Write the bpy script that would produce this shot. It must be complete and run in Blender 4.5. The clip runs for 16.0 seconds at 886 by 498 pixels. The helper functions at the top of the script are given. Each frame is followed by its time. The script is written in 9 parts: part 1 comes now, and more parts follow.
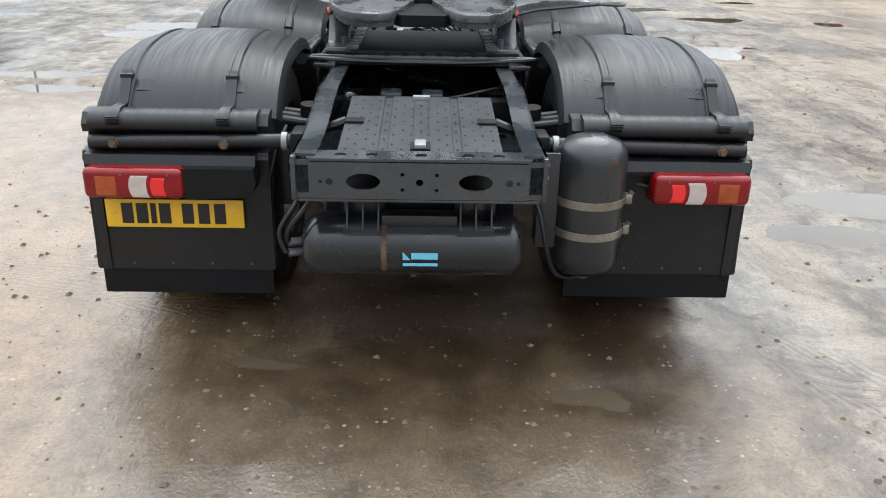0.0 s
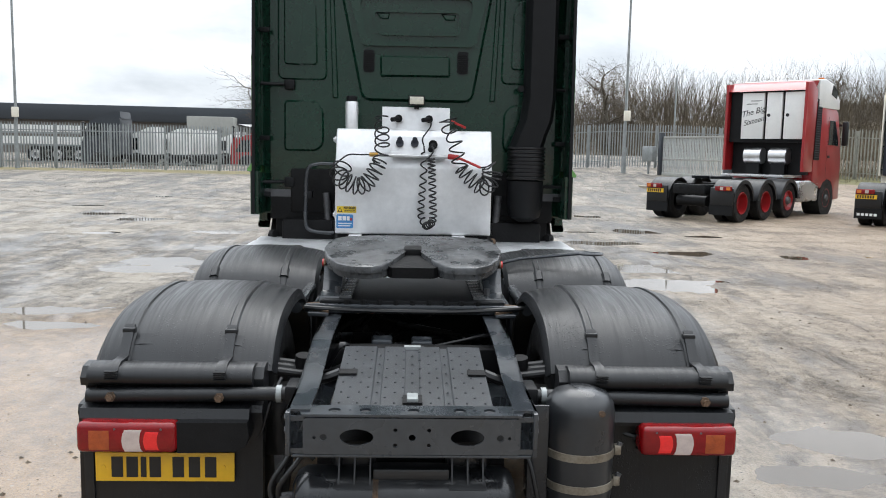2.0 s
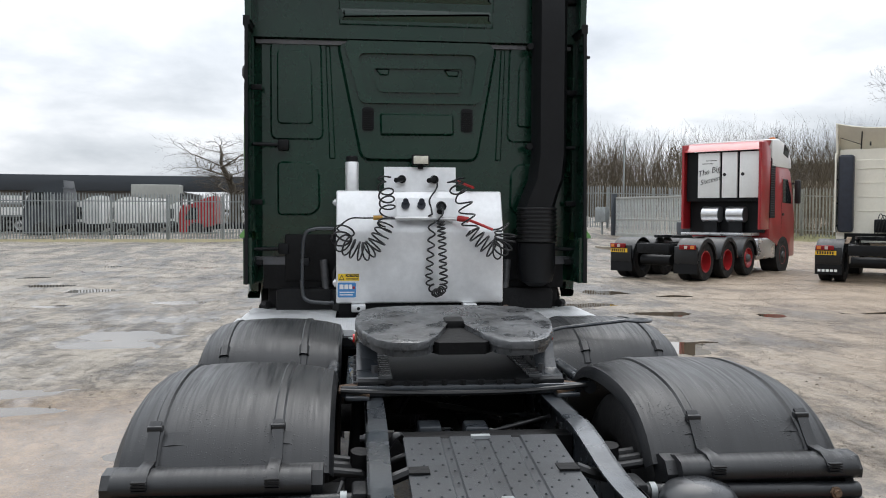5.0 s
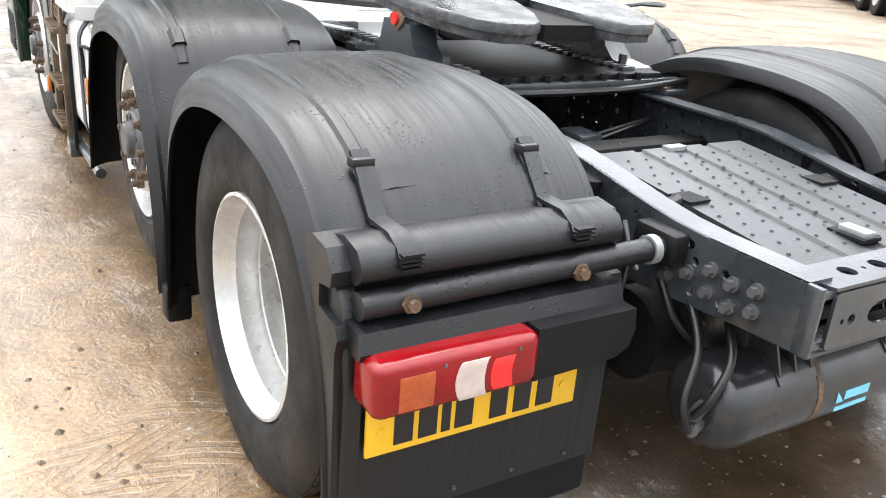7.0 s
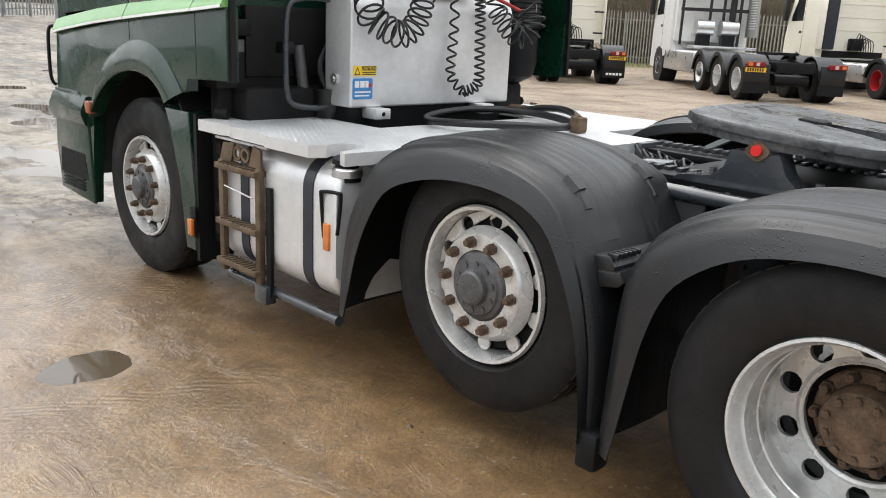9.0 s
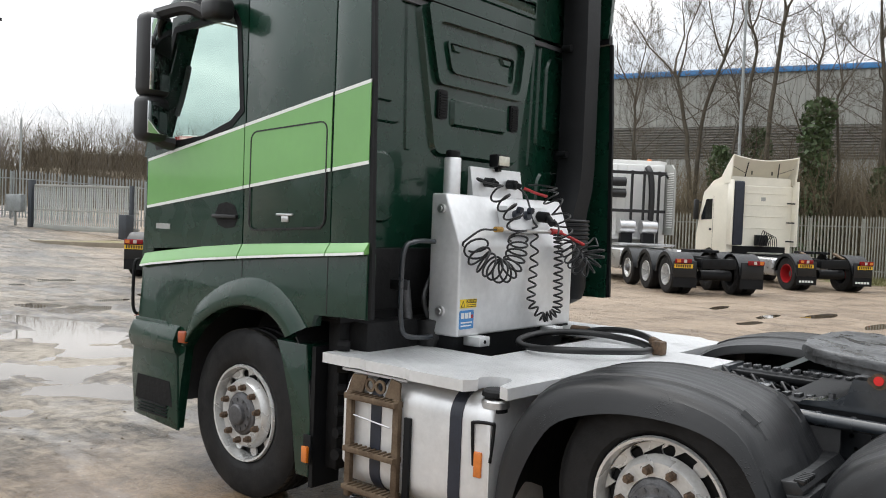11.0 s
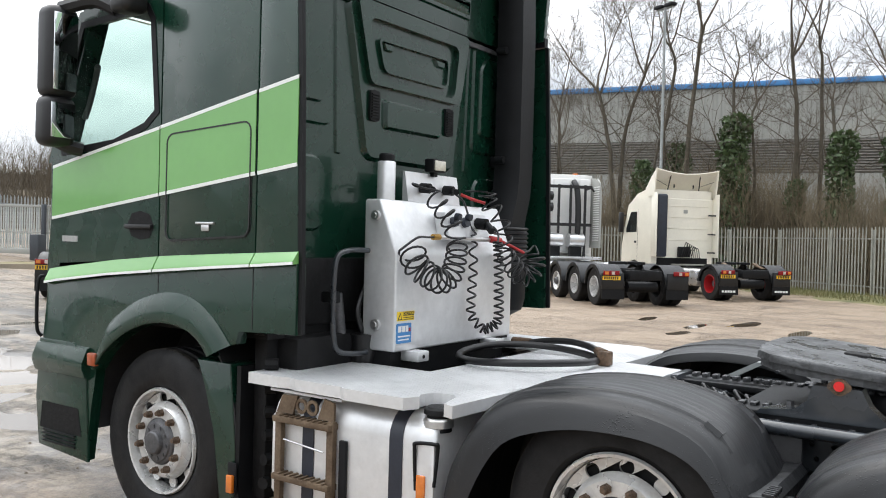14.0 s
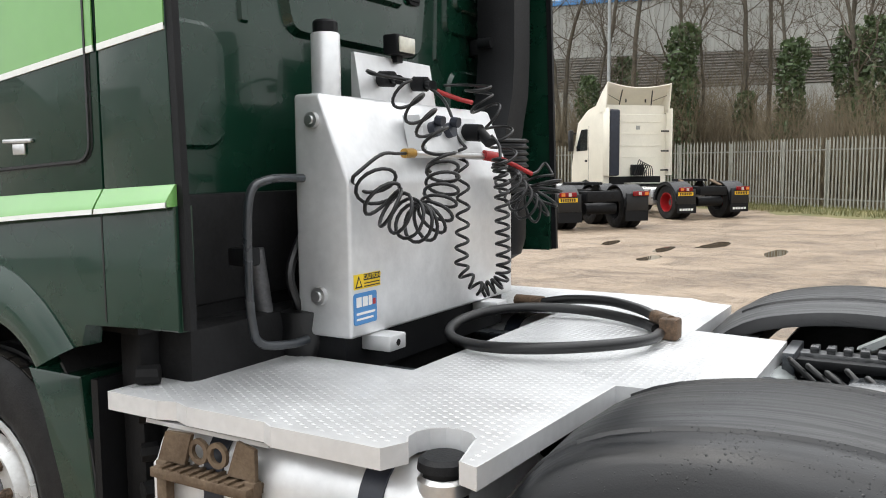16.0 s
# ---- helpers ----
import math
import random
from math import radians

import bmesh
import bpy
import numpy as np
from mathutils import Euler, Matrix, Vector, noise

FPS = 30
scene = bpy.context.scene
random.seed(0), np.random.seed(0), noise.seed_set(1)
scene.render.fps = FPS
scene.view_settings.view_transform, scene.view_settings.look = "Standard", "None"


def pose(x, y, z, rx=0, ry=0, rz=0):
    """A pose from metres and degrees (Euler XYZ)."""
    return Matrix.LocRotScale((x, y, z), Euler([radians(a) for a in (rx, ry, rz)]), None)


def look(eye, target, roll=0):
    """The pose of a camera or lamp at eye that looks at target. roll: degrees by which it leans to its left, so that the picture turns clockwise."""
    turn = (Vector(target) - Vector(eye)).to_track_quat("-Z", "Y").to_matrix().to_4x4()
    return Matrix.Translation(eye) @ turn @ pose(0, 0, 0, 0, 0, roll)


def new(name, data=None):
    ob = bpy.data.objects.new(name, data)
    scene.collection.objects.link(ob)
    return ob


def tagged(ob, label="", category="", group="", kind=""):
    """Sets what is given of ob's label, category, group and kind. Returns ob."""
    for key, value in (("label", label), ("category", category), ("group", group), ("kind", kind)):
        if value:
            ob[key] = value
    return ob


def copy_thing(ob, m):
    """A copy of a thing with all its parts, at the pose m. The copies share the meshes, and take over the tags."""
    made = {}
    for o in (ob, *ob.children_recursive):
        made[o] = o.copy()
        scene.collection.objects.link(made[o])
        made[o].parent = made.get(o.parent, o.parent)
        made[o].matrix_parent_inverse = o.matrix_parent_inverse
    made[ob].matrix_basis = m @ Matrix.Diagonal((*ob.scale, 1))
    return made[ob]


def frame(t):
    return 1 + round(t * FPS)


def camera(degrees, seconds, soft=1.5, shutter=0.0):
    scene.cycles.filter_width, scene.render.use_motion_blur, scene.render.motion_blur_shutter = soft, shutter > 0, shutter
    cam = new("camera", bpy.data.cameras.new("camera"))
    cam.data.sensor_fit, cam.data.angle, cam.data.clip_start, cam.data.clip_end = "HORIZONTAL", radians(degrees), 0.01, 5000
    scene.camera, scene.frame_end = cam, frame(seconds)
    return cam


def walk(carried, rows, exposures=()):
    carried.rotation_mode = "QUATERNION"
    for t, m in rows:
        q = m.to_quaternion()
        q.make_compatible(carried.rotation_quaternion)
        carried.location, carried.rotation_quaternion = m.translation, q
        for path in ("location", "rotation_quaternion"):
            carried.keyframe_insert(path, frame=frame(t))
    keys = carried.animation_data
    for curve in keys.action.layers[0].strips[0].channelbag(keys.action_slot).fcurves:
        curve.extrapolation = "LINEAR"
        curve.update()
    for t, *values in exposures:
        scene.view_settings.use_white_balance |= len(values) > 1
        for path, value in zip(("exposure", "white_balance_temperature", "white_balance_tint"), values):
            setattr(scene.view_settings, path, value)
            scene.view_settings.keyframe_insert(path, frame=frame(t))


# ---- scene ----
cam = camera(56.0, 16.0, 1.0)
PATH = [
    (0, (0.015, -2.642, 1.567), (0.062, -0.788, 0.819), 1.2),
    (0.5, (-0.015, -2.68, 1.599), (0.053, -0.77, 1.012), 1.2),
    (1, (-0.017, -2.698, 1.636), (0.06, -0.752, 1.182), 1.3),
    (1.5, (-0.018, -2.706, 1.664), (0.065, -0.737, 1.321), 1.2),
    (2, (-0.02, -2.711, 1.697), (0.061, -0.727, 1.463), 1.2),
    (2.5, (-0.037, -2.708, 1.72), (0.047, -0.714, 1.587), 1.5),
    (3, (-0.052, -2.712, 1.746), (0.03, -0.715, 1.7), 1.6),
    (3.2, (-0.071, -2.698, 1.747), (0.022, -0.7, 1.734), 1.6),
    (5.3, (-0.655, -2.09, 1.632), (-0.386, -0.108, 1.511), -0.5),
    (5.5, (-0.818, -1.975, 1.567), (-0.456, -0.02, 1.343), -1.2),
    (6, (-1.191, -1.631, 1.482), (-0.615, 0.224, 1.003), 0.7),
    (6.5, (-1.529, -1.212, 1.437), (-0.745, 0.526, 0.834), 2.9),
    (7, (-1.793, -0.866, 1.426), (-0.797, 0.703, 0.686), 4.6),
    (7.5, (-2.041, -0.506, 1.395), (-0.89, 0.95, 0.649), 4.1),
    (7.6, (-2.115, -0.449, 1.387), (-0.939, 0.989, 0.645), 3.6),
    (8, (-2.483, -0.174, 1.435), (-1.222, 1.221, 0.754), 2.8),
    (8.5, (-2.855, 0.123, 1.458), (-1.592, 1.557, 0.867), 2.2),
    (8.7, (-3.02, 0.199, 1.463), (-1.724, 1.614, 0.898), 2.3),
    (10.8, (-4.237, 0.849, 1.683), (-2.7, 2.123, 1.554), 2.1),
    (11, (-4.257, 0.844, 1.697), (-2.72, 2.122, 1.629), 2.2),
    (11.5, (-4.305, 0.848, 1.713), (-2.785, 2.147, 1.779), 2.0),
    (12, (-4.32, 0.846, 1.743), (-2.819, 2.154, 1.933), 2.1),
    (12.5, (-4.34, 0.827, 1.761), (-2.847, 2.126, 2.054), 1.9),
    (13, (-4.338, 0.845, 1.764), (-2.841, 2.124, 2.112), 1.8),
    (13.5, (-4.282, 0.906, 1.72), (-2.731, 2.151, 1.933), 2.1),
    (14, (-4.066, 1.054, 1.643), (-2.423, 2.195, 1.621), 1.5),
    (14.5, (-3.758, 1.239, 1.625), (-2.048, 2.267, 1.491), 0.7),
    (15, (-3.435, 1.592, 1.614), (-1.722, 2.611, 1.442), 0.5),
    (15.5, (-3.103, 1.858, 1.607), (-1.411, 2.907, 1.414), 0.2),
    (16, (-2.781, 2.116, 1.61), (-1.068, 3.128, 1.413), -0.5),
]
EXPOSURES = [
    (0.0, 1.45, 6300, 8.0), (0.5, 1.42, 6220, 8.0), (1.0, 1.37, 6220, 8.0), (2.0, 1.2, 6350, 9.0), (2.5, 1.0, 6450, 9.0), (3.0, 0.75, 6550, 10.0),
    (5.3, 1.02, 6400, 10.0), (5.5, 1.2, 6400, 10.0), (6.0, 2.2, 6450, 10.0), (6.5, 2.13, 6450, 10.0), (7.0, 2.3, 6640, 10.0), (8.0, 2.2, 6680, 10.0),
    (8.5, 1.6, 6700, 10.0), (10.8, 1.15, 6650, 10.0), (12.0, 0.5, 6700, 10.0), (12.5, -0.15, 6050, 9.0), (13.0, -0.2, 6020, 8.0), (13.5, 0.1, 6050, 8.0),
    (14.0, 1.35, 6500, 10.0), (14.3, 1.7, 6580, 10.0), (15.0, 1.6, 6750, 10.0), (16.0, 1.47, 6750, 10.0)
]
walk(cam, [(t, look(eye, target, roll)) for t, eye, target, roll in PATH], EXPOSURES)
SUN_TURN, SUN_STRENGTH, SKY_STRENGTH = 8.0, 0.55, 1.1

# ---------------------------------------------------------------- light
def node_world():
    w = bpy.data.worlds.new("overcast_sky")
    scene.world = w
    w.use_nodes = True
    nt = w.node_tree
    nt.nodes.clear()
    N, L = nt.nodes.new, nt.links.new
    out, bg = N("ShaderNodeOutputWorld"), N("ShaderNodeBackground")
    sky = N("ShaderNodeTexSky")
    sky.sky_type, sky.sun_disc = "NISHITA", False
    sky.sun_elevation, sky.sun_rotation = radians(62), radians(SUN_TURN)
    sky.air_density, sky.dust_density = 1.0, 3.0
    tc, sep = N("ShaderNodeTexCoord"), N("ShaderNodeSeparateXYZ")
    L(tc.outputs["Generated"], sep.inputs[0])
    add = N("ShaderNodeMath"); add.operation = "ADD"; add.inputs[1].default_value = 0.28
    mx = N("ShaderNodeMath"); mx.operation = "MAXIMUM"; mx.inputs[1].default_value = 0.02
    L(sep.outputs[2], mx.inputs[0]); L(mx.outputs[0], add.inputs[0])
    dx = N("ShaderNodeMath"); dx.operation = "DIVIDE"
    dy = N("ShaderNodeMath"); dy.operation = "DIVIDE"
    L(sep.outputs[0], dx.inputs[0]); L(add.outputs[0], dx.inputs[1])
    L(sep.outputs[1], dy.inputs[0]); L(add.outputs[0], dy.inputs[1])
    comb = N("ShaderNodeCombineXYZ")
    L(dx.outputs[0], comb.inputs[0]); L(dy.outputs[0], comb.inputs[1])
    n1 = N("ShaderNodeTexNoise"); n1.inputs["Scale"].default_value = 1.5; n1.inputs["Detail"].default_value = 9; n1.inputs["Roughness"].default_value = 0.55
    n1.inputs["Distortion"].default_value = 0.15
    L(comb.outputs[0], n1.inputs["Vector"])
    ramp = N("ShaderNodeValToRGB")
    e = ramp.color_ramp.elements
    e[0].position, e[0].color = 0.32, (0.46, 0.495, 0.535, 1)
    e[1].position, e[1].color = 0.68, (0.97, 0.98, 1.0, 1)
    m = ramp.color_ramp.elements.new(0.50); m.color = (0.67, 0.70, 0.735, 1)
    L(n1.outputs["Fac"], ramp.inputs[0])
    scale = N("ShaderNodeVectorMath"); scale.operation = "SCALE"; scale.inputs["Scale"].default_value = 0.06
    L(sky.outputs[0], scale.inputs[0])
    mix = N("ShaderNodeMix"); mix.data_type = "RGBA"; mix.inputs[0].default_value = 0.9
    L(scale.outputs[0], mix.inputs[6]); L(ramp.outputs[0], mix.inputs[7])
    # the cloud is thinner and brighter towards the hidden sun
    sunward = Vector((0.45 * math.sin(radians(SUN_TURN)), 0.45 * math.cos(radians(SUN_TURN)), 0.9)).normalized()
    dot = N("ShaderNodeVectorMath"); dot.operation = "DOT_PRODUCT"; dot.inputs[1].default_value = sunward
    L(tc.outputs["Generated"], dot.inputs[0])
    thin = N("ShaderNodeMath"); thin.operation = "MULTIPLY_ADD"; thin.inputs[1].default_value, thin.inputs[2].default_value = 0.50, 0.62
    L(dot.outputs["Value"], thin.inputs[0])
    # an overcast sky is brighter overhead than low down
    high = N("ShaderNodeMapRange"); high.interpolation_type = "SMOOTHSTEP"
    for k, v in (("From Min", 0.05), ("From Max", 0.75), ("To Min", 0.72), ("To Max", 1.40)):
        high.inputs[k].default_value = v
    L(sep.outputs[2], high.inputs["Value"])
    both = N("ShaderNodeMath"); both.operation = "MULTIPLY"
    L(thin.outputs[0], both.inputs[0]); L(high.outputs[0], both.inputs[1])
    bright = N("ShaderNodeVectorMath"); bright.operation = "SCALE"
    L(mix.outputs[2], bright.inputs[0]); L(both.outputs[0], bright.inputs["Scale"])
    L(bright.outputs[0], bg.inputs["Color"]); bg.inputs["Strength"].default_value = SKY_STRENGTH
    L(bg.outputs[0], out.inputs[0])


node_world()
sun = new("sun", bpy.data.lights.new("sun", "SUN"))
sun.data.energy, sun.data.angle, sun.data.color = SUN_STRENGTH, radians(50), (1.0, 0.97, 0.92)
sun.matrix_world = look((0, 0, 30), (-10 * math.sin(radians(SUN_TURN)), -10 * math.cos(radians(SUN_TURN)), 30 - 10 * math.tan(radians(62))))


# ---------------------------------------------------------------- materials
def material(name, color, rough=0.5, metal=0.0, coat=0.0, vary=0.0, scale=8.0, color2=None, bump=0.0, bump_scale=40.0, wet=0.0, wet_scale=6.0, stretch=(1, 1, 1), spec=0.5, per_object=0.0, coat_rough=0.08, emit=0.0, detail=6):
    """A procedural surface: two-scale colour variation, uneven gloss and fine relief, in object space."""
    m = bpy.data.materials.new(name)
    m.use_nodes = True
    nt = m.node_tree
    N, L = nt.nodes.new, nt.links.new
    b = nt.nodes["Principled BSDF"]
    b.inputs["Metallic"].default_value = metal
    b.inputs["Roughness"].default_value = rough
    b.inputs["Specular IOR Level"].default_value = spec
    b.inputs["Coat Weight"].default_value = coat
    b.inputs["Coat Roughness"].default_value = coat_rough
    b.inputs["Base Color"].default_value = (*color, 1)
    if emit:
        b.inputs["Emission Color"].default_value = (*color, 1)
        b.inputs["Emission Strength"].default_value = emit
    tc, mp = N("ShaderNodeTexCoord"), N("ShaderNodeMapping")
    mp.inputs["Scale"].default_value = stretch
    L(tc.outputs["Object"], mp.inputs["Vector"])
    if vary or color2:
        n1 = N("ShaderNodeTexNoise"); n1.inputs["Scale"].default_value = scale; n1.inputs["Detail"].default_value = detail; n1.inputs["Roughness"].default_value = 0.62
        n2 = N("ShaderNodeTexNoise"); n2.inputs["Scale"].default_value = scale * 9; n2.inputs["Detail"].default_value = 3
        L(mp.outputs[0], n1.inputs["Vector"]); L(mp.outputs[0], n2.inputs["Vector"])
        avg = N("ShaderNodeMix"); avg.inputs[0].default_value = 0.3
        L(n1.outputs["Fac"], avg.inputs[2]); L(n2.outputs["Fac"], avg.inputs[3])
        ramp = N("ShaderNodeValToRGB")
        c2 = color2 or tuple(min(1, c * (1 + vary)) for c in color)
        c1 = color if color2 else tuple(c * (1 - vary) for c in color)
        e = ramp.color_ramp.elements
        e[0].position, e[0].color = 0.36, (*c1, 1)
        e[1].position, e[1].color = 0.66, (*c2, 1)
        L(avg.outputs[0], ramp.inputs[0])
        last = ramp.outputs[0]
        if per_object:
            oi, hsv, mr = N("ShaderNodeObjectInfo"), N("ShaderNodeHueSaturation"), N("ShaderNodeMapRange")
            mr.inputs["To Min"].default_value, mr.inputs["To Max"].default_value = 1 - per_object, 1 + per_object
            L(oi.outputs["Random"], mr.inputs["Value"]); L(mr.outputs[0], hsv.inputs["Value"]); L(last, hsv.inputs["Color"])
            last = hsv.outputs[0]
        L(last, b.inputs["Base Color"])
    if wet:
        n3 = N("ShaderNodeTexNoise"); n3.inputs["Scale"].default_value = wet_scale; n3.inputs["Detail"].default_value = 5
        L(mp.outputs[0], n3.inputs["Vector"])
        mr = N("ShaderNodeMapRange")
        mr.inputs["From Min"].default_value, mr.inputs["From Max"].default_value = 0.38, 0.62
        mr.inputs["To Min"].default_value, mr.inputs["To Max"].default_value = max(0.03, rough - wet), min(1, rough + wet)
        L(n3.outputs["Fac"], mr.inputs["Value"]); L(mr.outputs[0], b.inputs["Roughness"])
    if bump:
        n4 = N("ShaderNodeTexNoise"); n4.inputs["Scale"].default_value = bump_scale; n4.inputs["Detail"].default_value = 4
        L(mp.outputs[0], n4.inputs["Vector"])
        bp = N("ShaderNodeBump"); bp.inputs["Strength"].default_value = bump; bp.inputs["Distance"].default_value = 0.01
        L(n4.outputs["Fac"], bp.inputs["Height"]); L(bp.outputs[0], b.inputs["Normal"])
    return m


def drop_material(name, color, rough, streak=1.0):
    """Black moulded plastic, wet, with standing drops and run marks."""
    m = material(name, color, rough, 0, vary=0.35, scale=3, spec=0.5)
    nt = m.node_tree
    N, L = nt.nodes.new, nt.links.new
    tc, v = N("ShaderNodeTexCoord"), N("ShaderNodeTexVoronoi")
    v.inputs["Scale"].default_value = 95
    L(tc.outputs["Object"], v.inputs["Vector"])
    # rain runs down over the crown: long thin streaks in the gloss
    mp = N("ShaderNodeMapping"); mp.inputs["Scale"].default_value = (85, 3.2, 3.2)
    run = N("ShaderNodeTexNoise"); run.inputs["Scale"].default_value = 1.0; run.inputs["Detail"].default_value = 5; run.inputs["Distortion"].default_value = 0.5
    L(tc.outputs["Object"], mp.inputs["Vector"]); L(mp.outputs[0], run.inputs["Vector"])
    gloss = N("ShaderNodeMapRange"); gloss.inputs["From Min"].default_value, gloss.inputs["From Max"].default_value = 0.36, 0.64
    gloss.inputs["To Min"].default_value, gloss.inputs["To Max"].default_value = rough - 0.09 * streak, rough + 0.12 * streak
    L(run.outputs["Fac"], gloss.inputs["Value"]); L(gloss.outputs[0], nt.nodes["Principled BSDF"].inputs["Roughness"])
    n = N("ShaderNodeTexNoise"); n.inputs["Scale"].default_value = 7; n.inputs["Detail"].default_value = 2
    L(tc.outputs["Object"], n.inputs["Vector"])
    lim = N("ShaderNodeMapRange"); lim.inputs["From Min"].default_value, lim.inputs["From Max"].default_value = 0.25, 0.75
    lim.inputs["To Min"].default_value, lim.inputs["To Max"].default_value = 0.0, 0.40
    L(n.outputs["Fac"], lim.inputs["Value"])
    sub = N("ShaderNodeMath"); sub.operation = "SUBTRACT"; sub.use_clamp = True
    L(lim.outputs[0], sub.inputs[0]); L(v.outputs["Distance"], sub.inputs[1])
    grain = N("ShaderNodeTexNoise"); grain.inputs["Scale"].default_value = 260
    L(tc.outputs["Object"], grain.inputs["Vector"])
    mul = N("ShaderNodeMath"); mul.operation = "MULTIPLY_ADD"; mul.inputs[1].default_value = 0.05
    L(grain.outputs["Fac"], mul.inputs[0]); L(sub.outputs[0], mul.inputs[2])
    bp = N("ShaderNodeBump"); bp.inputs["Strength"].default_value = 0.55; bp.inputs["Distance"].default_value = 0.012
    trail = N("ShaderNodeMath"); trail.operation = "MULTIPLY_ADD"; trail.inputs[1].default_value = 0.045 * streak
    L(run.outputs["Fac"], trail.inputs[0]); L(mul.outputs[0], trail.inputs[2])
    L(trail.outputs[0], bp.inputs["Height"]); L(bp.outputs[0], nt.nodes["Principled BSDF"].inputs["Normal"])
    return m


def glass_material(name, tint, rough=0.0):
    m = bpy.data.materials.new(name)
    m.use_nodes = True
    b = m.node_tree.nodes["Principled BSDF"]
    b.inputs["Base Color"].default_value = (*tint, 1)
    b.inputs["Roughness"].default_value = rough
    b.inputs["Transmission Weight"].default_value = 1.0
    b.inputs["IOR"].default_value = 1.05
    return m


def ground_material():
    """Wet mud: tan and brown patches, grit and pebbles, and a film of water in broad patches."""
    m = bpy.data.materials.new("wet_mud_and_gravel")
    m.use_nodes = True
    nt = m.node_tree
    N, L = nt.nodes.new, nt.links.new
    b = nt.nodes["Principled BSDF"]
    tc = N("ShaderNodeTexCoord")
    def tex(scale, detail=6, rough=0.6, stretch=None, turn=-35, warp=0.0):
        n = N("ShaderNodeTexNoise"); n.inputs["Scale"].default_value = scale; n.inputs["Detail"].default_value = detail; n.inputs["Roughness"].default_value = rough
        n.inputs["Distortion"].default_value = warp
        if stretch:
            mp = N("ShaderNodeMapping"); mp.inputs["Scale"].default_value = stretch; mp.inputs["Rotation"].default_value = (0, 0, radians(turn))
            L(tc.outputs["Object"], mp.inputs["Vector"]); L(mp.outputs[0], n.inputs["Vector"])
        else:
            L(tc.outputs["Object"], n.inputs["Vector"])
        return n.outputs["Fac"]
    def mixf(a, c, f):
        x = N("ShaderNodeMix"); x.inputs[0].default_value = f
        L(a, x.inputs[2]); L(c, x.inputs[3])
        return x.outputs[0]
    def mixc(f, a, c, blend="MIX"):
        x = N("ShaderNodeMix"); x.data_type, x.blend_type = "RGBA", blend
        if isinstance(f, float):
            x.inputs[0].default_value = f
        else:
            L(f, x.inputs[0])
        L(a, x.inputs[6]); L(c, x.inputs[7])
        return x.outputs[2]
    def math2(op, a, c, d=None):
        x = N("ShaderNodeMath"); x.operation = op
        for k, v in enumerate((a, c, d)):
            if v is None:
                continue
            if isinstance(v, (int, float)):
                x.inputs[k].default_value = v
            else:
                L(v, x.inputs[k])
        return x.outputs[0]
    def span(v, a, c, to0, to1):
        x = N("ShaderNodeMapRange"); x.interpolation_type = "SMOOTHSTEP"
        for k, w in (("From Min", a), ("From Max", c), ("To Min", to0), ("To Max", to1)):
            x.inputs[k].default_value = w
        L(v, x.inputs["Value"])
        return x.outputs[0]
    def ramp(src, *stops):
        r = N("ShaderNodeValToRGB")
        e = r.color_ramp.elements
        e[0].position, e[0].color = stops[0][0], (*stops[0][1], 1)
        e[1].position, e[1].color = stops[-1][0], (*stops[-1][1], 1)
        for p, c in stops[1:-1]:
            e.new(p).color = (*c, 1)
        L(src, r.inputs[0])
        return r.outputs[0]
    big, mid = tex(0.16, 4), tex(0.8, 9, 0.66, (1, 0.42, 1), -20, 0.6)
    fine, grit = tex(6.5, 9, 0.72, None, 0, 0.5), tex(75, 4, 0.7)
    track = tex(2.4, 7, 0.66, (1, 0.16, 1), 30, 0.4)
    tone = span(mixf(mixf(big, mid, 0.62), mixf(fine, track, 0.45), 0.5), 0.415, 0.585, 0.38, 0.62)
    sep = N("ShaderNodeSeparateXYZ"); L(tc.outputs["Object"], sep.inputs[0])
    X, Y = sep.outputs[0], sep.outputs[1]
    def round_patch(cx, cy, rx, ry, wobble):
        u, v = math2("DIVIDE", math2("SUBTRACT", X, cx), rx), math2("DIVIDE", math2("SUBTRACT", Y, cy), ry)
        d = math2("ADD", math2("MULTIPLY", u, u), math2("MULTIPLY", v, v))
        return math2("ADD", d, math2("MULTIPLY_ADD", mid, wobble, -wobble / 2))
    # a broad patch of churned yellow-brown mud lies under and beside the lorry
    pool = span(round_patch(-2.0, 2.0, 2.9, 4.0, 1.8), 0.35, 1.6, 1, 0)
    # wet mud below the tail, its colour darkened for the lorry's shade and reflection
    soak_shade = span(round_patch(0.02, -0.15, 1.35, 1.15, 1.2), 0.4, 1.35, 1, 0)
    pool = math2("MAXIMUM", pool, soak_shade)
    # wheels have drawn long curved tracks across the mud, printed with their tread blocks
    run = math2("ADD", math2("MULTIPLY_ADD", X, 0.30, math2("MULTIPLY", Y, 0.95)), math2("MULTIPLY", tex(0.22, 2), 3.2))
    cross = math2("MULTIPLY_ADD", X, 0.95, math2("MULTIPLY", Y, -0.30))
    lane = span(math2("SINE", math2("MULTIPLY", run, 3.7), 0.0), 0.35, 0.75, 0, 1)
    lane = math2("MULTIPLY", lane, span(tex(0.55, 3), 0.42, 0.56, 0, 1))
    block = math2("SINE", math2("MULTIPLY_ADD", cross, 62.0, math2("MULTIPLY", math2("PINGPONG", run, 0.09), 210.0)), 0.0)
    tread = math2("MULTIPLY", lane, span(block, -0.35, 0.35, 0, 1))
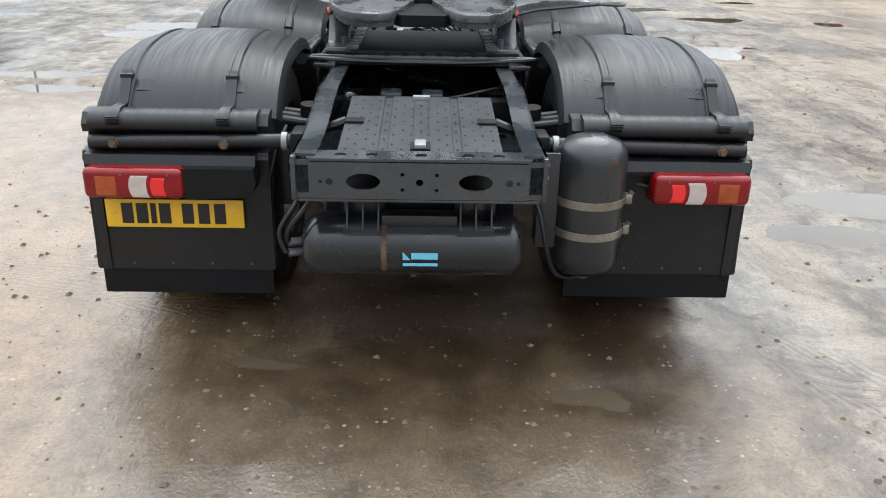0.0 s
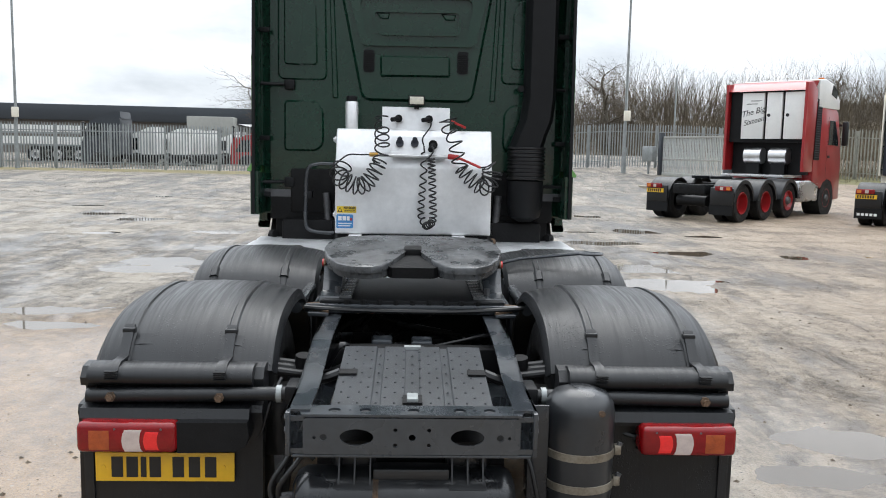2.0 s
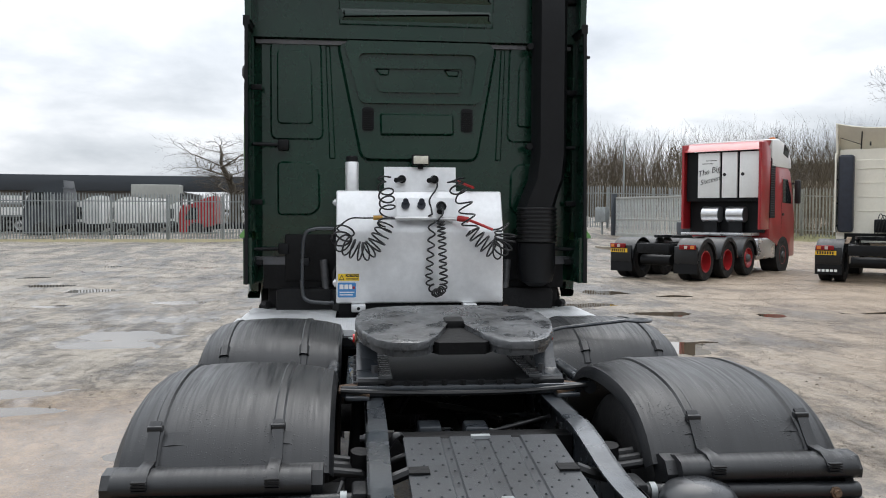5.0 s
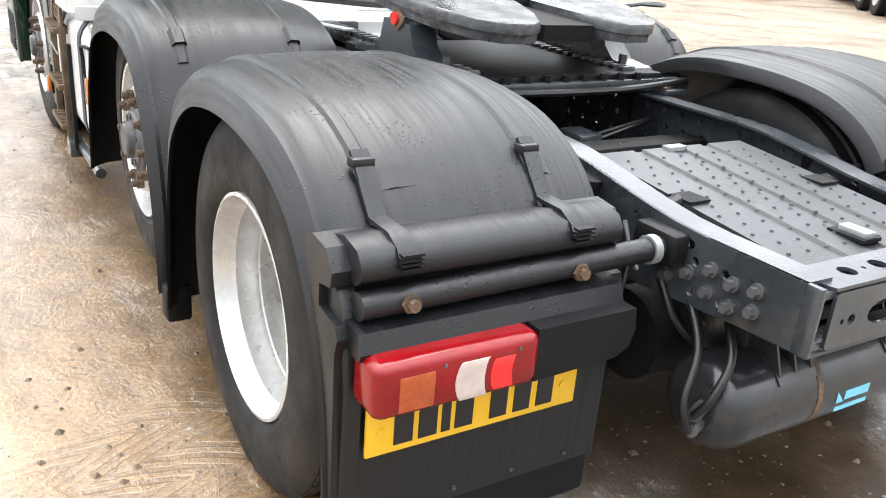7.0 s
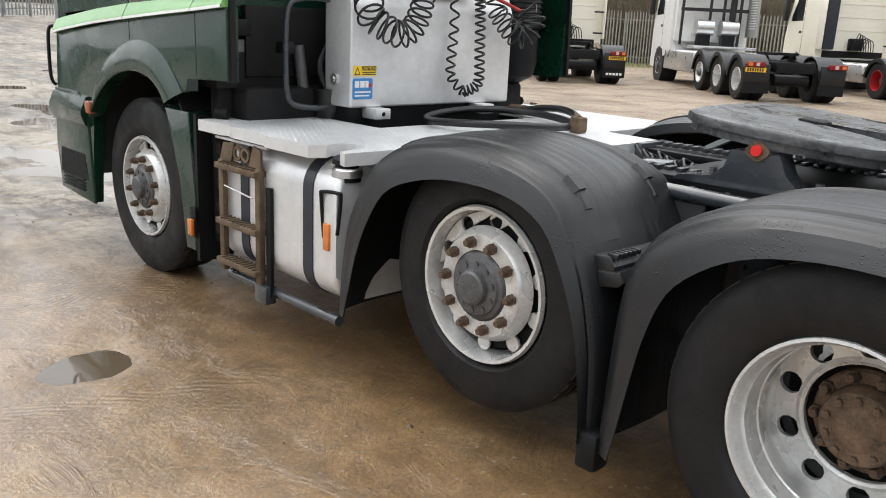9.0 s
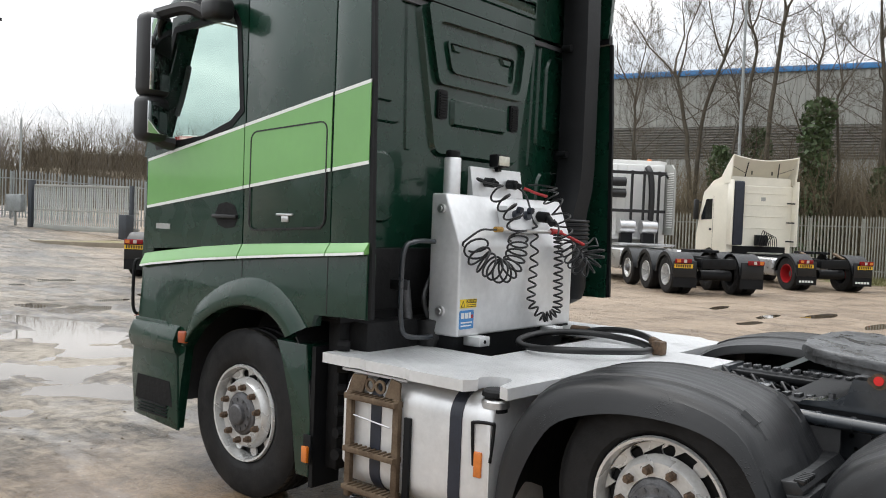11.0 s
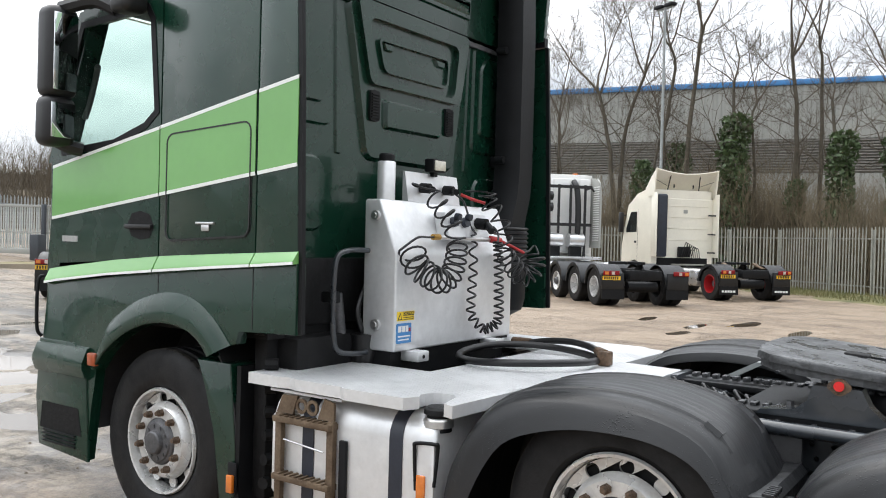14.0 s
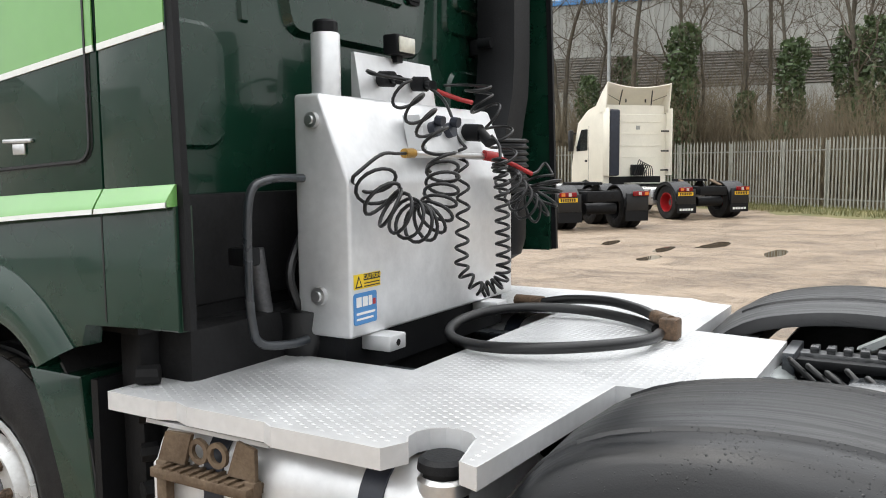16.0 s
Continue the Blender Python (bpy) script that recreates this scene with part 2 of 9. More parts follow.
    # dark clods and wheel-thrown lumps
    clod = span(tex(9.0, 6, 0.75, None, 0, 0.9), 0.60, 0.67, 0, 1)
    churn = span(tex(2.1, 9, 0.72, (1, 0.55, 1), 20, 0.8), 0.53, 0.60, 0, 1)
    pale = ramp(tone, (0.40, (0.070, 0.060, 0.050)), (0.46, (0.152, 0.129, 0.103)), (0.52, (0.258, 0.221, 0.176)), (0.60, (0.37, 0.325, 0.266)))
    brown = ramp(tone, (0.36, (0.105, 0.060, 0.025)), (0.48, (0.185, 0.110, 0.048)), (0.64, (0.290, 0.185, 0.090)))
    tan = ramp(tone, (0.38, (0.165, 0.118, 0.078)), (0.48, (0.245, 0.182, 0.124)), (0.62, (0.320, 0.246, 0.174)))
    lean = math2("MULTIPLY_ADD", Y, -0.30, X)
    dry = span(math2("ADD", math2("MULTIPLY_ADD", big, 6.0, lean), math2("MULTIPLY", mid, 5.0)), 4.5, 11.5, 0, 1)
    shade = N("ShaderNodeRGB"); shade.outputs[0].default_value = (0.78, 0.775, 0.755, 1)
    base = mixc(pool, mixc(dry, mixc(1.0, pale, shade.outputs[0], "MULTIPLY"), tan), mixc(math2("MULTIPLY", soak_shade, 0.35), brown, pale))
    lump = N("ShaderNodeRGB"); lump.outputs[0].default_value = (0.50, 0.48, 0.46, 1)
    base = mixc(math2("MULTIPLY", clod, 0.75), base, mixc(1.0, base, lump.outputs[0], "MULTIPLY"))
    base = mixc(math2("MULTIPLY", math2("MULTIPLY", churn, math2("SUBTRACT", 1.0, math2("MAXIMUM", pool, dry))), 0.62), base, mixc(1.0, base, lump.outputs[0], "MULTIPLY"))
    groove = N("ShaderNodeRGB"); groove.outputs[0].default_value = (0.62, 0.60, 0.58, 1)
    base = mixc(math2("MULTIPLY", tread, 0.55), base, mixc(1.0, base, groove.outputs[0], "MULTIPLY"))
    # pebbles and grit
    vor = N("ShaderNodeTexVoronoi"); vor.inputs["Scale"].default_value = 38
    L(tc.outputs["Object"], vor.inputs["Vector"])
    cell = N("ShaderNodeSeparateColor"); L(vor.outputs["Color"], cell.inputs[0])
    size = math2("MULTIPLY", math2("SUBTRACT", cell.outputs[0], 0.62), 0.95)
    pebble = span(math2("SUBTRACT", size, vor.outputs["Distance"]), 0.0, 0.08, 0, 1)
    pcol = ramp(cell.outputs[1], (0.1, (0.06, 0.048, 0.036)), (0.6, (0.15, 0.12, 0.09)), (0.95, (0.27, 0.23, 0.18)))
    spk = ramp(grit, (0.30, (0.45, 0.43, 0.40)), (0.5, (0.95, 0.95, 0.95)), (0.72, (1.3, 1.3, 1.3)))
    # lorry's shade and dark reflection, multiplied into the wet mud's colour
    tail_shade = N("ShaderNodeRGB"); tail_shade.outputs[0].default_value = (0.34, 0.32, 0.29, 1)
    base = mixc(soak_shade, base, mixc(1.0, base, tail_shade.outputs[0], "MULTIPLY"))
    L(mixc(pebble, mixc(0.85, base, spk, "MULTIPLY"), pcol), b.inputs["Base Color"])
    film = mixf(mid, tex(2.3, 7, 0.6, (1, 0.6, 1), 15, 0.5), 0.5)
    near = span(round_patch(-0.9, 1.0, 3.9, 4.8, 1.6), 0.5, 1.4, 0.8, 0)
    wet = math2("MAXIMUM", math2("MAXIMUM", span(film, 0.40, 0.53, 0.62, 0.0), near), soak_shade)
    wet = math2("MULTIPLY", wet, math2("SUBTRACT", 1.0, math2("MULTIPLY", dry, 0.85)))
    L(math2("MULTIPLY_ADD", wet, -0.2, 0.58), b.inputs["Roughness"])
    L(wet, b.inputs["Coat Weight"])
    b.inputs["Coat Roughness"].default_value, b.inputs["Coat IOR"].default_value = 0.08, 1.5
    skin = N("ShaderNodeBump"); skin.inputs["Distance"].default_value = 0.022
    L(math2("MULTIPLY_ADD", soak_shade, -0.18, 0.32), skin.inputs["Strength"])
    b.inputs["Specular IOR Level"].default_value = 0.55
    h = math2("MULTIPLY_ADD", fine, 1.1, math2("MULTIPLY", grit, 0.22))
    h = math2("MULTIPLY_ADD", track, 1.3, h)
    h = math2("MULTIPLY_ADD", tex(24, 5, 0.65, None, 0, 0.2), 0.45, h)
    h = math2("MULTIPLY_ADD", pebble, 0.16, h)
    h = math2("MULTIPLY_ADD", tread, -0.45, h)
    h = math2("MULTIPLY_ADD", clod, 0.35, math2("MULTIPLY_ADD", churn, 0.5, h))
    bp = N("ShaderNodeBump"); bp.inputs["Distance"].default_value = 0.035
    L(math2("MULTIPLY_ADD", wet, -0.72, 0.9), bp.inputs["Strength"])
    L(h, bp.inputs["Height"]); L(bp.outputs[0], b.inputs["Normal"])
    L(h, skin.inputs["Height"]); L(skin.outputs[0], b.inputs["Coat Normal"])
    return m


M = {
    "green": material("dark_green_paint", (0.004, 0.028, 0.016), 0.26, 0, coat=0.45, vary=0.15, scale=2, wet=0.08, spec=0.4, coat_rough=0.05),
    "lime": material("light_green_paint", (0.155, 0.385, 0.105), 0.35, 0, coat=0.7, vary=0.05, scale=2, wet=0.05),
    "line": material("white_line_film", (0.78, 0.80, 0.77), 0.4, coat=0.4, vary=0.04),
    "plastic": drop_material("black_mudguard_plastic", (0.0065, 0.0072, 0.0086), 0.40),
    "trim": material("dark_trim_plastic", (0.0065, 0.007, 0.008), 0.5, spec=0.22, vary=0.25, bump=0.12, bump_scale=150),
    "coverplate": drop_material("wet_grey_cover_plastic", (0.036, 0.039, 0.043), 0.34, 0.15),
    "chassis": material("grey_black_chassis_paint", (0.031, 0.036, 0.042), 0.28, 0.0, coat=0.6, vary=0.28, scale=4, wet=0.14, wet_scale=5, bump=0.08, bump_scale=60),
    # near-black grime; also paints the darkness of slots, holes and recesses
    "under": material("grime_and_recess_shade", (0.006, 0.006, 0.0065), 0.65, spec=0.25, vary=0.5, scale=6, bump=0.4, bump_scale=30),
    "tank": material("grey_tank_paint", (0.017, 0.0185, 0.021), 0.34, coat=0.3, vary=0.22, scale=5, wet=0.1),
    "tyre": material("tyre_rubber", (0.010, 0.010, 0.0106), 0.60, spec=0.28, vary=0.4, scale=5, wet=0.14, bump=0.15, bump_scale=90),
    "tread": material("muddy_tread_rubber", (0.014, 0.0135, 0.013), 0.7, color2=(0.045, 0.036, 0.027), scale=5, bump=0.3, bump_scale=60),
    "rim": material("white_silver_rim_paint", (0.68, 0.685, 0.68), 0.32, 0.45, color2=(0.46, 0.455, 0.44), scale=6, wet=0.12, bump=0.05),
    "hub": material("dull_grey_hub", (0.11, 0.11, 0.115), 0.5, 0.5, vary=0.4, scale=12),
    "rust": material("rusty_iron", (0.055, 0.038, 0.027), 0.7, 0.2, color2=(0.20, 0.125, 0.075), scale=14, bump=0.5, bump_scale=70),
    "ladder": material("rusty_brown_steel", (0.085, 0.055, 0.033), 0.65, 0.3, color2=(0.18, 0.13, 0.085), scale=9, bump=0.3, bump_scale=60),
    "alu": material("brushed_aluminium", (0.63, 0.63, 0.635), 0.34, 0.9, vary=0.10, scale=3, wet=0.1, wet_scale=3, bump=0.03, bump_scale=120, stretch=(1, 1, 1)),
    "aluw": material("pale_welded_aluminium", (0.74, 0.745, 0.75), 0.46, 0.55, vary=0.10, scale=3, wet=0.08, wet_scale=2, bump=0.06, bump_scale=90),
    "deck": material("studded_aluminium_plate", (0.50, 0.505, 0.51), 0.44, 0.4, color2=(0.64, 0.645, 0.65), scale=2.5, wet=0.14, wet_scale=3, bump=0.05),
    "red": material("red_lens", (0.20, 0.003, 0.005), 0.16, coat=0.0, vary=0.2, scale=20),
    "redlit": material("bright_red_reflector", (0.75, 0.02, 0.02), 0.2, coat=0.3, vary=0.1, scale=30),
    "amber": material("amber_lens", (0.60, 0.16, 0.015), 0.15, coat=1.0, vary=0.15, scale=30),
    "amberdark": material("dark_amber_lens", (0.33, 0.055, 0.008), 0.18, coat=0.6, vary=0.25, scale=30),
    "clear": material("clear_lens", (0.50, 0.41, 0.38), 0.12, coat=1.0, vary=0.12, scale=30),
    "plate": material("yellow_plate_film", (0.80, 0.47, 0.02), 0.4, coat=0.3, vary=0.06),
    "black": material("black_paint", (0.012, 0.012, 0.013), 0.45, vary=0.2),
    "rubber": material("black_hose_rubber", (0.007, 0.007, 0.0075), 0.38, vary=0.3, scale=20, bump=0.1, bump_scale=80),
    "blue": material("blue_label_film", (0.05, 0.22, 0.50), 0.4, coat=0.3, vary=0.05),
    "cyan": material("pale_blue_label_film", (0.18, 0.58, 0.78), 0.4, coat=0.2, vary=0.06),
    "yellow": material("yellow_label_film", (0.80, 0.56, 0.02), 0.4, coat=0.3, vary=0.05),
    "white": material("white_truck_paint", (0.78, 0.78, 0.76), 0.35, coat=0.5, vary=0.05, scale=2),
    "cream": material("cream_truck_paint", (0.80, 0.76, 0.65), 0.35, coat=0.5, vary=0.05, scale=2),
    "redpaint": material("red_truck_paint", (0.31, 0.012, 0.015), 0.32, coat=0.4, vary=0.08, scale=2),
    "navy": material("dark_navy_plastic", (0.018, 0.022, 0.034), 0.45, vary=0.2),
    "bluegrey": material("blue_grey_truck_paint", (0.034, 0.041, 0.050), 0.45, coat=0.1, vary=0.1),
    "galv": material("galvanised_steel", (0.30, 0.32, 0.32), 0.55, 0.4, vary=0.22, scale=3),
    "galvpale": material("pale_galvanised_bars", (0.46, 0.48, 0.47), 0.6, 0.2, vary=0.2, scale=3),
    "verge": material("mossy_earth", (0.13, 0.115, 0.05), 0.85, color2=(0.24, 0.20, 0.10), scale=1.5, bump=0.5, bump_scale=20),
    "galvold": material("weathered_galvanised_steel", (0.275, 0.275, 0.24), 0.65, 0.2, vary=0.25, scale=2),
    "clad": material("pale_grey_cladding", (0.33, 0.335, 0.31), 0.6, vary=0.10, scale=0.4, detail=3),
    "cladbrown": material("brown_grey_cladding", (0.155, 0.14, 0.125), 0.6, vary=0.12, scale=0.3),
    "louvre": material("grey_louvre_metal", (0.20, 0.19, 0.17), 0.6, vary=0.15, scale=0.5),
    "branch": material("bare_branches", (0.07, 0.058, 0.043), 0.85, color2=(0.13, 0.108, 0.08), scale=0.7),
    "bark": material("grey_brown_bark", (0.05, 0.042, 0.03), 0.85, color2=(0.11, 0.095, 0.07), scale=3, bump=0.5, bump_scale=25),
    "woodland": material("hillside_twigs", (0.066, 0.052, 0.034), 0.85, color2=(0.125, 0.10, 0.066), scale=0.4),
    "twig": material("brown_twigs", (0.105, 0.083, 0.053), 0.85, color2=(0.205, 0.165, 0.105), scale=0.6),
    "ivy": material("dark_ivy_leaf", (0.045, 0.075, 0.03), 0.5, color2=(0.085, 0.125, 0.05), scale=4, spec=0.4),
    "greasy": material("greasy_coupling_steel", (0.014, 0.014, 0.015), 0.36, 0.1, color2=(0.105, 0.11, 0.115), scale=5, wet=0.2, wet_scale=9, bump=0.35, bump_scale=45, spec=0.6),
    "grass": material("rough_grass", (0.075, 0.085, 0.025), 0.8, color2=(0.19, 0.165, 0.07), scale=1.2, bump=0.6, bump_scale=20),
    "hill": material("leaf_litter_hillside", (0.09, 0.068, 0.045), 0.9, color2=(0.15, 0.12, 0.075), scale=0.15, bump=0.5, bump_scale=3),
    "kerb": material("concrete_kerb", (0.30, 0.26, 0.20), 0.75, vary=0.2, scale=2, bump=0.3),
    "puddle": material("muddy_water", (0.085, 0.065, 0.045), 0.03, vary=0.10, scale=0.8, spec=0.6, bump=0.02, bump_scale=3),
    "stone": material("loose_stones", (0.06, 0.043, 0.028), 0.6, color2=(0.15, 0.112, 0.076), scale=3, wet=0.05),
    "redcap": material("red_coupling", (0.40, 0.02, 0.02), 0.45, vary=0.2),
    "brass": material("yellow_brass_fitting", (0.45, 0.26, 0.06), 0.45, 0.5, vary=0.3, scale=30),
    "glass": glass_material("tinted_cab_glass", (0.73, 0.83, 0.79)),
    "darkglass": material("dark_window_glass", (0.01, 0.014, 0.016), 0.05, coat=0.5),
    "mirror": material("mirror_glass", (0.75, 0.77, 0.78), 0.03, 1.0),
    "interior": material("grey_cab_interior", (0.10, 0.10, 0.105), 0.7, vary=0.2),
    "lampglass": material("work_lamp_lens", (0.62, 0.60, 0.50), 0.15, coat=1.0, vary=0.15, scale=40),
    "band": material("tarnished_band_steel", (0.36, 0.34, 0.29), 0.42, 0.75, color2=(0.20, 0.17, 0.13), scale=11, bump=0.1),
    "silver": material("silver_exhaust_steel", (0.62, 0.62, 0.62), 0.28, 0.9, vary=0.12),
    "ground": ground_material(),
    "liner": material("dark_wheelarch_liner", (0.014, 0.014, 0.015), 0.75, vary=0.4, scale=8, bump=0.2),
}


# ---------------------------------------------------------------- mesh tools
from mathutils.geometry import tessellate_polygon


def thing(name, label, category, group="", at=None, kind=""):
    ob = new(name)
    ob.empty_display_size = 0.2
    if at is not None:
        ob.matrix_world = at
    return tagged(ob, label, category, group, kind)


def part(name, bm, mat, parent=None, label="", smooth=35, kind=""):
    """Links a bmesh as one mesh object under a thing or a part."""
    me = bpy.data.meshes.new(name)
    bmesh.ops.recalc_face_normals(bm, faces=bm.faces)
    bm.to_mesh(me)
    bm.free()
    me.materials.append(M[mat] if isinstance(mat, str) else mat)
    if smooth:
        me.polygons.foreach_set("use_smooth", [True] * len(me.polygons))
        me.set_sharp_from_angle(angle=radians(smooth))
    ob = new(name, me)
    if parent is not None:
        ob.parent = parent
    return tagged(ob, label, "", "", kind)


def again(ob, m, parent=None):
    """One more object on the same mesh."""
    o = ob.copy()
    scene.collection.objects.link(o)
    o.parent = parent or ob.parent
    o.matrix_basis = m
    return o


def raw(name, verts, faces, mat, parent=None, label="", smooth=0, kind=""):
    me = bpy.data.meshes.new(name)
    me.from_pydata(verts, [], faces)
    me.update()
    me.materials.append(M[mat])
    if smooth:
        me.polygons.foreach_set("use_smooth", [True] * len(me.polygons))
        me.set_sharp_from_angle(angle=radians(smooth))
    ob = new(name, me)
    if parent is not None:
        ob.parent = parent
    return tagged(ob, label, "", "", kind)


def B():
    return bmesh.new()


def box(bm, x0, x1, y0, y1, z0, z1, r=0.0, seg=2):
    vs = [bm.verts.new((x, y, z)) for x in (x0, x1) for y in (y0, y1) for z in (z0, z1)]
    fs = [bm.faces.new([vs[i] for i in q]) for q in ((0, 1, 3, 2), (4, 6, 7, 5), (0, 4, 5, 1), (2, 3, 7, 6), (0, 2, 6, 4), (1, 5, 7, 3))]
    if r:
        es = list({e for f in fs for e in f.edges})
        bmesh.ops.bevel(bm, geom=es, offset=r, segments=seg, affect="EDGES", profile=0.5)
    return bm


def frame_of(d):
    d = Vector(d).normalized()
    a = Vector((0, 0, 1)) if abs(d.z) < 0.9 else Vector((1, 0, 0))
    u = d.cross(a).normalized()
    return u, d.cross(u)


def cyl(bm, p0, p1, r, seg=16, r2=None, caps=True):
    p0, p1 = Vector(p0), Vector(p1)
    u, v = frame_of(p1 - p0)
    r2 = r if r2 is None else r2
    a = [bm.verts.new(p0 + (u * math.cos(t) + v * math.sin(t)) * r) for t in (2 * math.pi * i / seg for i in range(seg))]
    b = [bm.verts.new(p1 + (u * math.cos(t) + v * math.sin(t)) * r2) for t in (2 * math.pi * i / seg for i in range(seg))]
    for i in range(seg):
        bm.faces.new((a[i], a[(i + 1) % seg], b[(i + 1) % seg], b[i]))
    if caps:
        bm.faces.new(a[::-1]); bm.faces.new(b)
    return bm


def lathe(bm, prof, origin, axis="x", seg=40, close=False):
    """Turns (radius, along) pairs round an axis through origin."""
    o = Vector(origin)
    rows = []
    for r, s in prof:
        row = []
        for i in range(seg):
            t = 2 * math.pi * i / seg
            c, k = r * math.cos(t), r * math.sin(t)
            p = {"x": (s, c, k), "y": (c, s, k), "z": (c, k, s)}[axis]
            row.append(bm.verts.new(o + Vector(p)))
        rows.append(row)
    n = len(rows)
    for j in range(n if close else n - 1):
        a, b = rows[j], rows[(j + 1) % n]
        for i in range(seg):
            bm.faces.new((a[i], a[(i + 1) % seg], b[(i + 1) % seg], b[i]))
    bmesh.ops.remove_doubles(bm, verts=[v for r in rows for v in r], dist=1e-5)
    return bm


def spline(pts, n=8, closed=False):
    P = [Vector(p) for p in pts]
    out = []
    m = len(P)
    for i in range(m if closed else m - 1):
        p1, p2 = P[i], P[(i + 1) % m]
        p0 = P[i - 1] if (closed or i) else p1
        p3 = P[(i + 2) % m] if (closed or i + 2 < m) else p2
        for k in range(n):
            t = k / n
            out.append(0.5 * ((2 * p1) + (p2 - p0) * t + (2 * p0 - 5 * p1 + 4 * p2 - p3) * t * t + (3 * p1 - p0 - 3 * p2 + p3) * t ** 3))
    if not closed:
        out.append(P[-1])
    return out


def tube(bm, pts, r, seg=8, closed=False, taper=None):
    pts = [Vector(p) for p in pts]
    n = len(pts)
    rows, u = [], None
    for i, p in enumerate(pts):
        a = pts[i - 1] if (i or closed) else p
        b = pts[(i + 1) % n] if (i + 1 < n or closed) else p
        d = (b - a).normalized()
        if u is None:
            u = frame_of(d)[0]
        u = (u - d * u.dot(d))
        u = u.normalized() if u.length > 1e-6 else frame_of(d)[0]
        v = d.cross(u)
        rr = r if taper is None else r + (taper - r) * i / (n - 1)
        rows.append([bm.verts.new(p + (u * math.cos(t) + v * math.sin(t)) * rr) for t in (2 * math.pi * k / seg for k in range(seg))])
    for i in range(n if closed else n - 1):
        a, b = rows[i], rows[(i + 1) % n]
        for k in range(seg):
            bm.faces.new((a[k], a[(k + 1) % seg], b[(k + 1) % seg], b[k]))
    if not closed:
        bm.faces.new(rows[0][::-1]); bm.faces.new(rows[-1])
    return bm


def to3(axis, w, p):
    return {"x": (w, p[0], p[1]), "y": (p[0], w, p[1]), "z": (p[0], p[1], w)}[axis]


def prism(bm, outer, axis, a, b, holes=(), bevel=0.0):
    """A plate cut to an outline, with through holes, between a and b on an axis. x: (y, z); y: (x, z); z: (x, y)."""
    loops = [list(outer)] + [list(h) for h in holes]
    flat = [p for l in loops for p in l]
    tris = tessellate_polygon([[Vector((p[0], p[1], 0)) for p in l] for l in loops]) if holes else [range(len(outer))]
    va = [bm.verts.new(to3(axis, a, p)) for p in flat]
    vb = [bm.verts.new(to3(axis, b, p)) for p in flat]
    caps = []
    for t in tris:
        try:
            bm.faces.new([va[i] for i in t])
            caps.append(bm.faces.new([vb[i] for i in reversed(list(t))]))
        except ValueError:
            pass
    k = 0
    rim = []
    for l in loops:
        m = len(l)
        for i in range(m):
            i0, i1 = k + i, k + (i + 1) % m
            bm.faces.new((va[i0], va[i1], vb[i1], vb[i0]))
            if k == 0:
                rim.append(bm.edges.get((vb[i0], vb[i1])))
        k += m
    if bevel and not holes:
        bmesh.ops.bevel(bm, geom=rim, offset=bevel, segments=2, affect="EDGES", profile=0.5)
    return bm


def circle(cx, cy, r, n=12, ry=None):
    ry = ry or r
    return [(cx + r * math.cos(2 * math.pi * i / n), cy + ry * math.sin(2 * math.pi * i / n)) for i in range(n)]


def rrect(x0, x1, y0, y1, r, n=4):
    out = []
    for cx, cy, a in ((x1 - r, y1 - r, 0), (x0 + r, y1 - r, 90), (x0 + r, y0 + r, 180), (x1 - r, y0 + r, 270)):
        for i in range(n + 1):
            t = radians(a + 90 * i / n)
            out.append((cx + r * math.cos(t), cy + r * math.sin(t)))
    return out


def inset_poly(poly, d):
    """Moves every side of a simple polygon inwards by d."""
    n = len(poly)
    area = sum(poly[i][0] * poly[(i + 1) % n][1] - poly[(i + 1) % n][0] * poly[i][1] for i in range(n))
    s = 1 if area > 0 else -1
    out = []
    for i in range(n):
        p0, p1, p2 = (Vector(poly[(i + k) % n]) for k in (-1, 0, 1))
        e1, e2 = (p1 - p0).normalized(), (p2 - p1).normalized()
        n1, n2 = Vector((-e1.y, e1.x)) * s, Vector((-e2.y, e2.x)) * s
        m = (n1 + n2)
        m = m / max(0.35, m.dot(n1)) if m.length > 1e-6 else n1
        out.append(tuple(p1 + m * d))
    return out


def panel(bm, poly, axis, base, top, slope, holes=()):
    """A pressed panel: outline at base, chamfered to a smaller outline at top."""
    small = inset_poly(poly, slope)
    va = [bm.verts.new(to3(axis, base, p)) for p in poly]
    vb = [bm.verts.new(to3(axis, top, p)) for p in small]
    n = len(poly)
    for i in range(n):
        bm.faces.new((va[i], va[(i + 1) % n], vb[(i + 1) % n], vb[i]))
    bm.faces.new(vb)
    return bm


def text_part(name, words, size, m, mat, parent, label="", thick=0.001, shear=0.0):
    cu = bpy.data.curves.new(name, "FONT")
    cu.body, cu.size, cu.extrude, cu.align_x, cu.align_y, cu.shear = words, size, thick, "CENTER", "CENTER", shear
    tmp = bpy.data.objects.new(name, cu)
    scene.collection.objects.link(tmp)
    me = bpy.data.meshes.new_from_object(tmp.evaluated_get(bpy.context.evaluated_depsgraph_get()))
    bpy.data.objects.remove(tmp)
    me.materials.clear()
    me.materials.append(M[mat])
    me.transform(m)
    ob = new(name, me)
    ob.parent = parent
    return tagged(ob, label)


def nut_mesh(bm, o, axis_dir, r, h, seg=6):
    o = Vector(o)
    return cyl(bm, o, o + Vector(axis_dir) * h, r, seg)

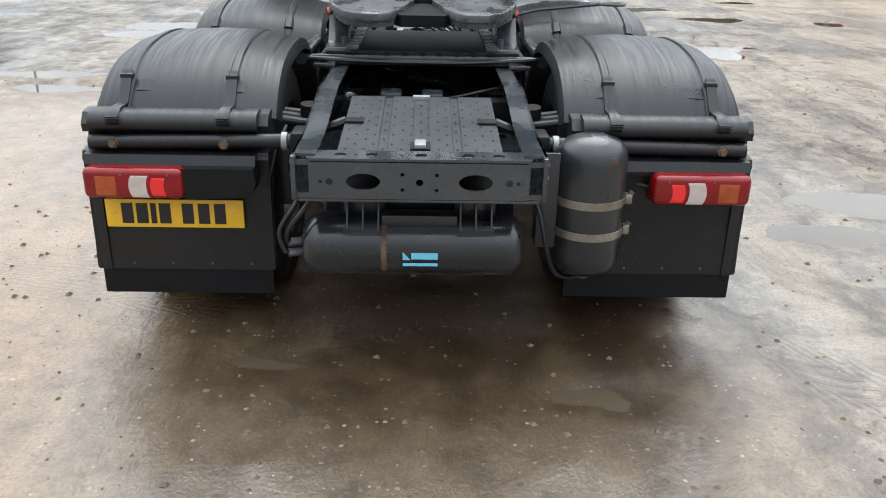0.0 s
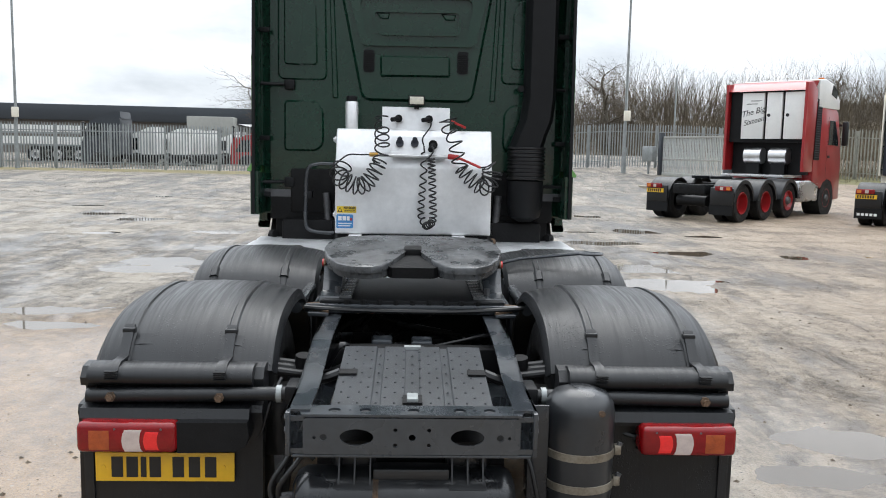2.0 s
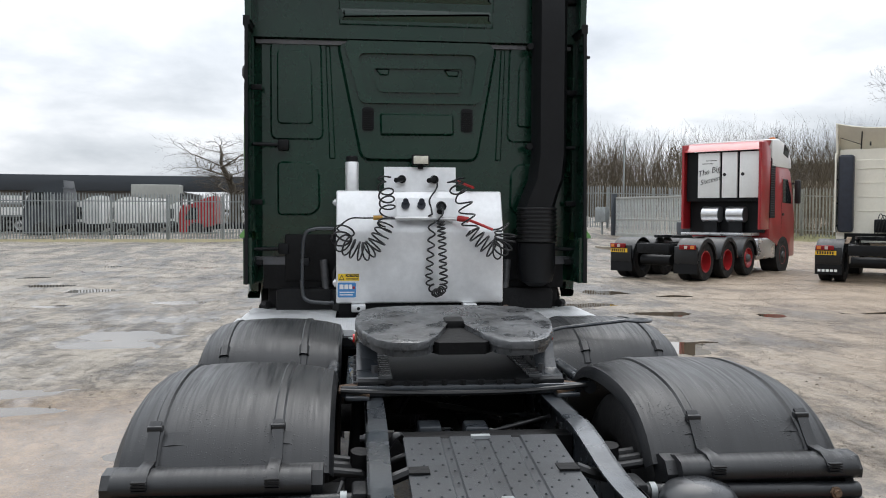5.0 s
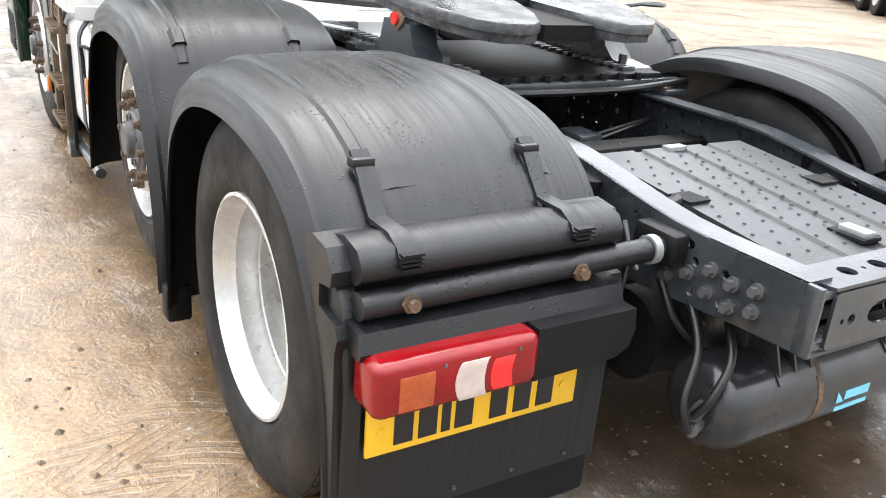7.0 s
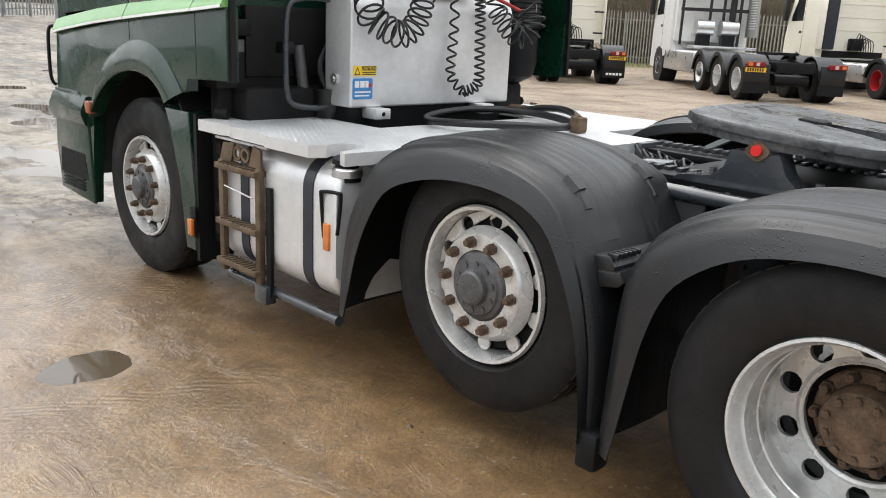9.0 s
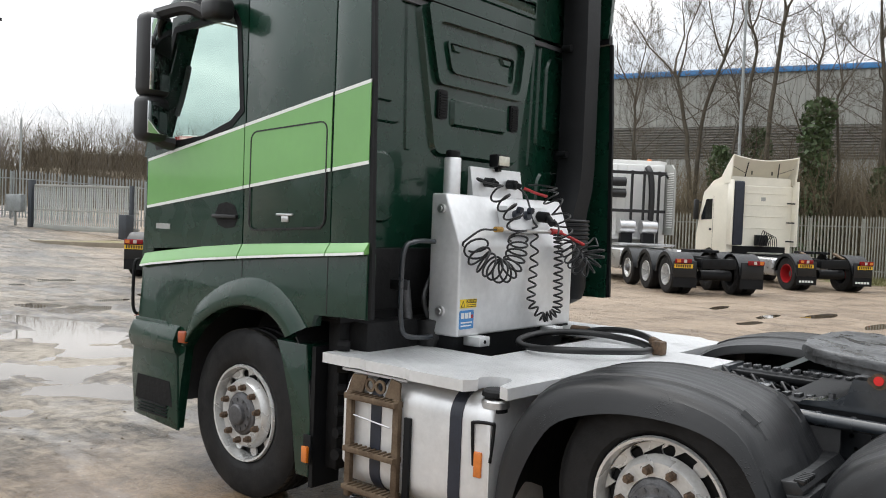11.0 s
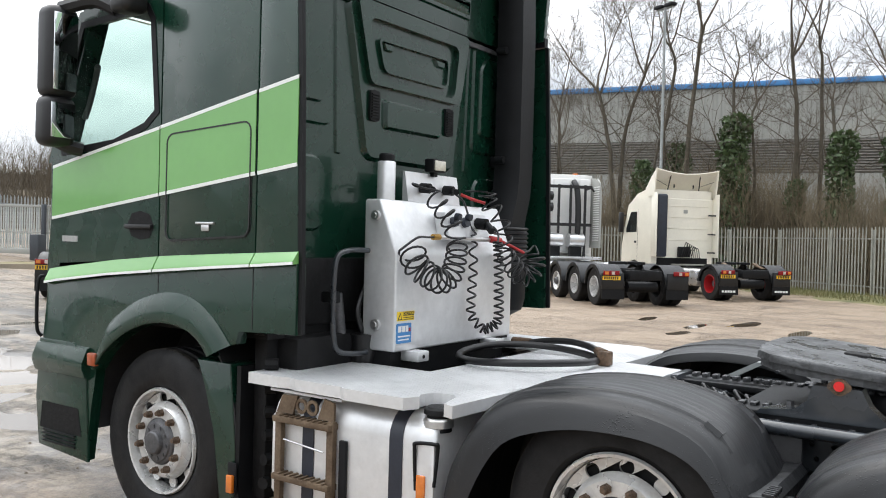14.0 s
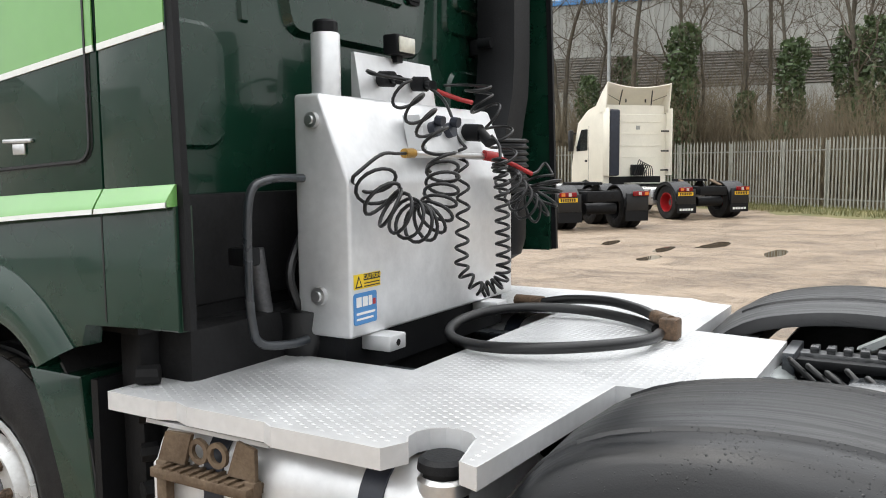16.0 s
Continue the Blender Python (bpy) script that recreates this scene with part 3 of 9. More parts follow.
# ---------------------------------------------------------------- ground
PUDDLES = [(0.70, -0.10, 0.36, 0.11, 0.030), (-0.55, 0.12, 0.45, 0.13, 0.026), (2.64, 2.08, 0.42, 0.26, 0.06), (2.2, 1.57, 0.40, 0.18, 0.06), (-3.8, 5.87, 0.7, 0.25, 0.05), (-3.4, 5.2, 0.6, 0.2, 0.05), (-3.6, 8.9, 0.8, 0.4, 0.05),
           (1.39, 12.72, 0.55, 0.55, 0.07), (1.11, 11.29, 0.58, 0.5, 0.07), (0.73, 10.27, 0.45, 0.4, 0.07), (-0.58, 8.46, 0.3, 0.35, 0.06), (-0.22, 8.03, 0.28, 0.4, 0.06), (1.26, 13.81, 0.3, 0.4, 0.06), (2.29, 15.21, 0.35, 0.35, 0.06),
           (2.32, 14.22, 0.3, 0.33, 0.06), (2.87, 14.47, 0.33, 0.4, 0.06), (0.47, 12.11, 0.25, 0.28, 0.06), (-1.22, 7.88, 0.2, 0.2, 0.05), (3.6, 7.9, 0.5, 0.3, 0.05), (4.8, 11.7, 0.6, 0.35, 0.06),
           (14.6, 5.9, 0.9, 0.25, 0.06), (13.3, 6.6, 0.7, 0.2, 0.05), (13.4, 4.6, 0.8, 0.2, 0.05), (14.2, 8.0, 0.6, 0.2, 0.05), (11.6, 6.4, 0.5, 0.15, 0.05), (-2.0, 3.75, 0.3, 0.2, 0.04),
           (-2.9, 0.9, 0.4, 0.16, 0.035), (9.6, 11.6, 1.2, 0.3, 0.05)]
_pr = random.Random(41)
for _ in range(85):
    # potholes scattered over the worn yard
    _x, _y, _r = _pr.uniform(-14, 7), _pr.uniform(7.5, 34), _pr.uniform(0.18, 0.55)
    PUDDLES.append((_x, _y, _r * _pr.uniform(1.0, 1.9), _r, 0.055))
WATER = -0.022


def rise(x, y):
    """The way out of the yard climbs gently towards the gate."""
    k = max(0.0, min(1.0, (x - 3) / 8))
    return min(1.6, 0.055 * max(0.0, y - 25)) * (0.4 + 0.6 * k * k * (3 - 2 * k))


def ground_height(x, y):
    p = Vector((x, y, 0))
    far = max(0.0, min(1.0, (math.hypot(x - 2, y - 8) - 32) / 30))
    h = 0.009 * noise.noise(p * 0.45) + 0.010 * noise.noise(p * 1.7 + Vector((3, 7, 0))) + 0.007 * noise.noise(p * 4.5)
    if math.hypot(x, y - 2) < 12:
        h += 0.005 * noise.noise(p * 9) + 0.0035 * noise.noise(p * 19)
    # tyre-print ruts that swing round the vehicle
    q = 0.85 * x + 0.52 * y + 0.9 * noise.noise(p * 0.13)
    h -= 0.008 * max(0, math.sin(q * 3.1)) ** 6
    for px, py, rx, ry, d in PUDDLES:
        if abs(x - px) > 2 * rx or abs(y - py) > 2 * ry:
            continue
        k = ((x - px) / rx) ** 2 + ((y - py) / ry) ** 2
        if k < 4:
            h -= d * math.exp(-k * (1.2 + 0.9 * noise.noise(p * 2.3) + 0.5 * noise.noise(p * 6)))
    return h * (1 - far) + 0.002 + rise(x, y)


def lines(lo, hi, step, end, grow):
    a = list(np.arange(lo, hi, step))
    s, v = step, hi
    while v < end:
        a.append(v); s *= grow; v += s
    a.append(end)
    s, v = step, lo - step
    while v > -end:
        a.insert(0, v); s *= grow; v -= s
    a.insert(0, -end)
    return a


def make_ground():
    xs, ys = lines(-5.5, 4.0, 0.055, 900.0, 1.05), lines(-2.6, 9.0, 0.055, 900.0, 1.045)
    verts = [(x, y, ground_height(x, y)) for y in ys for x in xs]
    w = len(xs)
    faces = [(j * w + i, j * w + i + 1, (j + 1) * w + i + 1, (j + 1) * w + i) for j in range(len(ys) - 1) for i in range(w - 1)]
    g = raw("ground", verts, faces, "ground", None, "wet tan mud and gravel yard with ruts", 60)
    tagged(g, "", "ground", "", "structure")
    bm = B()
    for v in ((-30, -12), (32, -12), (32, 36), (-30, 36)):
        bm.verts.new((v[0], v[1], WATER))
    bm.faces.new(bm.verts)
    tagged(part("water", bm, "puddle"), "brown standing rainwater in the yard's hollows", "puddle", "", "structure")
    # loose stones on the mud
    rnd = random.Random(5)
    verts, faces = [], []
    for i in range(2600):
        x, y = rnd.uniform(-5.5, 4.5), rnd.uniform(-2.6, 7.5)
        if rnd.random() < 0.5:
            x, y = rnd.uniform(-4.0, 2.6), rnd.uniform(-2.3, 1.8)
        r = 0.004 + 0.015 * rnd.random() ** 4
        z = ground_height(x, y)
        k = len(verts)
        a = rnd.random() * 6
        for dx, dy, dz in ((1, 0, 0), (0, 1, 0), (-1, 0, 0), (0, -1, 0), (0.1, 0.1, 0.7), (0, 0, -0.5)):
            c, s = math.cos(a), math.sin(a)
            verts.append((x + r * (dx * c - dy * s) * rnd.uniform(0.7, 1.3), y + r * (dx * s + dy * c), z + r * dz))
        for q in ((0, 1, 4), (1, 2, 4), (2, 3, 4), (3, 0, 4), (1, 0, 5), (2, 1, 5), (3, 2, 5), (0, 3, 5)):
            faces.append(tuple(k + j for j in q))
    st = raw("loose_stones", verts, faces, "stone", None, "small loose stones and grit lying on the mud", 40)
    tagged(st, "", "stones", "", "stuff")


make_ground()


def strip(name, line, width, mat, z, label, category):
    """A flat strip to the right of a line on the plan, with a ragged edge."""
    verts, faces = [], []
    pts = spline([(p[0], p[1], 0) for p in line], 14)
    for i, p in enumerate(pts):
        d = (pts[min(i + 1, len(pts) - 1)] - pts[max(i - 1, 0)]).normalized()
        side = Vector((-d.y, d.x, 0))
        w = width * (1 + 0.35 * noise.noise(p * 0.7))
        q, r = p + side * (w * 0.5), p + side * w
        verts += [(p.x, p.y, z + 0.03 + rise(p.x, p.y)), (q.x, q.y, z + 0.035 + rise(q.x, q.y)), (r.x, r.y, rise(r.x, r.y) - 0.01)]
        if i:
            k = 3 * i
            faces += [(k - 3, k - 2, k + 1, k), (k - 2, k - 1, k + 2, k + 1)]
    ob = raw(name, verts, faces, mat, None, label, 60)
    return tagged(ob, "", category, "", "structure")


# ---------------------------------------------------------------- fences
def palisade(points, height, label, mat="galv"):
    """A palisade fence along a line: posts, two rails, and pointed pales."""
    f = thing("palisade_fence", label, "fence", "palisade fences")
    pverts, pfaces = [], []
    post = None
    for (x0, y0), (x1, y1) in zip(points, points[1:]):
        d = Vector((x1 - x0, y1 - y0, 0))
        n = d.length
        d.normalize()
        s = Vector((-d.y, d.x, 0))
        a = Vector((x0, y0, 0))
        for k in range(int(n / 2.75) + 1):
            p = a + d * (k * 2.75)
            if post is None:
                bm = box(B(), -0.05, 0.05, -0.05, 0.05, -0.3, height * 0.96, 0.006)
                post = part("post", bm, mat, f)
                post.matrix_basis = Matrix.Translation(p + s * 0.09 + Vector((0, 0, rise(p.x, p.y))))
            else:
                again(post, Matrix.Translation(p + s * 0.09 + Vector((0, 0, rise(p.x, p.y)))))
        for z in (0.35, height - 0.45):
            bm = B()
            q = a + s * 0.03
            za, zb = z + rise(x0, y0), z + rise(x1, y1)
            u = [q + Vector((0, 0, za)), q + d * n + Vector((0, 0, zb)), q + d * n + Vector((0, 0, zb + 0.05)), q + Vector((0, 0, za + 0.05))]
            va = [bm.verts.new(v) for v in u]
            vb = [bm.verts.new(v + s * 0.04) for v in u]
            bm.faces.new(va); bm.faces.new(vb[::-1])
            for i in range(4):
                bm.faces.new((va[i], va[(i + 1) % 4], vb[(i + 1) % 4], vb[i]))
            part("rail", bm, mat, f)
        rnd = random.Random(int(x0 * 10))
        for k in range(int(n / 0.15)):
            p = a + d * (k * 0.15 + rnd.uniform(-0.008, 0.008))
            p.z = rise(x0, y0) + (rise(x1, y1) - rise(x0, y0)) * (k * 0.15 / n)
            h = height + rnd.uniform(-0.015, 0.015)
            lean = rnd.uniform(-0.015, 0.015)
            i = len(pverts)
            # shallow W section, split pointed top
            for off, dep in ((-0.034, 0.0), (-0.012, -0.018), (0.012, -0.018), (0.034, 0.0)):
                pverts.append(tuple(p + d * off + s * dep + Vector((0, 0, 0.08))))
                pverts.append(tuple(p + d * (off + lean) + s * dep + Vector((0, 0, h - (0.12 if abs(off) > 0.02 else 0.03)))))
            pverts.append(tuple(p + d * lean + Vector((0, 0, h))))
            pfaces += [(i, i + 2, i + 3, i + 1), (i + 2, i + 4, i + 5, i + 3), (i + 4, i + 6, i + 7, i + 5), (i + 1, i + 3, i + 8), (i + 3, i + 5, i + 8), (i + 5, i + 7, i + 8)]
    raw("pale", pverts, pfaces, mat, f, "", 0, "stuff")
    return f


palisade([(-46, 39.5), (-21, 41.0), (-4, 41.6), (3, 45)], 2.4, "grey galvanised palisade fence along the neighbouring lorry depot")
palisade([(3, 45.2), (7.0, 43.6), (10.8, 42.6), (13.4, 43.0), (16.0, 40.4), (18.2, 38.2)], 2.4, "grey galvanised palisade fence beside the yard entrance")
FENCE = [(19.2, 38.6), (26.5, 33.5), (31.5, 24.0), (33.0, 14.0), (31.6, 9.2), (28.7, 5.4), (25.6, 1.2), (24.0, -14.0)]
palisade(FENCE, 2.5, "weathered grey palisade fence along the wooded bank", "galvold")
strip("grass_verge", [(25.6, -14), (27.2, 0.4), (30.0, 4.4), (33.2, 8.6), (34.8, 14), (33.2, 24.8), (27.5, 35), (20, 40)], 4.6, "grass", 0.04, "rough green and yellow grass verge below the fence", "grass")
strip("grass_verge", [(3, 43.5), (-4, 42.2), (-21, 41.6), (-46, 40.0)], 2.4, "verge", 0.0, "brown weedy verge at the depot fence's foot", "grass")


def sliding_gate():
    g = thing("sliding_gate", "pale grey steel sliding yard gate, closed, on a low track", "gate", at=pose(12.4, 38.1, 0.64, 0, 0, -70.9))
    w = 5.7
    part("bottom_beam", box(B(), 0, w, -0.06, 0.06, 0.0, 0.22, 0.01), "clad", g)
    part("top_rail", box(B(), 0, w, -0.04, 0.04, 1.88, 1.98, 0.01), "clad", g)
    part("middle_rail", box(B(), 0, w, -0.03, 0.03, 0.84, 0.90), "clad", g)
    bar = part("upright", box(B(), -0.02, 0.02, -0.02, 0.02, 0.2, 1.9), "galvpale", g)
    for i in range(1, 50):
        again(bar, Matrix.Translation((i * w / 49.5, 0, 0)))
    part("gate_post", box(B(), -0.28, -0.08, -0.12, 0.12, -0.1, 2.15, 0.01), "bluegrey", g)
    part("gate_post", box(B(), 5.35, 5.5, -0.22, -0.08, -0.3, 2.0, 0.01), "bluegrey", g)
    part("motor_box", box(B(), 5.3, 5.7, -0.75, -0.30, -0.3, 0.8, 0.03), "bluegrey", g, "blue-grey gate motor box")
    part("control_box", box(B(), -1.3, -0.45, -0.35, -0.10, 0.75, 1.5, 0.02), "galv", g, "grey electrical cabinet on a post")
    part("cabinet_post", box(B(), -0.92, -0.84, -0.26, -0.18, 0, 0.75), "galv", g)


sliding_gate()


def kerb_island():
    k = thing("kerbed_island", "low earth island edged with worn concrete kerb", "kerb", kind="structure")
    out = [(9.6, 31.6), (9.9, 32.9), (11.0, 33.5), (12.6, 32.6), (13.6, 31.0), (14.0, 29.6), (13.4, 28.9), (12.0, 29.2), (10.4, 30.3)]
    pts = [(p.x, p.y) for p in spline([(a, b, 0) for a, b in out], 5, True)]
    inner = inset_poly(pts, 0.16)
    part("kerb", prism(B(), pts, "z", 0.1, 0.42, [inner]), "kerb", k)
    part("earth", prism(B(), inner, "z", 0.1, 0.395), "verge", k)


kerb_island()


def street_lamp(x, y, h, turn, label):
    s = thing("yard_lamp", label, "lamp post", "yard lamps", at=pose(x, y, rise(x, y), 0, 0, turn))
    part("pole", cyl(B(), (0, 0, -0.2), (0, 0, h), 0.085, 12, 0.05), "galv", s)
    part("base", cyl(B(), (0, 0, 0), (0, 0, 1.3), 0.12, 12), "galv", s)
    part("arm", box(B(), -0.42, 0.42, -0.04, 0.04, h - 0.06, h + 0.02), "galv", s)
    for sx in (-1, 1):
        bm = box(B(), sx * 0.30 - 0.24, sx * 0.30 + 0.24, -0.16, 0.16, h + 0.0, h + 0.14, 0.03)
        part("lamp_head", bm, "trim", s)
    part("service_box", box(B(), -0.16, 0.16, -0.2, -0.05, 2.6, 3.1, 0.02), "cream", s, "small pale box strapped to the pole")


street_lamp(-19.95, 40.6, 8.95, 12, "tall grey twin-head lamp post beside the depot fence")
street_lamp(10.65, 38.9, 8.8, 18, "tall grey twin-head lamp post by the gate")
street_lamp(30.7, 13.9, 11.85, 65, "tall grey twin-head lamp post behind parked trucks")
bm = cyl(B(), (16.0, 48.0, 0), (16.0, 48.0, 6.4), 0.05, 8)
tagged(part("thin_pole", bm, "galv"), "thin grey metal pole beyond the gate", "pole")


# ---------------------------------------------------------------- buildings
def warehouse(a, b, depth, h, label):
    """A long clad shed: ribbed wall sheets in three bands, blue roof edge."""
    w = thing("warehouse", label, "building")
    d = Vector((b[0] - a[0], b[1] - a[1], 0))
    n = d.length
    at = Matrix.Translation((a[0], a[1], 0)) @ Matrix.Rotation(math.atan2(d.y, d.x), 4, "Z")
    w.matrix_world = at
    def sheet(name, z0, z1, mat, y, label=""):
        verts, faces = [], []
        for i in range(int(n / 0.5) * 4):
            x = (i // 4) * 0.5 + (0, 0.2, 0.25, 0.45)[i % 4]
            yy = y + (0, 0, 0.06, 0.06)[i % 4]
            verts += [(x, yy, z0), (x, yy, z1)]
            if i:
                k = 2 * i
                faces.append((k - 2, k, k + 1, k - 1))
        raw(name, verts, faces, mat, w, label)
    sheet("lower_cladding", 0, 6.3, "clad", 0.0)
    sheet("upper_cladding", 8.4, h, "clad", -0.02)
    part("louvre_backing", box(B(), 0, n, 0.1, 0.3, 6.3, 8.4), "louvre", w)
    slat = None
    for i in range(12):
        z = 6.36 + i * 0.17
        bm = B()
        prism(bm, [(0.1, z), (-0.03, z + 0.02), (-0.03, z + 0.07), (0.1, z + 0.14)], "x", 0, n)
        part("louvre_slat", bm, "louvre", w)
    part("roof_edge", box(B(), -0.1, n + 0.1, -0.12, 0.3, h, h + 0.35, 0.03), "blue", w, "blue metal roof edge")
    part("roof", box(B(), 0, n, 0.3, depth, h - 0.3, h + 0.1), "clad", w)
    part("end_wall", box(B(), 0, 0.2, 0.3, depth, 0, h - 0.3), "clad", w)
    part("end_wall", box(B(), n - 0.2, n, 0.3, depth, 0, h - 0.3), "clad", w)
    part("back_wall", box(B(), 0.2, n - 0.2, depth - 0.2, depth, 0, h - 0.3), "clad", w)
    door = box(B(), n * 0.5, n * 0.5 + 4, -0.08, -0.01, 0, 4.6)
    part("roller_door", door, "louvre", w)
    return w


warehouse((43.5, 42.0), (59.0, -26.0), 30, 11.7, "pale grey ribbed warehouse with louvre band and blue roof edge")


def depot_shed():
    s = thing("depot_shed", "long low brown-grey depot shed with a dark flat roof", "building", at=Matrix.Translation((-38, 84, 0)) @ Matrix.Rotation(radians(4), 4, "Z"))
    part("wall", box(B(), -40, 19, 0.6, 26, 0, 4.2), "cladbrown", s)
    part("roof_fascia", box(B(), -40, 46, 0.0, 0.5, 4.0, 5.6, 0.03), "bluegrey", s, "deep dark grey roof edge")
    part("roof", box(B(), -40, 46, 0.5, 27, 5.2, 5.5), "bluegrey", s)
    part("lean_to", box(B(), 15.5, 20.0, -3.2, 0.4, 0, 4.6, 0.05), "clad", s, "pale grey lean-to bay")
    part("window_strip", box(B(), -30, -6, 0.5, 0.59, 1.6, 3.4), "darkglass", s)
    post = part("roof_post", box(B(), 25.0, 25.25, 0.8, 1.05, 0, 5.2), "galv", s)
    for i in range(1, 4):
        again(post, Matrix.Translation((i * 6.5, 0, 0)))
    rib = part("wall_rib", box(B(), -39.9, -39.7, 0.5, 0.6, 0, 4.0), "cladbrown", s)
    for i in range(1, 28):
        again(rib, Matrix.Translation((i * 2.0, 0, 0)))


depot_shed()

shed = thing("distant_shed", "distant pale shed roof above the woods", "building", at=pose(78, 188, 0, 0, 0, -28))
part("wall", box(B(), 0, 44, 0, 20, 0, 13.6), "cladbrown", shed)
part("roof", prism(B(), [(-0.5, 13.6), (20.5, 13.6), (20.5, 14.0), (10, 15.6), (-0.5, 14.0)], "x", -0.4, 44.4), "clad", shed, "pale grey sheet roof")


# ---------------------------------------------------------------- hill and trees
def hill_height(x, y):
    r = max(0.0, (y - 57 + 0.15 * x) / 30)
    k = min(1.0, r)
    return 6.0 * k * k * (3 - 2 * k) * (0.75 + 0.35 * noise.noise(Vector((x, y, 0)) * 0.012)) * max(0.0, min(1.0, (x + 6) / 30))


def make_hill():
    verts, faces = [], []
    xs, ys = np.arange(-10, 260, 6.0), np.arange(56, 260, 6.0)
    for y in ys:
        for x in xs:
            verts.append((x, y, hill_height(x, y) - 0.08))
    w = len(xs)
    for j in range(len(ys) - 1):
        for i in range(w - 1):
            faces.append((j * w + i, j * w + i + 1, (j + 1) * w + i + 1, (j + 1) * w + i))
    h = raw("hillside", verts, faces, "hill", None, "brown wooded hillside beyond the yard", 80)
    tagged(h, "", "hill", "", "structure")


make_hill()


def limb(verts, faces, a, b, ra, rb, seg):
    d = (b - a)
    u, v = frame_of(d)
    i = len(verts)
    for p, r in ((a, ra), (b, rb)):
        for k in range(seg):
            t = 2 * math.pi * k / seg
            verts.append(tuple(p + (u * math.cos(t) + v * math.sin(t)) * r))
    for k in range(seg):
        faces.append((i + k, i + (k + 1) % seg, i + seg + (k + 1) % seg, i + seg + k))


def grow(rnd, verts, faces, p, d, length, r, level, depth, spread, up, seg):
    """One branch: a few bent pieces, side shoots along it, and a fork at its end."""
    n = 4 if level < 2 else 3 if level < 4 else 2
    step = length / n
    for i in range(n):
        d = (d + Vector((rnd.uniform(-1, 1), rnd.uniform(-1, 1), rnd.uniform(-0.5, 1) * up)) * (0.24 + 0.06 * level)).normalized()
        q = p + d * step
        r2 = r * (0.86 if i < n - 1 else 0.72)
        limb(verts, faces, p, q, r, r2, seg if level < 2 else 3)
        p, r = q, r2
        if level < depth and (i > 0 or level > 0):
            for _ in range(1 if rnd.random() < 0.75 else 2):
                az = rnd.uniform(0, 2 * math.pi)
                u, v = frame_of(d)
                side = (d * (0.75 - 0.25 * spread) + (u * math.cos(az) + v * math.sin(az)) * (0.6 + 0.5 * spread)).normalized()
                grow(rnd, verts, faces, p, side, length * rnd.uniform(0.45, 0.68), r * rnd.uniform(0.5, 0.68), level + 1, depth, spread, up, seg)
    if level < depth:
        for _ in range(2):
            az = rnd.uniform(0, 2 * math.pi)
            u, v = frame_of(d)
            side = (d + (u * math.cos(az) + v * math.sin(az)) * 0.5 * (0.5 + spread)).normalized()
            grow(rnd, verts, faces, p, side, length * rnd.uniform(0.55, 0.75), r * 0.75, level + 1, depth, spread, up, seg)


def bare_tree(seed, h, r, depth, spread, up, label, category="tree", at=None, ivy=False, tmin=0.3):
    rnd = random.Random(seed)
    t = thing("bare_tree", label, category, "bare winter trees", at=at)
    tv, tf, cv, cf = [], [], [], []
    p, d = Vector((0, 0, -0.3)), Vector((0, 0, 1))
    n = 7
    rr = r
    for i in range(n):
        d = (d + Vector((rnd.uniform(-1, 1), rnd.uniform(-1, 1), 0.5)) * 0.10).normalized()
        q = p + d * (h * 0.8 / n)
        r2 = rr * 0.84
        limb(tv, tf, p, q, rr, r2, 8)
        p, rr = q, r2
        if i / n >= tmin:
            for _ in range(2 + (spread > 0.6)):
                az = rnd.uniform(0, 2 * math.pi)
                side = Vector((math.cos(az) * (0.5 + 0.6 * spread), math.sin(az) * (0.5 + 0.6 * spread), 0.7)).normalized()
                grow(rnd, cv, cf, p, side, h * rnd.uniform(0.15, 0.24), rr * rnd.uniform(0.35, 0.55), 1, depth, spread, up, 5)
    grow(rnd, cv, cf, p, d, h * 0.22, rr * 0.8, 1, depth, spread, up, 5)
    raw("trunk", tv, tf, "bark", t, "", 60)
    raw("crown", cv, cf, "branch", t, "leafless branches and twigs", 0)
    if ivy:
        iv, fc = [], []
        for k in range(2600):
            z = rnd.uniform(0.2, h * 0.62)
            a = rnd.uniform(0, 2 * math.pi)
            rad = (0.30 + 0.95 * abs(noise.noise(Vector((math.cos(a), z * 0.5, math.sin(a) + seed))))) * (1.25 - z / h) + rnd.uniform(-0.08, 0.22)
            c = Vector((math.cos(a) * rad, math.sin(a) * rad, z))
            s = rnd.uniform(0.08, 0.17)
            u, v = Vector((rnd.gauss(0, 1), rnd.gauss(0, 1), rnd.gauss(0, 1))).normalized(), Vector((rnd.gauss(0, 1), rnd.gauss(0, 1), rnd.gauss(0, 1))).normalized()
            i = len(iv)
            iv += [tuple(c - u * s), tuple(c + v * s), tuple(c + u * s), tuple(c - v * s * 0.6)]
            fc.append((i, i + 1, i + 2, i + 3))
        raw("ivy", iv, fc, "ivy", t, "dark green ivy climbing the trunk", 0, "stuff")
    return t


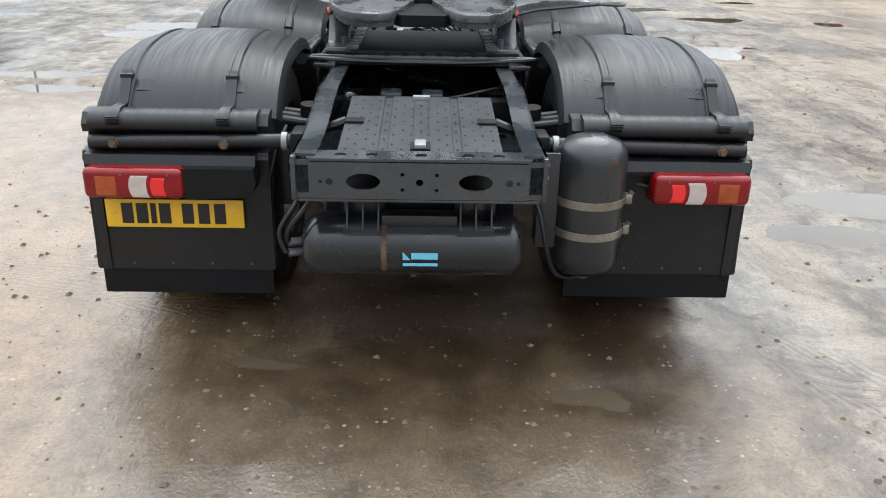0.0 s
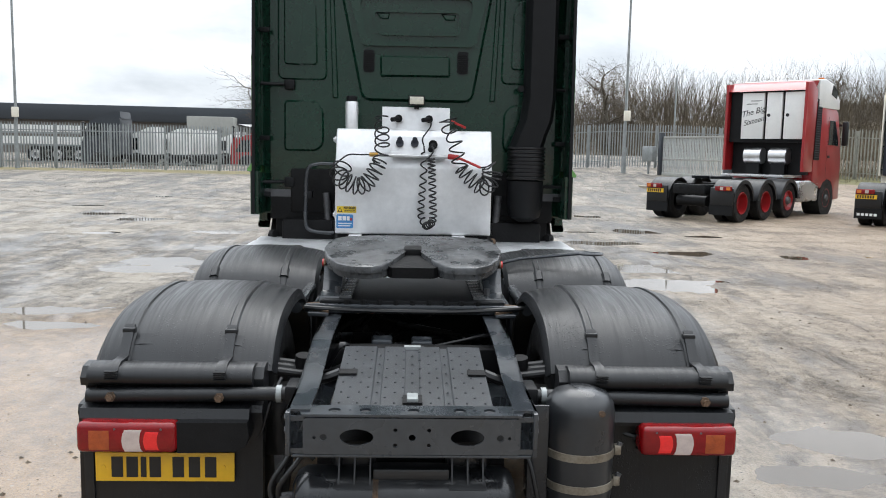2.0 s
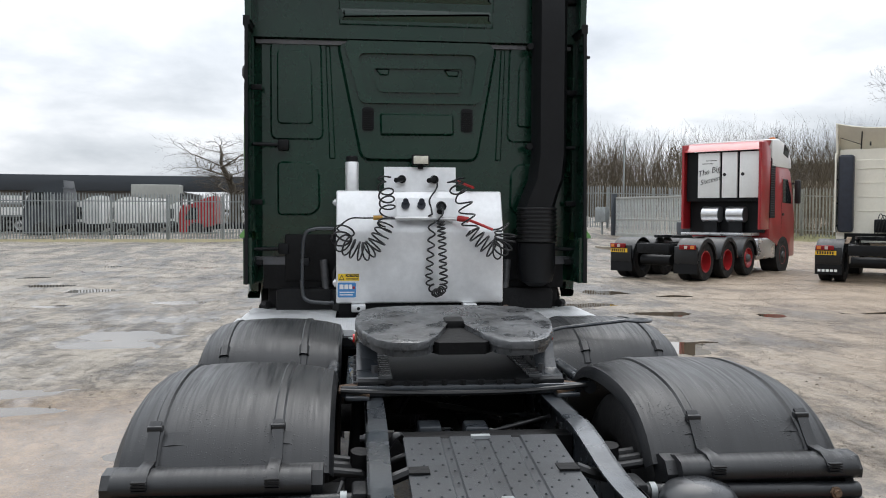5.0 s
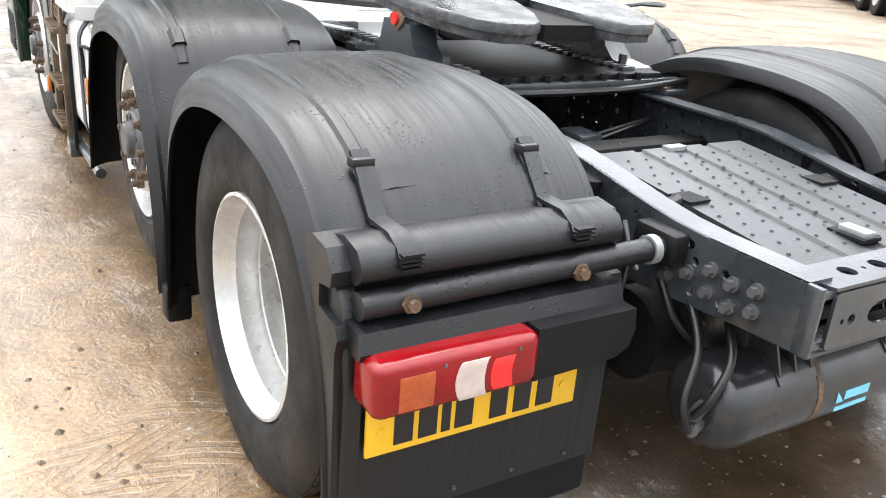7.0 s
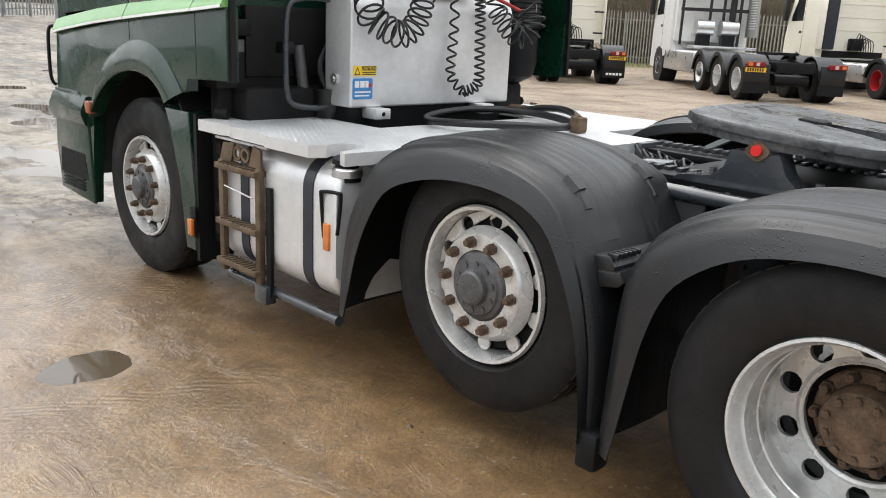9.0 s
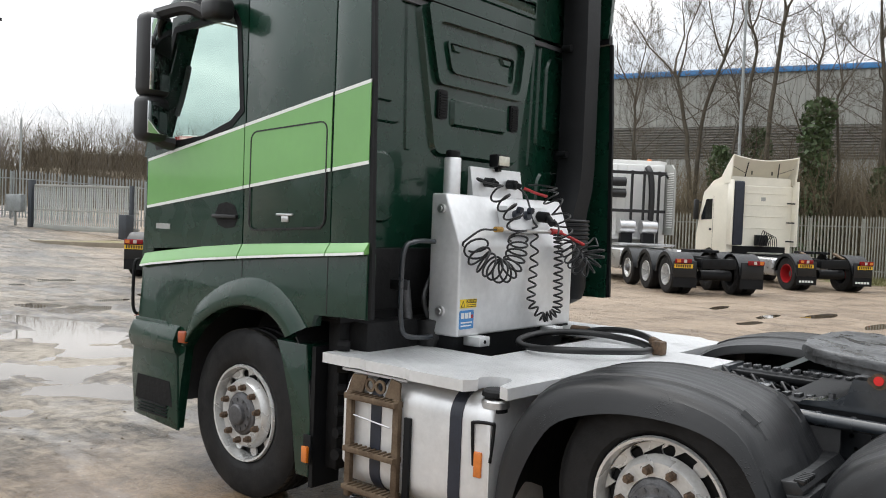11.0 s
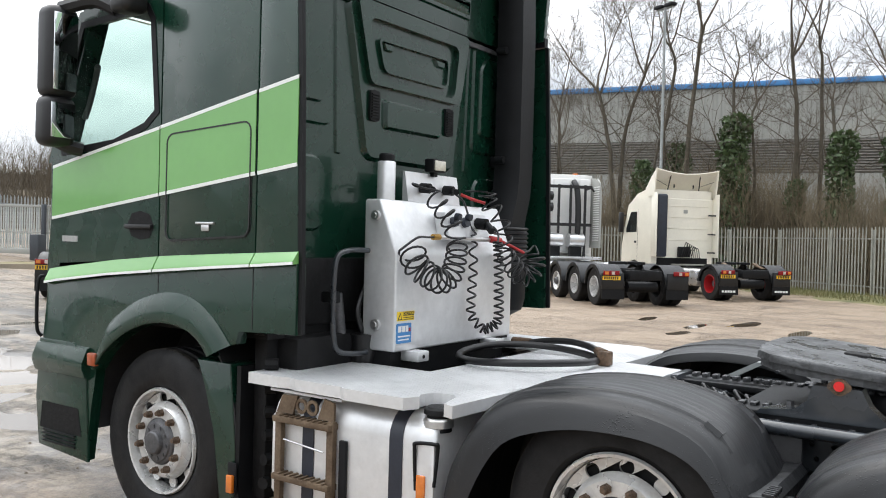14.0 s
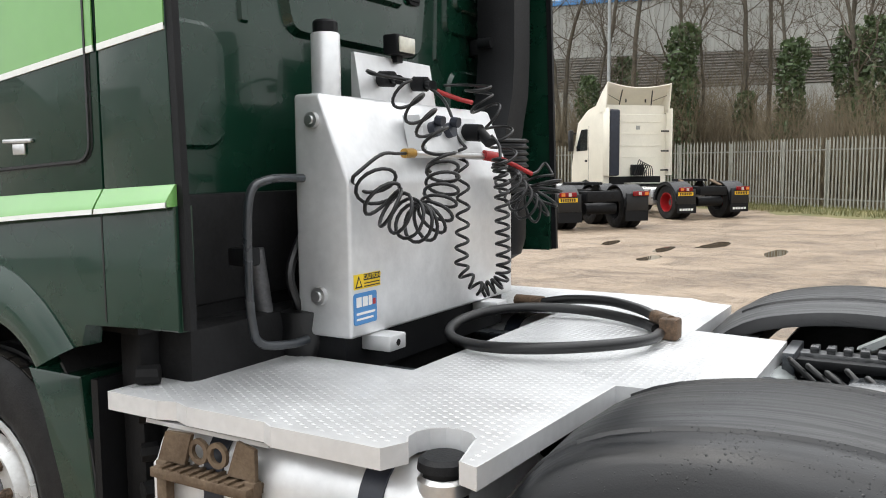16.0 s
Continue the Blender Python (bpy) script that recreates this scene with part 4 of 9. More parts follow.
OAK = "broad bare oak with a wide tangled crown"
TALL = "tall slender bare tree on the bank behind the fence"
IVY = "bare tree with dark ivy up its trunk"
oak = bare_tree(3, 8.6, 0.42, 4, 1.0, 0.35, OAK, at=pose(16.4, 66.0, 1.0) @ Matrix.Diagonal((1.35, 1.35, 0.86, 1)), tmin=0.12)
small_oak = bare_tree(5, 8.6, 0.40, 3, 1.0, 0.35, "small bare tree on the wooded slope", at=pose(33, 62, hill_height(33, 62) - 0.3, 0, 0, 130) @ Matrix.Scale(0.5, 4), tmin=0.12)
copy_thing(oak, pose(-10.9, 71.0, 0.4, 0, 0, 130) @ Matrix.Diagonal((1.3, 1.3, 0.95, 1)))
for x, y, a, k in ((34, 84, 40, 0.5), (41, 78, 200, 0.6), (52, 80, 90, 0.6), (27, 86, 300, 0.45), (60, 74, 10, 0.6), (46, 88, 150, 0.6), (70, 82, 250, 0.65), (43, 58, 20, 0.6), (54, 60, 20, 0.75), (37, 66, 220, 0.5), (48, 66, 70, 0.7), (30, 70, 170, 0.42), (60, 56, 120, 0.8), (25, 78, 20, 0.4)):
    copy_thing(small_oak, pose(x, y, hill_height(x, y) - 0.3, 0, 0, a) @ Matrix.Scale(k / 0.5, 4))

def shoot(rnd, verts, faces, p, d, length, r, level, depth):
    """An ascending branch of an ash: it bends upwards and throws side shoots all along."""
    n = 5 if level < 2 else 4 if level < 4 else 2
    turn = rnd.uniform(0, 6.3)
    for i in range(n):
        wob = 0.12 if level < 2 else 0.14
        d = (d + Vector((rnd.gauss(0, wob), rnd.gauss(0, wob), rnd.gauss(0.09, wob * 0.7)))).normalized()
        q = p + d * length / n
        r2 = r * (0.84 if level < depth else 0.6)
        limb(verts, faces, p, q, r, r2, 5 if level == 0 else 3)
        p, r = q, r2
        if level < depth and (i > 0 or level > 0):
            turn += rnd.uniform(1.7, 2.9)
            u, v = frame_of(d)
            lean = rnd.uniform(0.6, 1.1)
            side = (d + (u * math.cos(turn) + v * math.sin(turn)) * lean).normalized()
            shoot(rnd, verts, faces, p, side, length * rnd.uniform(0.42, 0.68) * (1.1 - 0.45 * i / n), max(0.007, r * rnd.uniform(0.45, 0.65)), level + 1, depth)
    if level < depth:
        shoot(rnd, verts, faces, p, d, length * 0.42, max(0.007, r * 0.9), level + 1, depth)


def ash_tree(seed, stem, r, limbs, reach, label, at, depth=4):
    """A fence-line tree: a bent stem that splits into ascending limbs with fans of fine twigs."""
    rnd = random.Random(seed)
    t = thing("bare_tree", label, "tree", "bare winter trees", at=at)
    tv, tf, cv, cf = [], [], [], []
    line = spline([Vector(q) for q in stem], 4)
    line = [Vector(q) + Vector((0.04 * rnd.uniform(-1, 1), 0.05 * rnd.uniform(-1, 1), 0)) for q in line]
    n = len(line) - 1
    for i in range(n):
        limb(tv, tf, line[i], line[i + 1], r * (1 - 0.55 * i / n), r * (1 - 0.55 * (i + 1) / n), 9)
    for k in range(limbs):
        f = 0.45 + 0.55 * (k + 1) / limbs
        q = line[int(round(f * n))]
        az = k * 2.4 + rnd.uniform(-0.4, 0.4)
        tip = k >= limbs - 3
        side = Vector((math.cos(az) * (0.35 if tip else 0.8), math.sin(az) * (0.42 if tip else 0.95), 0.9 if tip else rnd.uniform(0.25, 0.6))).normalized()
        shoot(rnd, cv, cf, q, side, reach * (rnd.uniform(0.85, 1.0) if tip else rnd.uniform(0.5, 0.72)), r * (0.42 if tip else 0.24), 0 if tip else 1, depth)
    raw("trunk", tv, tf, "bark", t, "", 60)
    raw("crown", cv, cf, "branch", t, "leafless branches and fine twigs", 0)
    return t


LEAN = "leaning bare tree with a low forked crown behind the fence"
ash_a = ash_tree(11, [(0, -0.5, -0.3), (0.1, -0.3, 3.5), (0, 0.1, 7.1), (0.1, 0.8, 9.6)], 0.15, 9, 3.9, LEAN, pose(35, 18.2, 0))
ash_b = ash_tree(12, [(0, 0.2, -0.3), (0, 0.3, 4.0), (0, 0, 7.5), (0.2, -0.9, 10.6)], 0.14, 9, 3.8, TALL, pose(35.3, 17.4, 0))
ash_c = ash_tree(13, [(0, 0.2, -0.3), (0.1, 0.1, 4.0), (0, 0, 6.3), (0, -0.4, 10.6), (0, -0.6, 12.0)], 0.15, 11, 3.1, "tallest bare tree on the bank behind the fence", pose(35, 14.2, 0))
ash_d = ash_tree(14, [(0, 0.3, -0.3), (0, 0.1, 4.0), (0, 0, 7.2), (0.2, -0.4, 10.3), (0.2, 0.0, 11.6)], 0.12, 9, 3.3, TALL, pose(35.6, 15.6, 0))
ash_e = ash_tree(15, [(0, 0.2, -0.3), (0, 0.1, 4.0), (0, 0, 7.0), (0, 0.35, 10.8)], 0.15, 10, 3.7, TALL, pose(35, 9.35, 0))
rnd = random.Random(77)
for src, x, y, k in ((ash_c, 36.5, 5.4, 0.95), (ash_a, 38.0, 22.5, 0.9), (ash_d, 35.4, 8.4, 0.95), (ash_b, 34.0, 2.6, 0.9), (ash_e, 36.2, 25.5, 0.85), (ash_a, 33.4, -1.5, 0.95), (ash_d, 35.4, 30.0, 0.75),
                     (ash_b, 29.5, 39.0, 0.7), (ash_d, 37.0, 33.0, 0.8), (ash_d, 35.0, 11.1, 0.72), (ash_d, 34.8, 20.6, 0.62)):
    copy_thing(src, pose(x, y, 0.0, 0, 0, rnd.uniform(0, 360)) @ Matrix.Scale(k, 4))
ivied = bare_tree(34, 12.0, 0.22, 3, 0.5, 1.0, IVY, at=pose(34.4, 11.8, 0.2), ivy=True)
for x, y, s in ((35.0, 16.4, 0.75), (33.4, 7.2, 0.85), (34.6, 9.2, 0.6), (31.8, 4.2, 0.9), (33.2, 1.4, 1.0), (35.0, 13.2, 0.5), (36.4, 5.4, 0.95), (38.0, 15.6, 0.9)):
    copy_thing(ivied, pose(x, y, 0.2, 0, 0, rnd.uniform(0, 360)) @ Matrix.Scale(s, 4))


def scrub(name, boxes, label, seed, mat="twig"):
    """A thicket of thin upright and arching stems."""
    rnd = random.Random(seed)
    verts, faces = [], []
    for x0, y0, x1, y1, width, count, h in boxes:
        for _ in range(count):
            t = rnd.random()
            p = Vector((x0 + (x1 - x0) * t + rnd.uniform(-width, width), y0 + (y1 - y0) * t + rnd.uniform(-width, width), 0))
            p.z = hill_height(p.x, p.y) - 0.1
            hh = h * (0.8 + 0.35 * noise.noise(p * 0.11)) * rnd.uniform(0.45, 1.0)
            d = Vector((rnd.gauss(0, 0.25), rnd.gauss(0, 0.25), 1)).normalized()
            r = 0.0055 * h * rnd.uniform(0.5, 1.2)
            for i in range(3):
                q = p + d * hh / 3
                limb(verts, faces, p, q, r, r * 0.6, 3)
                for _k in range(2):
                    e = (d + Vector((rnd.gauss(0, 0.6), rnd.gauss(0, 0.6), rnd.uniform(0, 0.5)))).normalized()
                    limb(verts, faces, q, q + e * hh * rnd.uniform(0.15, 0.35), r * 0.5, r * 0.2, 3)
                p, r = q, r * 0.6
                d = (d + Vector((rnd.gauss(0, 0.2), rnd.gauss(0, 0.2), 0.1))).normalized()
    ob = raw(name, verts, faces, mat, None, label)
    return tagged(ob, "", "thicket", "", "stuff")


scrub("bank_thicket", [(27.5, -14, 29.0, 1.5, 1.0, 1100, 4.4), (29.4, 2.0, 34.6, 9.0, 1.1, 1700, 5.4), (35.0, 9, 35.4, 16, 1.1, 1600, 6.2), (35.4, 16, 33.0, 27, 1.2, 1400, 6.0), (33, 27, 22, 41, 1.4, 1400, 4.6), (36, -10, 40, 24, 2.6, 1800, 6.0), (42, -14, 41, 34, 2.4, 900, 6.5)], "dense brown leafless undergrowth on the bank", 4)
scrub("hillside_woods", [(15, 58, 80, 46, 3, 2600, 3.0), (14, 66, 95, 54, 4, 3200, 4.4), (13, 74, 110, 62, 5, 3800, 6.2), (12, 86, 125, 76, 8, 3000, 7.0), (-75, 122, 18, 104, 4, 2600, 4.6)], "brown leafless woods covering the hillside", 6, "woodland")
scrub("low_brambles", [(20.6, 35.5, 18.6, 39.6, 1.0, 250, 2.2), (29.8, 5.8, 32.8, 9.6, 0.4, 260, 1.5), (33.8, 10, 33.8, 16, 0.5, 200, 1.8)], "low brown brambles along the fence", 9)


def grass_tufts():
    """Blades along the verge below the fence."""
    rnd = random.Random(14)
    verts, faces = [], []
    for _ in range(9000):
        k = rnd.choice((3, 3, 4, 4, 4, 5, 5, 2))
        (ax, ay), (bx, by) = FENCE[k], FENCE[k + 1] if k < 6 else FENCE[k]
        f, off = rnd.random(), -0.6 + 3.4 * rnd.random() ** 1.4
        d = Vector((bx - ax, by - ay, 0)).normalized()
        p = Vector((ax + (bx - ax) * f + d.y * off, ay + (by - ay) * f - d.x * off, 0.03))
        a, h = rnd.uniform(0, 6.3), rnd.uniform(0.06, 0.2)
        u = Vector((math.cos(a), math.sin(a), 0))
        i = len(verts)
        verts += [tuple(p - u * 0.012), tuple(p + u * 0.012), tuple(p + Vector((rnd.gauss(0, 0.05), rnd.gauss(0, 0.05), h)))]
        faces.append((i, i + 1, i + 2))
    tagged(raw("grass_tufts", verts, faces, "grass", None, "rough tufts of green and straw grass on the verge"), "", "grass", "", "stuff")


grass_tufts()

# ---------------------------------------------------------------- the green tractor unit
truck = thing("tractor_unit", "dark green three-axle tractor unit with light green stripes, parked", "truck")


# wheels -------------------------------------------------------------
def tyre_bm(w, R=0.505, rim=0.285, lugs=True):
    bm = B()
    h = w / 2
    prof = [(rim, -h * 0.78), (rim + 0.02, -h * 0.92), (R - 0.16, -h), (R - 0.06, -h * 0.97), (R - 0.025, -h * 0.90), (R - 0.005, -h * 0.8)]
    grooves = []
    for g in (-0.45, 0.0, 0.45):
        c = g * h
        grooves += [(R, c - 0.014), (R - 0.012, c - 0.009), (R - 0.012, c + 0.009), (R, c + 0.014)]
    prof += grooves
    prof += [(r, -s) for r, s in reversed(prof[:6])]
    prof += [(rim - 0.005, h * 0.6), (rim - 0.005, -h * 0.6)]
    lathe(bm, prof, (0, 0, 0), "x", 56, close=True)
    return bm


def tread_blocks(w, R=0.505):
    """Shoulder lugs on both edges of the tread."""
    bm = B()
    n = 46
    for i in range(n):
        t = 2 * math.pi * i / n
        for s in (-1, 1):
            a0, a1 = t, t + 2 * math.pi / n * 0.78
            pts = []
            for a in (a0, a1):
                for r in (R - 0.02, R - 0.001):
                    for x in (s * w * 0.27, s * w * 0.385):
                        pts.append(bm.verts.new((x, r * math.cos(a), r * math.sin(a))))
            for q in ((0, 1, 3, 2), (4, 6, 7, 5), (0, 4, 5, 1), (2, 3, 7, 6), (1, 5, 7, 3), (0, 2, 6, 4)):
                bm.faces.new([pts[k] for k in q])
    return bm


def disc_with_holes(r0, r1, n, rh, hole_r, x0, x1):
    outer = circle(0, 0, r1, 60)
    holes = [circle(0, 0, r0, 30)[::-1]]
    for i in range(n):
        t = 2 * math.pi * (i + 0.5) / n
        holes.append(circle(hole_r * math.cos(t), hole_r * math.sin(t), rh, 12)[::-1])
    return prism(B(), outer, "x", x0, x1, holes)


def wheel(y, z, side, style, x_out, turn, label, R=0.505):
    """style 'single': outset steel disc; 'dual': deep dished disc and a twin tyre behind."""
    w = 0.30
    xc = x_out - w / 2
    wh = part("wheel", tyre_bm(w, R), "tyre", truck, label, 40)
    at = pose(side * xc, y, z, turn, 0, 0 if side > 0 else 180)
    wh.matrix_basis = at
    part("tread", tread_blocks(w, R), "tread", wh, "worn muddy tread lugs", 30, "stuff")
    bm = B()
    if style == "single":
        lathe(bm, [(0.292, 0.135), (0.286, 0.15), (0.274, 0.148), (0.268, 0.12), (0.262, 0.03), (0.255, -0.12), (0.28, -0.14), (0.292, -0.13)], (0, 0, 0), "x", 56)
        part("rim", bm, "rim", wh, "white-silver steel rim", 40)
        bm = disc_with_holes(0.19, 0.262, 10, 0.030, 0.2325, 0.083, 0.094)
        part("wheel_disc", bm, "rim", wh, "", 30)
        bm = B()
        lathe(bm, [(0.262, 0.05), (0.252, 0.086), (0.214, 0.102), (0.198, 0.138), (0.188, 0.150), (0.130, 0.150), (0.128, 0.13)], (0, 0, 0), "x", 48)
        for f in [f for f in bm.faces if 0.208 < Vector((0, f.calc_center_median().y, f.calc_center_median().z)).length < 0.251]:
            f.tag = True
        bmesh.ops.delete(bm, geom=[f for f in bm.faces if f.tag], context="FACES")
        part("disc_face", bm, "rim", wh, "", 30)
        # drum-shaped black backing, added so that the hand holes read dark
        part("brake_drum", lathe(B(), [(0.2535, -0.10), (0.2535, 0.062), (0.246, 0.072), (0.10, 0.074), (0.0, 0.074)], (0, 0, 0), "x", 32), "under", wh, "black drum-shaped backing behind the hand holes", 40)
        bm = B()
        lathe(bm, [(0.129, 0.12), (0.127, 0.150), (0.121, 0.158), (0.108, 0.163), (0.102, 0.172), (0.066, 0.176), (0.062, 0.196), (0.054, 0.202), (0.0, 0.204)], (0, 0, 0), "x", 32)
        part("hub", bm, "hub", wh, "dull grey hub", 30)
        nx, nr = 0.150, 0.160
        bolt_r, hub_nut = 0.086, True
    else:
        lathe(bm, [(0.294, 0.118), (0.292, 0.136), (0.283, 0.138), (0.275, 0.122), (0.271, 0.092), (0.262, 0.080), (0.264, 0.045), (0.258, 0.030), (0.2575, 0.016), (0.2535, 0.012), (0.2535, -0.024), (0.257, -0.030), (0.257, -0.045), (0.262, -0.058), (0.260, -0.082), (0.252, -0.092)], (0, 0, 0), "x", 56)
        part("rim", bm, "rim", wh, "deep white-silver dished rim", 40)
        bm = disc_with_holes(0.168, 0.257, 10, 0.033, 0.2195, -0.108, -0.090)
        part("wheel_disc", bm, "rim", wh, "", 30)
        bm = B()
        lathe(bm, [(0.150, -0.16), (0.150, -0.110), (0.143, -0.102), (0.112, -0.098), (0.108, -0.045), (0.102, -0.034), (0.066, -0.030), (0.056, -0.022), (0.030, -0.018), (0.0, -0.018)], (0, 0, 0), "x", 36)
        part("hub", bm, "rust", wh, "rusty brown hub", 30)
        nx, nr = -0.105, 0.132
        bolt_r, hub_nut = 0.084, False
        bm = B()
        lathe(bm, [(0.170, -0.112), (0.170, -0.088), (0.178, -0.084), (0.190, -0.0895)], (0, 0, 0), "x", 40)
        part("disc_lip", bm, "rim", wh, "", 40)
        inner = part("inner_tyre", tyre_bm(w, R), "tyre", wh, "", 40)
        inner.matrix_basis = Matrix.Translation((-0.335, 0, 0))
        bm = B()
        lathe(bm, [(0.288, -0.47), (0.262, -0.40), (0.255, -0.25), (0.262, -0.2), (0.288, -0.19)], (0, 0, 0), "x", 40)
        part("inner_rim", bm, "hub", wh, "", 40)
    bm = B()
    cyl(bm, (0, 0, 0), (0.022, 0, 0), 0.021, 6)
    cyl(bm, (0.022, 0, 0), (0.04, 0, 0), 0.016, 10, 0.012)
    nut = part("wheel_nut", bm, "rust", wh, "rusty wheel nut", 30)
    for i in range(10):
        t = 2 * math.pi * i / 10
        m = Matrix.Translation((nx, nr * math.cos(t), nr * math.sin(t)))
        if i == 0:
            nut.matrix_basis = m
        else:
            again(nut, m)
    bolt = part("hub_bolt", cyl(B(), (0, 0, 0), (0.016, 0, 0), 0.011, 6), "hub" if hub_nut else "rust", wh)
    for i in range(10):
        t = 2 * math.pi * (i + 0.5) / 10
        m = Matrix.Translation((0.163 if hub_nut else -0.036, bolt_r * math.cos(t), bolt_r * math.sin(t)))
        if i == 0:
            bolt.matrix_basis = m
        else:
            again(bolt, m)
    # dark drum behind the disc
    bm = B()
    lathe(bm, [(0.0, -0.165 if style == "dual" else -0.02), (0.2, -0.165 if style == "dual" else -0.02), (0.205, -0.4)], (0, 0, 0), "x", 24)
    part("brake_drum", bm, "under", wh, "", 30)
    return wh


FRONT, MID, REAR = 4.90, 2.252, 0.982
for side in (-1, 1):
    wheel(FRONT, 0.50, side, "single", 1.20, 12, "front steering wheel with a white-silver rim")
    wheel(MID, 0.582, side, "single", 1.175, 33, "lifted middle wheel with a white-silver rim", 0.475)
    wheel(REAR, 0.476, side, "dual", 1.205, 5, "twin drive wheel with a deep dished rim", 0.487)
for y, z in ((FRONT, 0.50), (MID, 0.582), (REAR, 0.476)):
    bm = cyl(B(), (-1.0, y, z), (1.0, y, z), 0.075, 12)
    cyl(bm, (-0.17, y, z), (0.17, y, z), 0.19, 16)
    part("axle", bm, "under", truck)


# chassis ------------------------------------------------------------
def rail_top(y):
    k = max(0.0, min(1.0, (y - 0.25) / 0.6))
    return 0.832 + 0.068 * k * k * (3 - 2 * k)


def rail_bottom(y):
    k = max(0.0, min(1.0, (y - 0.05) / 0.75))
    return 0.685 - 0.065 * k


for side in (-1, 1):
    ys = [0, 0.12, 0.25, 0.35, 0.45, 0.55, 0.65, 0.75, 0.85, 1.1, 1.6, 2.2, 3.0, 4.0, 5.6]
    outline = [(y, rail_bottom(y)) for y in ys] + [(y, rail_top(y)) for y in reversed(ys)]
    holes = []
    for i in range(30):
        y = 0.10 + i * 0.085
        for k, f in enumerate((0.2, 0.4, 0.62, 0.82)):
            if (i * 7 + k * 5) % 5 == 0 or (i < 5 and k in (1, 3) and i % 2):
                continue
            z = rail_bottom(y) + f * (rail_top(y) - rail_bottom(y))
            holes.append(circle(y + 0.02 * (k % 2), z, 0.0115, 8)[::-1])
    rail = part("chassis_rail", prism(B(), outline, "x", side * 0.412, side * 0.42, holes), "chassis", truck, "dark grey drilled chassis rail", 30)
    # flanges
    for fn, dz in ((rail_top, 0.0), (rail_bottom, 0.008)):
        bm = B()
        rows = []
        for y in ys:
            z = fn(y) + dz
            rows.append([bm.verts.new((side * x, y, zz)) for x, zz in ((0.4205, z), (0.342, z), (0.342, z - 0.008), (0.4205, z - 0.008))])
        for a, b in zip(rows, rows[1:]):
            for k in range(4):
                bm.faces.new((a[k], a[(k + 1) % 4], b[(k + 1) % 4], b[k]))
        bm.faces.new(rows[0]); bm.faces.new(rows[-1][::-1])
        part("rail_flange", bm, "chassis", truck, "", 30)
    # bolt heads near the end
    bolt = None
    for i, (y, f) in enumerate([(0.10, 0.3), (0.10, 0.6), (0.16, 0.22), (0.16, 0.55), (0.22, 0.3), (0.22, 0.62), (0.28, 0.45), (0.34, 0.3), (0.62, 0.5), (0.62, 0.75), (0.7, 0.3), (0.95, 0.4), (0.95, 0.7), (1.9, 0.45), (1.98, 0.45), (2.12, 0.5), (2.2, 0.45)]):
        z = rail_bottom(y) + f * (rail_top(y) - rail_bottom(y))
        m = Matrix.Translation((side * 0.42, y, z))
        if bolt is None:
            bm = cyl(B(), (0, 0, 0), (side * 0.007, 0, 0), 0.017, 12)
            cyl(bm, (side * 0.007, 0, 0), (side * 0.022, 0, 0), 0.012, 6)
            bolt = part("rail_bolt", bm, "hub", truck, "", 30)
            bolt.matrix_basis = m
        else:
            again(bolt, m)

# rear crossmember: face plate with ovals, lower lip and drilled top flange
outer = rrect(-0.362, 0.362, 0.688, 0.812, 0.012)
holes = [circle(s * 0.185, 0.747, 0.056, 24, 0.028)[::-1] for s in (-1, 1)] + [circle(x, z, r, 10)[::-1] for x, z, r in
         ((0, 0.746, 0.012), (-0.056, 0.772, 0.007), (0.056, 0.772, 0.007), (-0.056, 0.72, 0.007), (0.056, 0.72, 0.007), (-0.295, 0.746, 0.012), (0.295, 0.746, 0.012), (-0.325, 0.746, 0.006), (0.325, 0.746, 0.006))]
cross = part("rear_crossmember", prism(B(), outer, "y", -0.032, -0.024, holes), "chassis", truck, "dark grey rear crossmember with oval holes", 30)
outer = [(-0.365, -0.03), (0.365, -0.03), (0.40, 0.075), (-0.40, 0.075)]
holes = [circle(x, 0.022, 0.021, 16)[::-1] for x in (-0.262, -0.158, 0.004, 0.160, 0.262)] + [circle(x, 0.02, 0.006, 8)[::-1] for x in (-0.21, -0.06, 0.065, 0.21)]
part("crossmember_top", prism(B(), outer, "z", 0.816, 0.824, holes), "chassis", cross, "", 30)
part("lower_lip", box(B(), -0.40, 0.40, -0.03, 0.05, 0.676, 0.686, 0.003), "chassis", cross)
for s in (-1, 1):
    for z0, z1 in ((0.688, 0.706), (0.800, 0.816)):
        part("corner_tab", prism(B(), [(s * 0.355, z0), (s * 0.408, z0), (s * 0.408, z1), (s * 0.355, z1)], "y", -0.024, -0.016), "chassis", cross)
    part("rail_end", box(B(), min(s * 0.404, s * 0.42), max(s * 0.404, s * 0.42), -0.036, 0.002, 0.682, 0.832, 0.004), "chassis", cross)
for y in (1.05, 2.0, 3.2):
    part("crossmember", box(B(), -0.41, 0.41, y - 0.05, y + 0.05, 0.66, 0.80, 0.01), "under", truck)

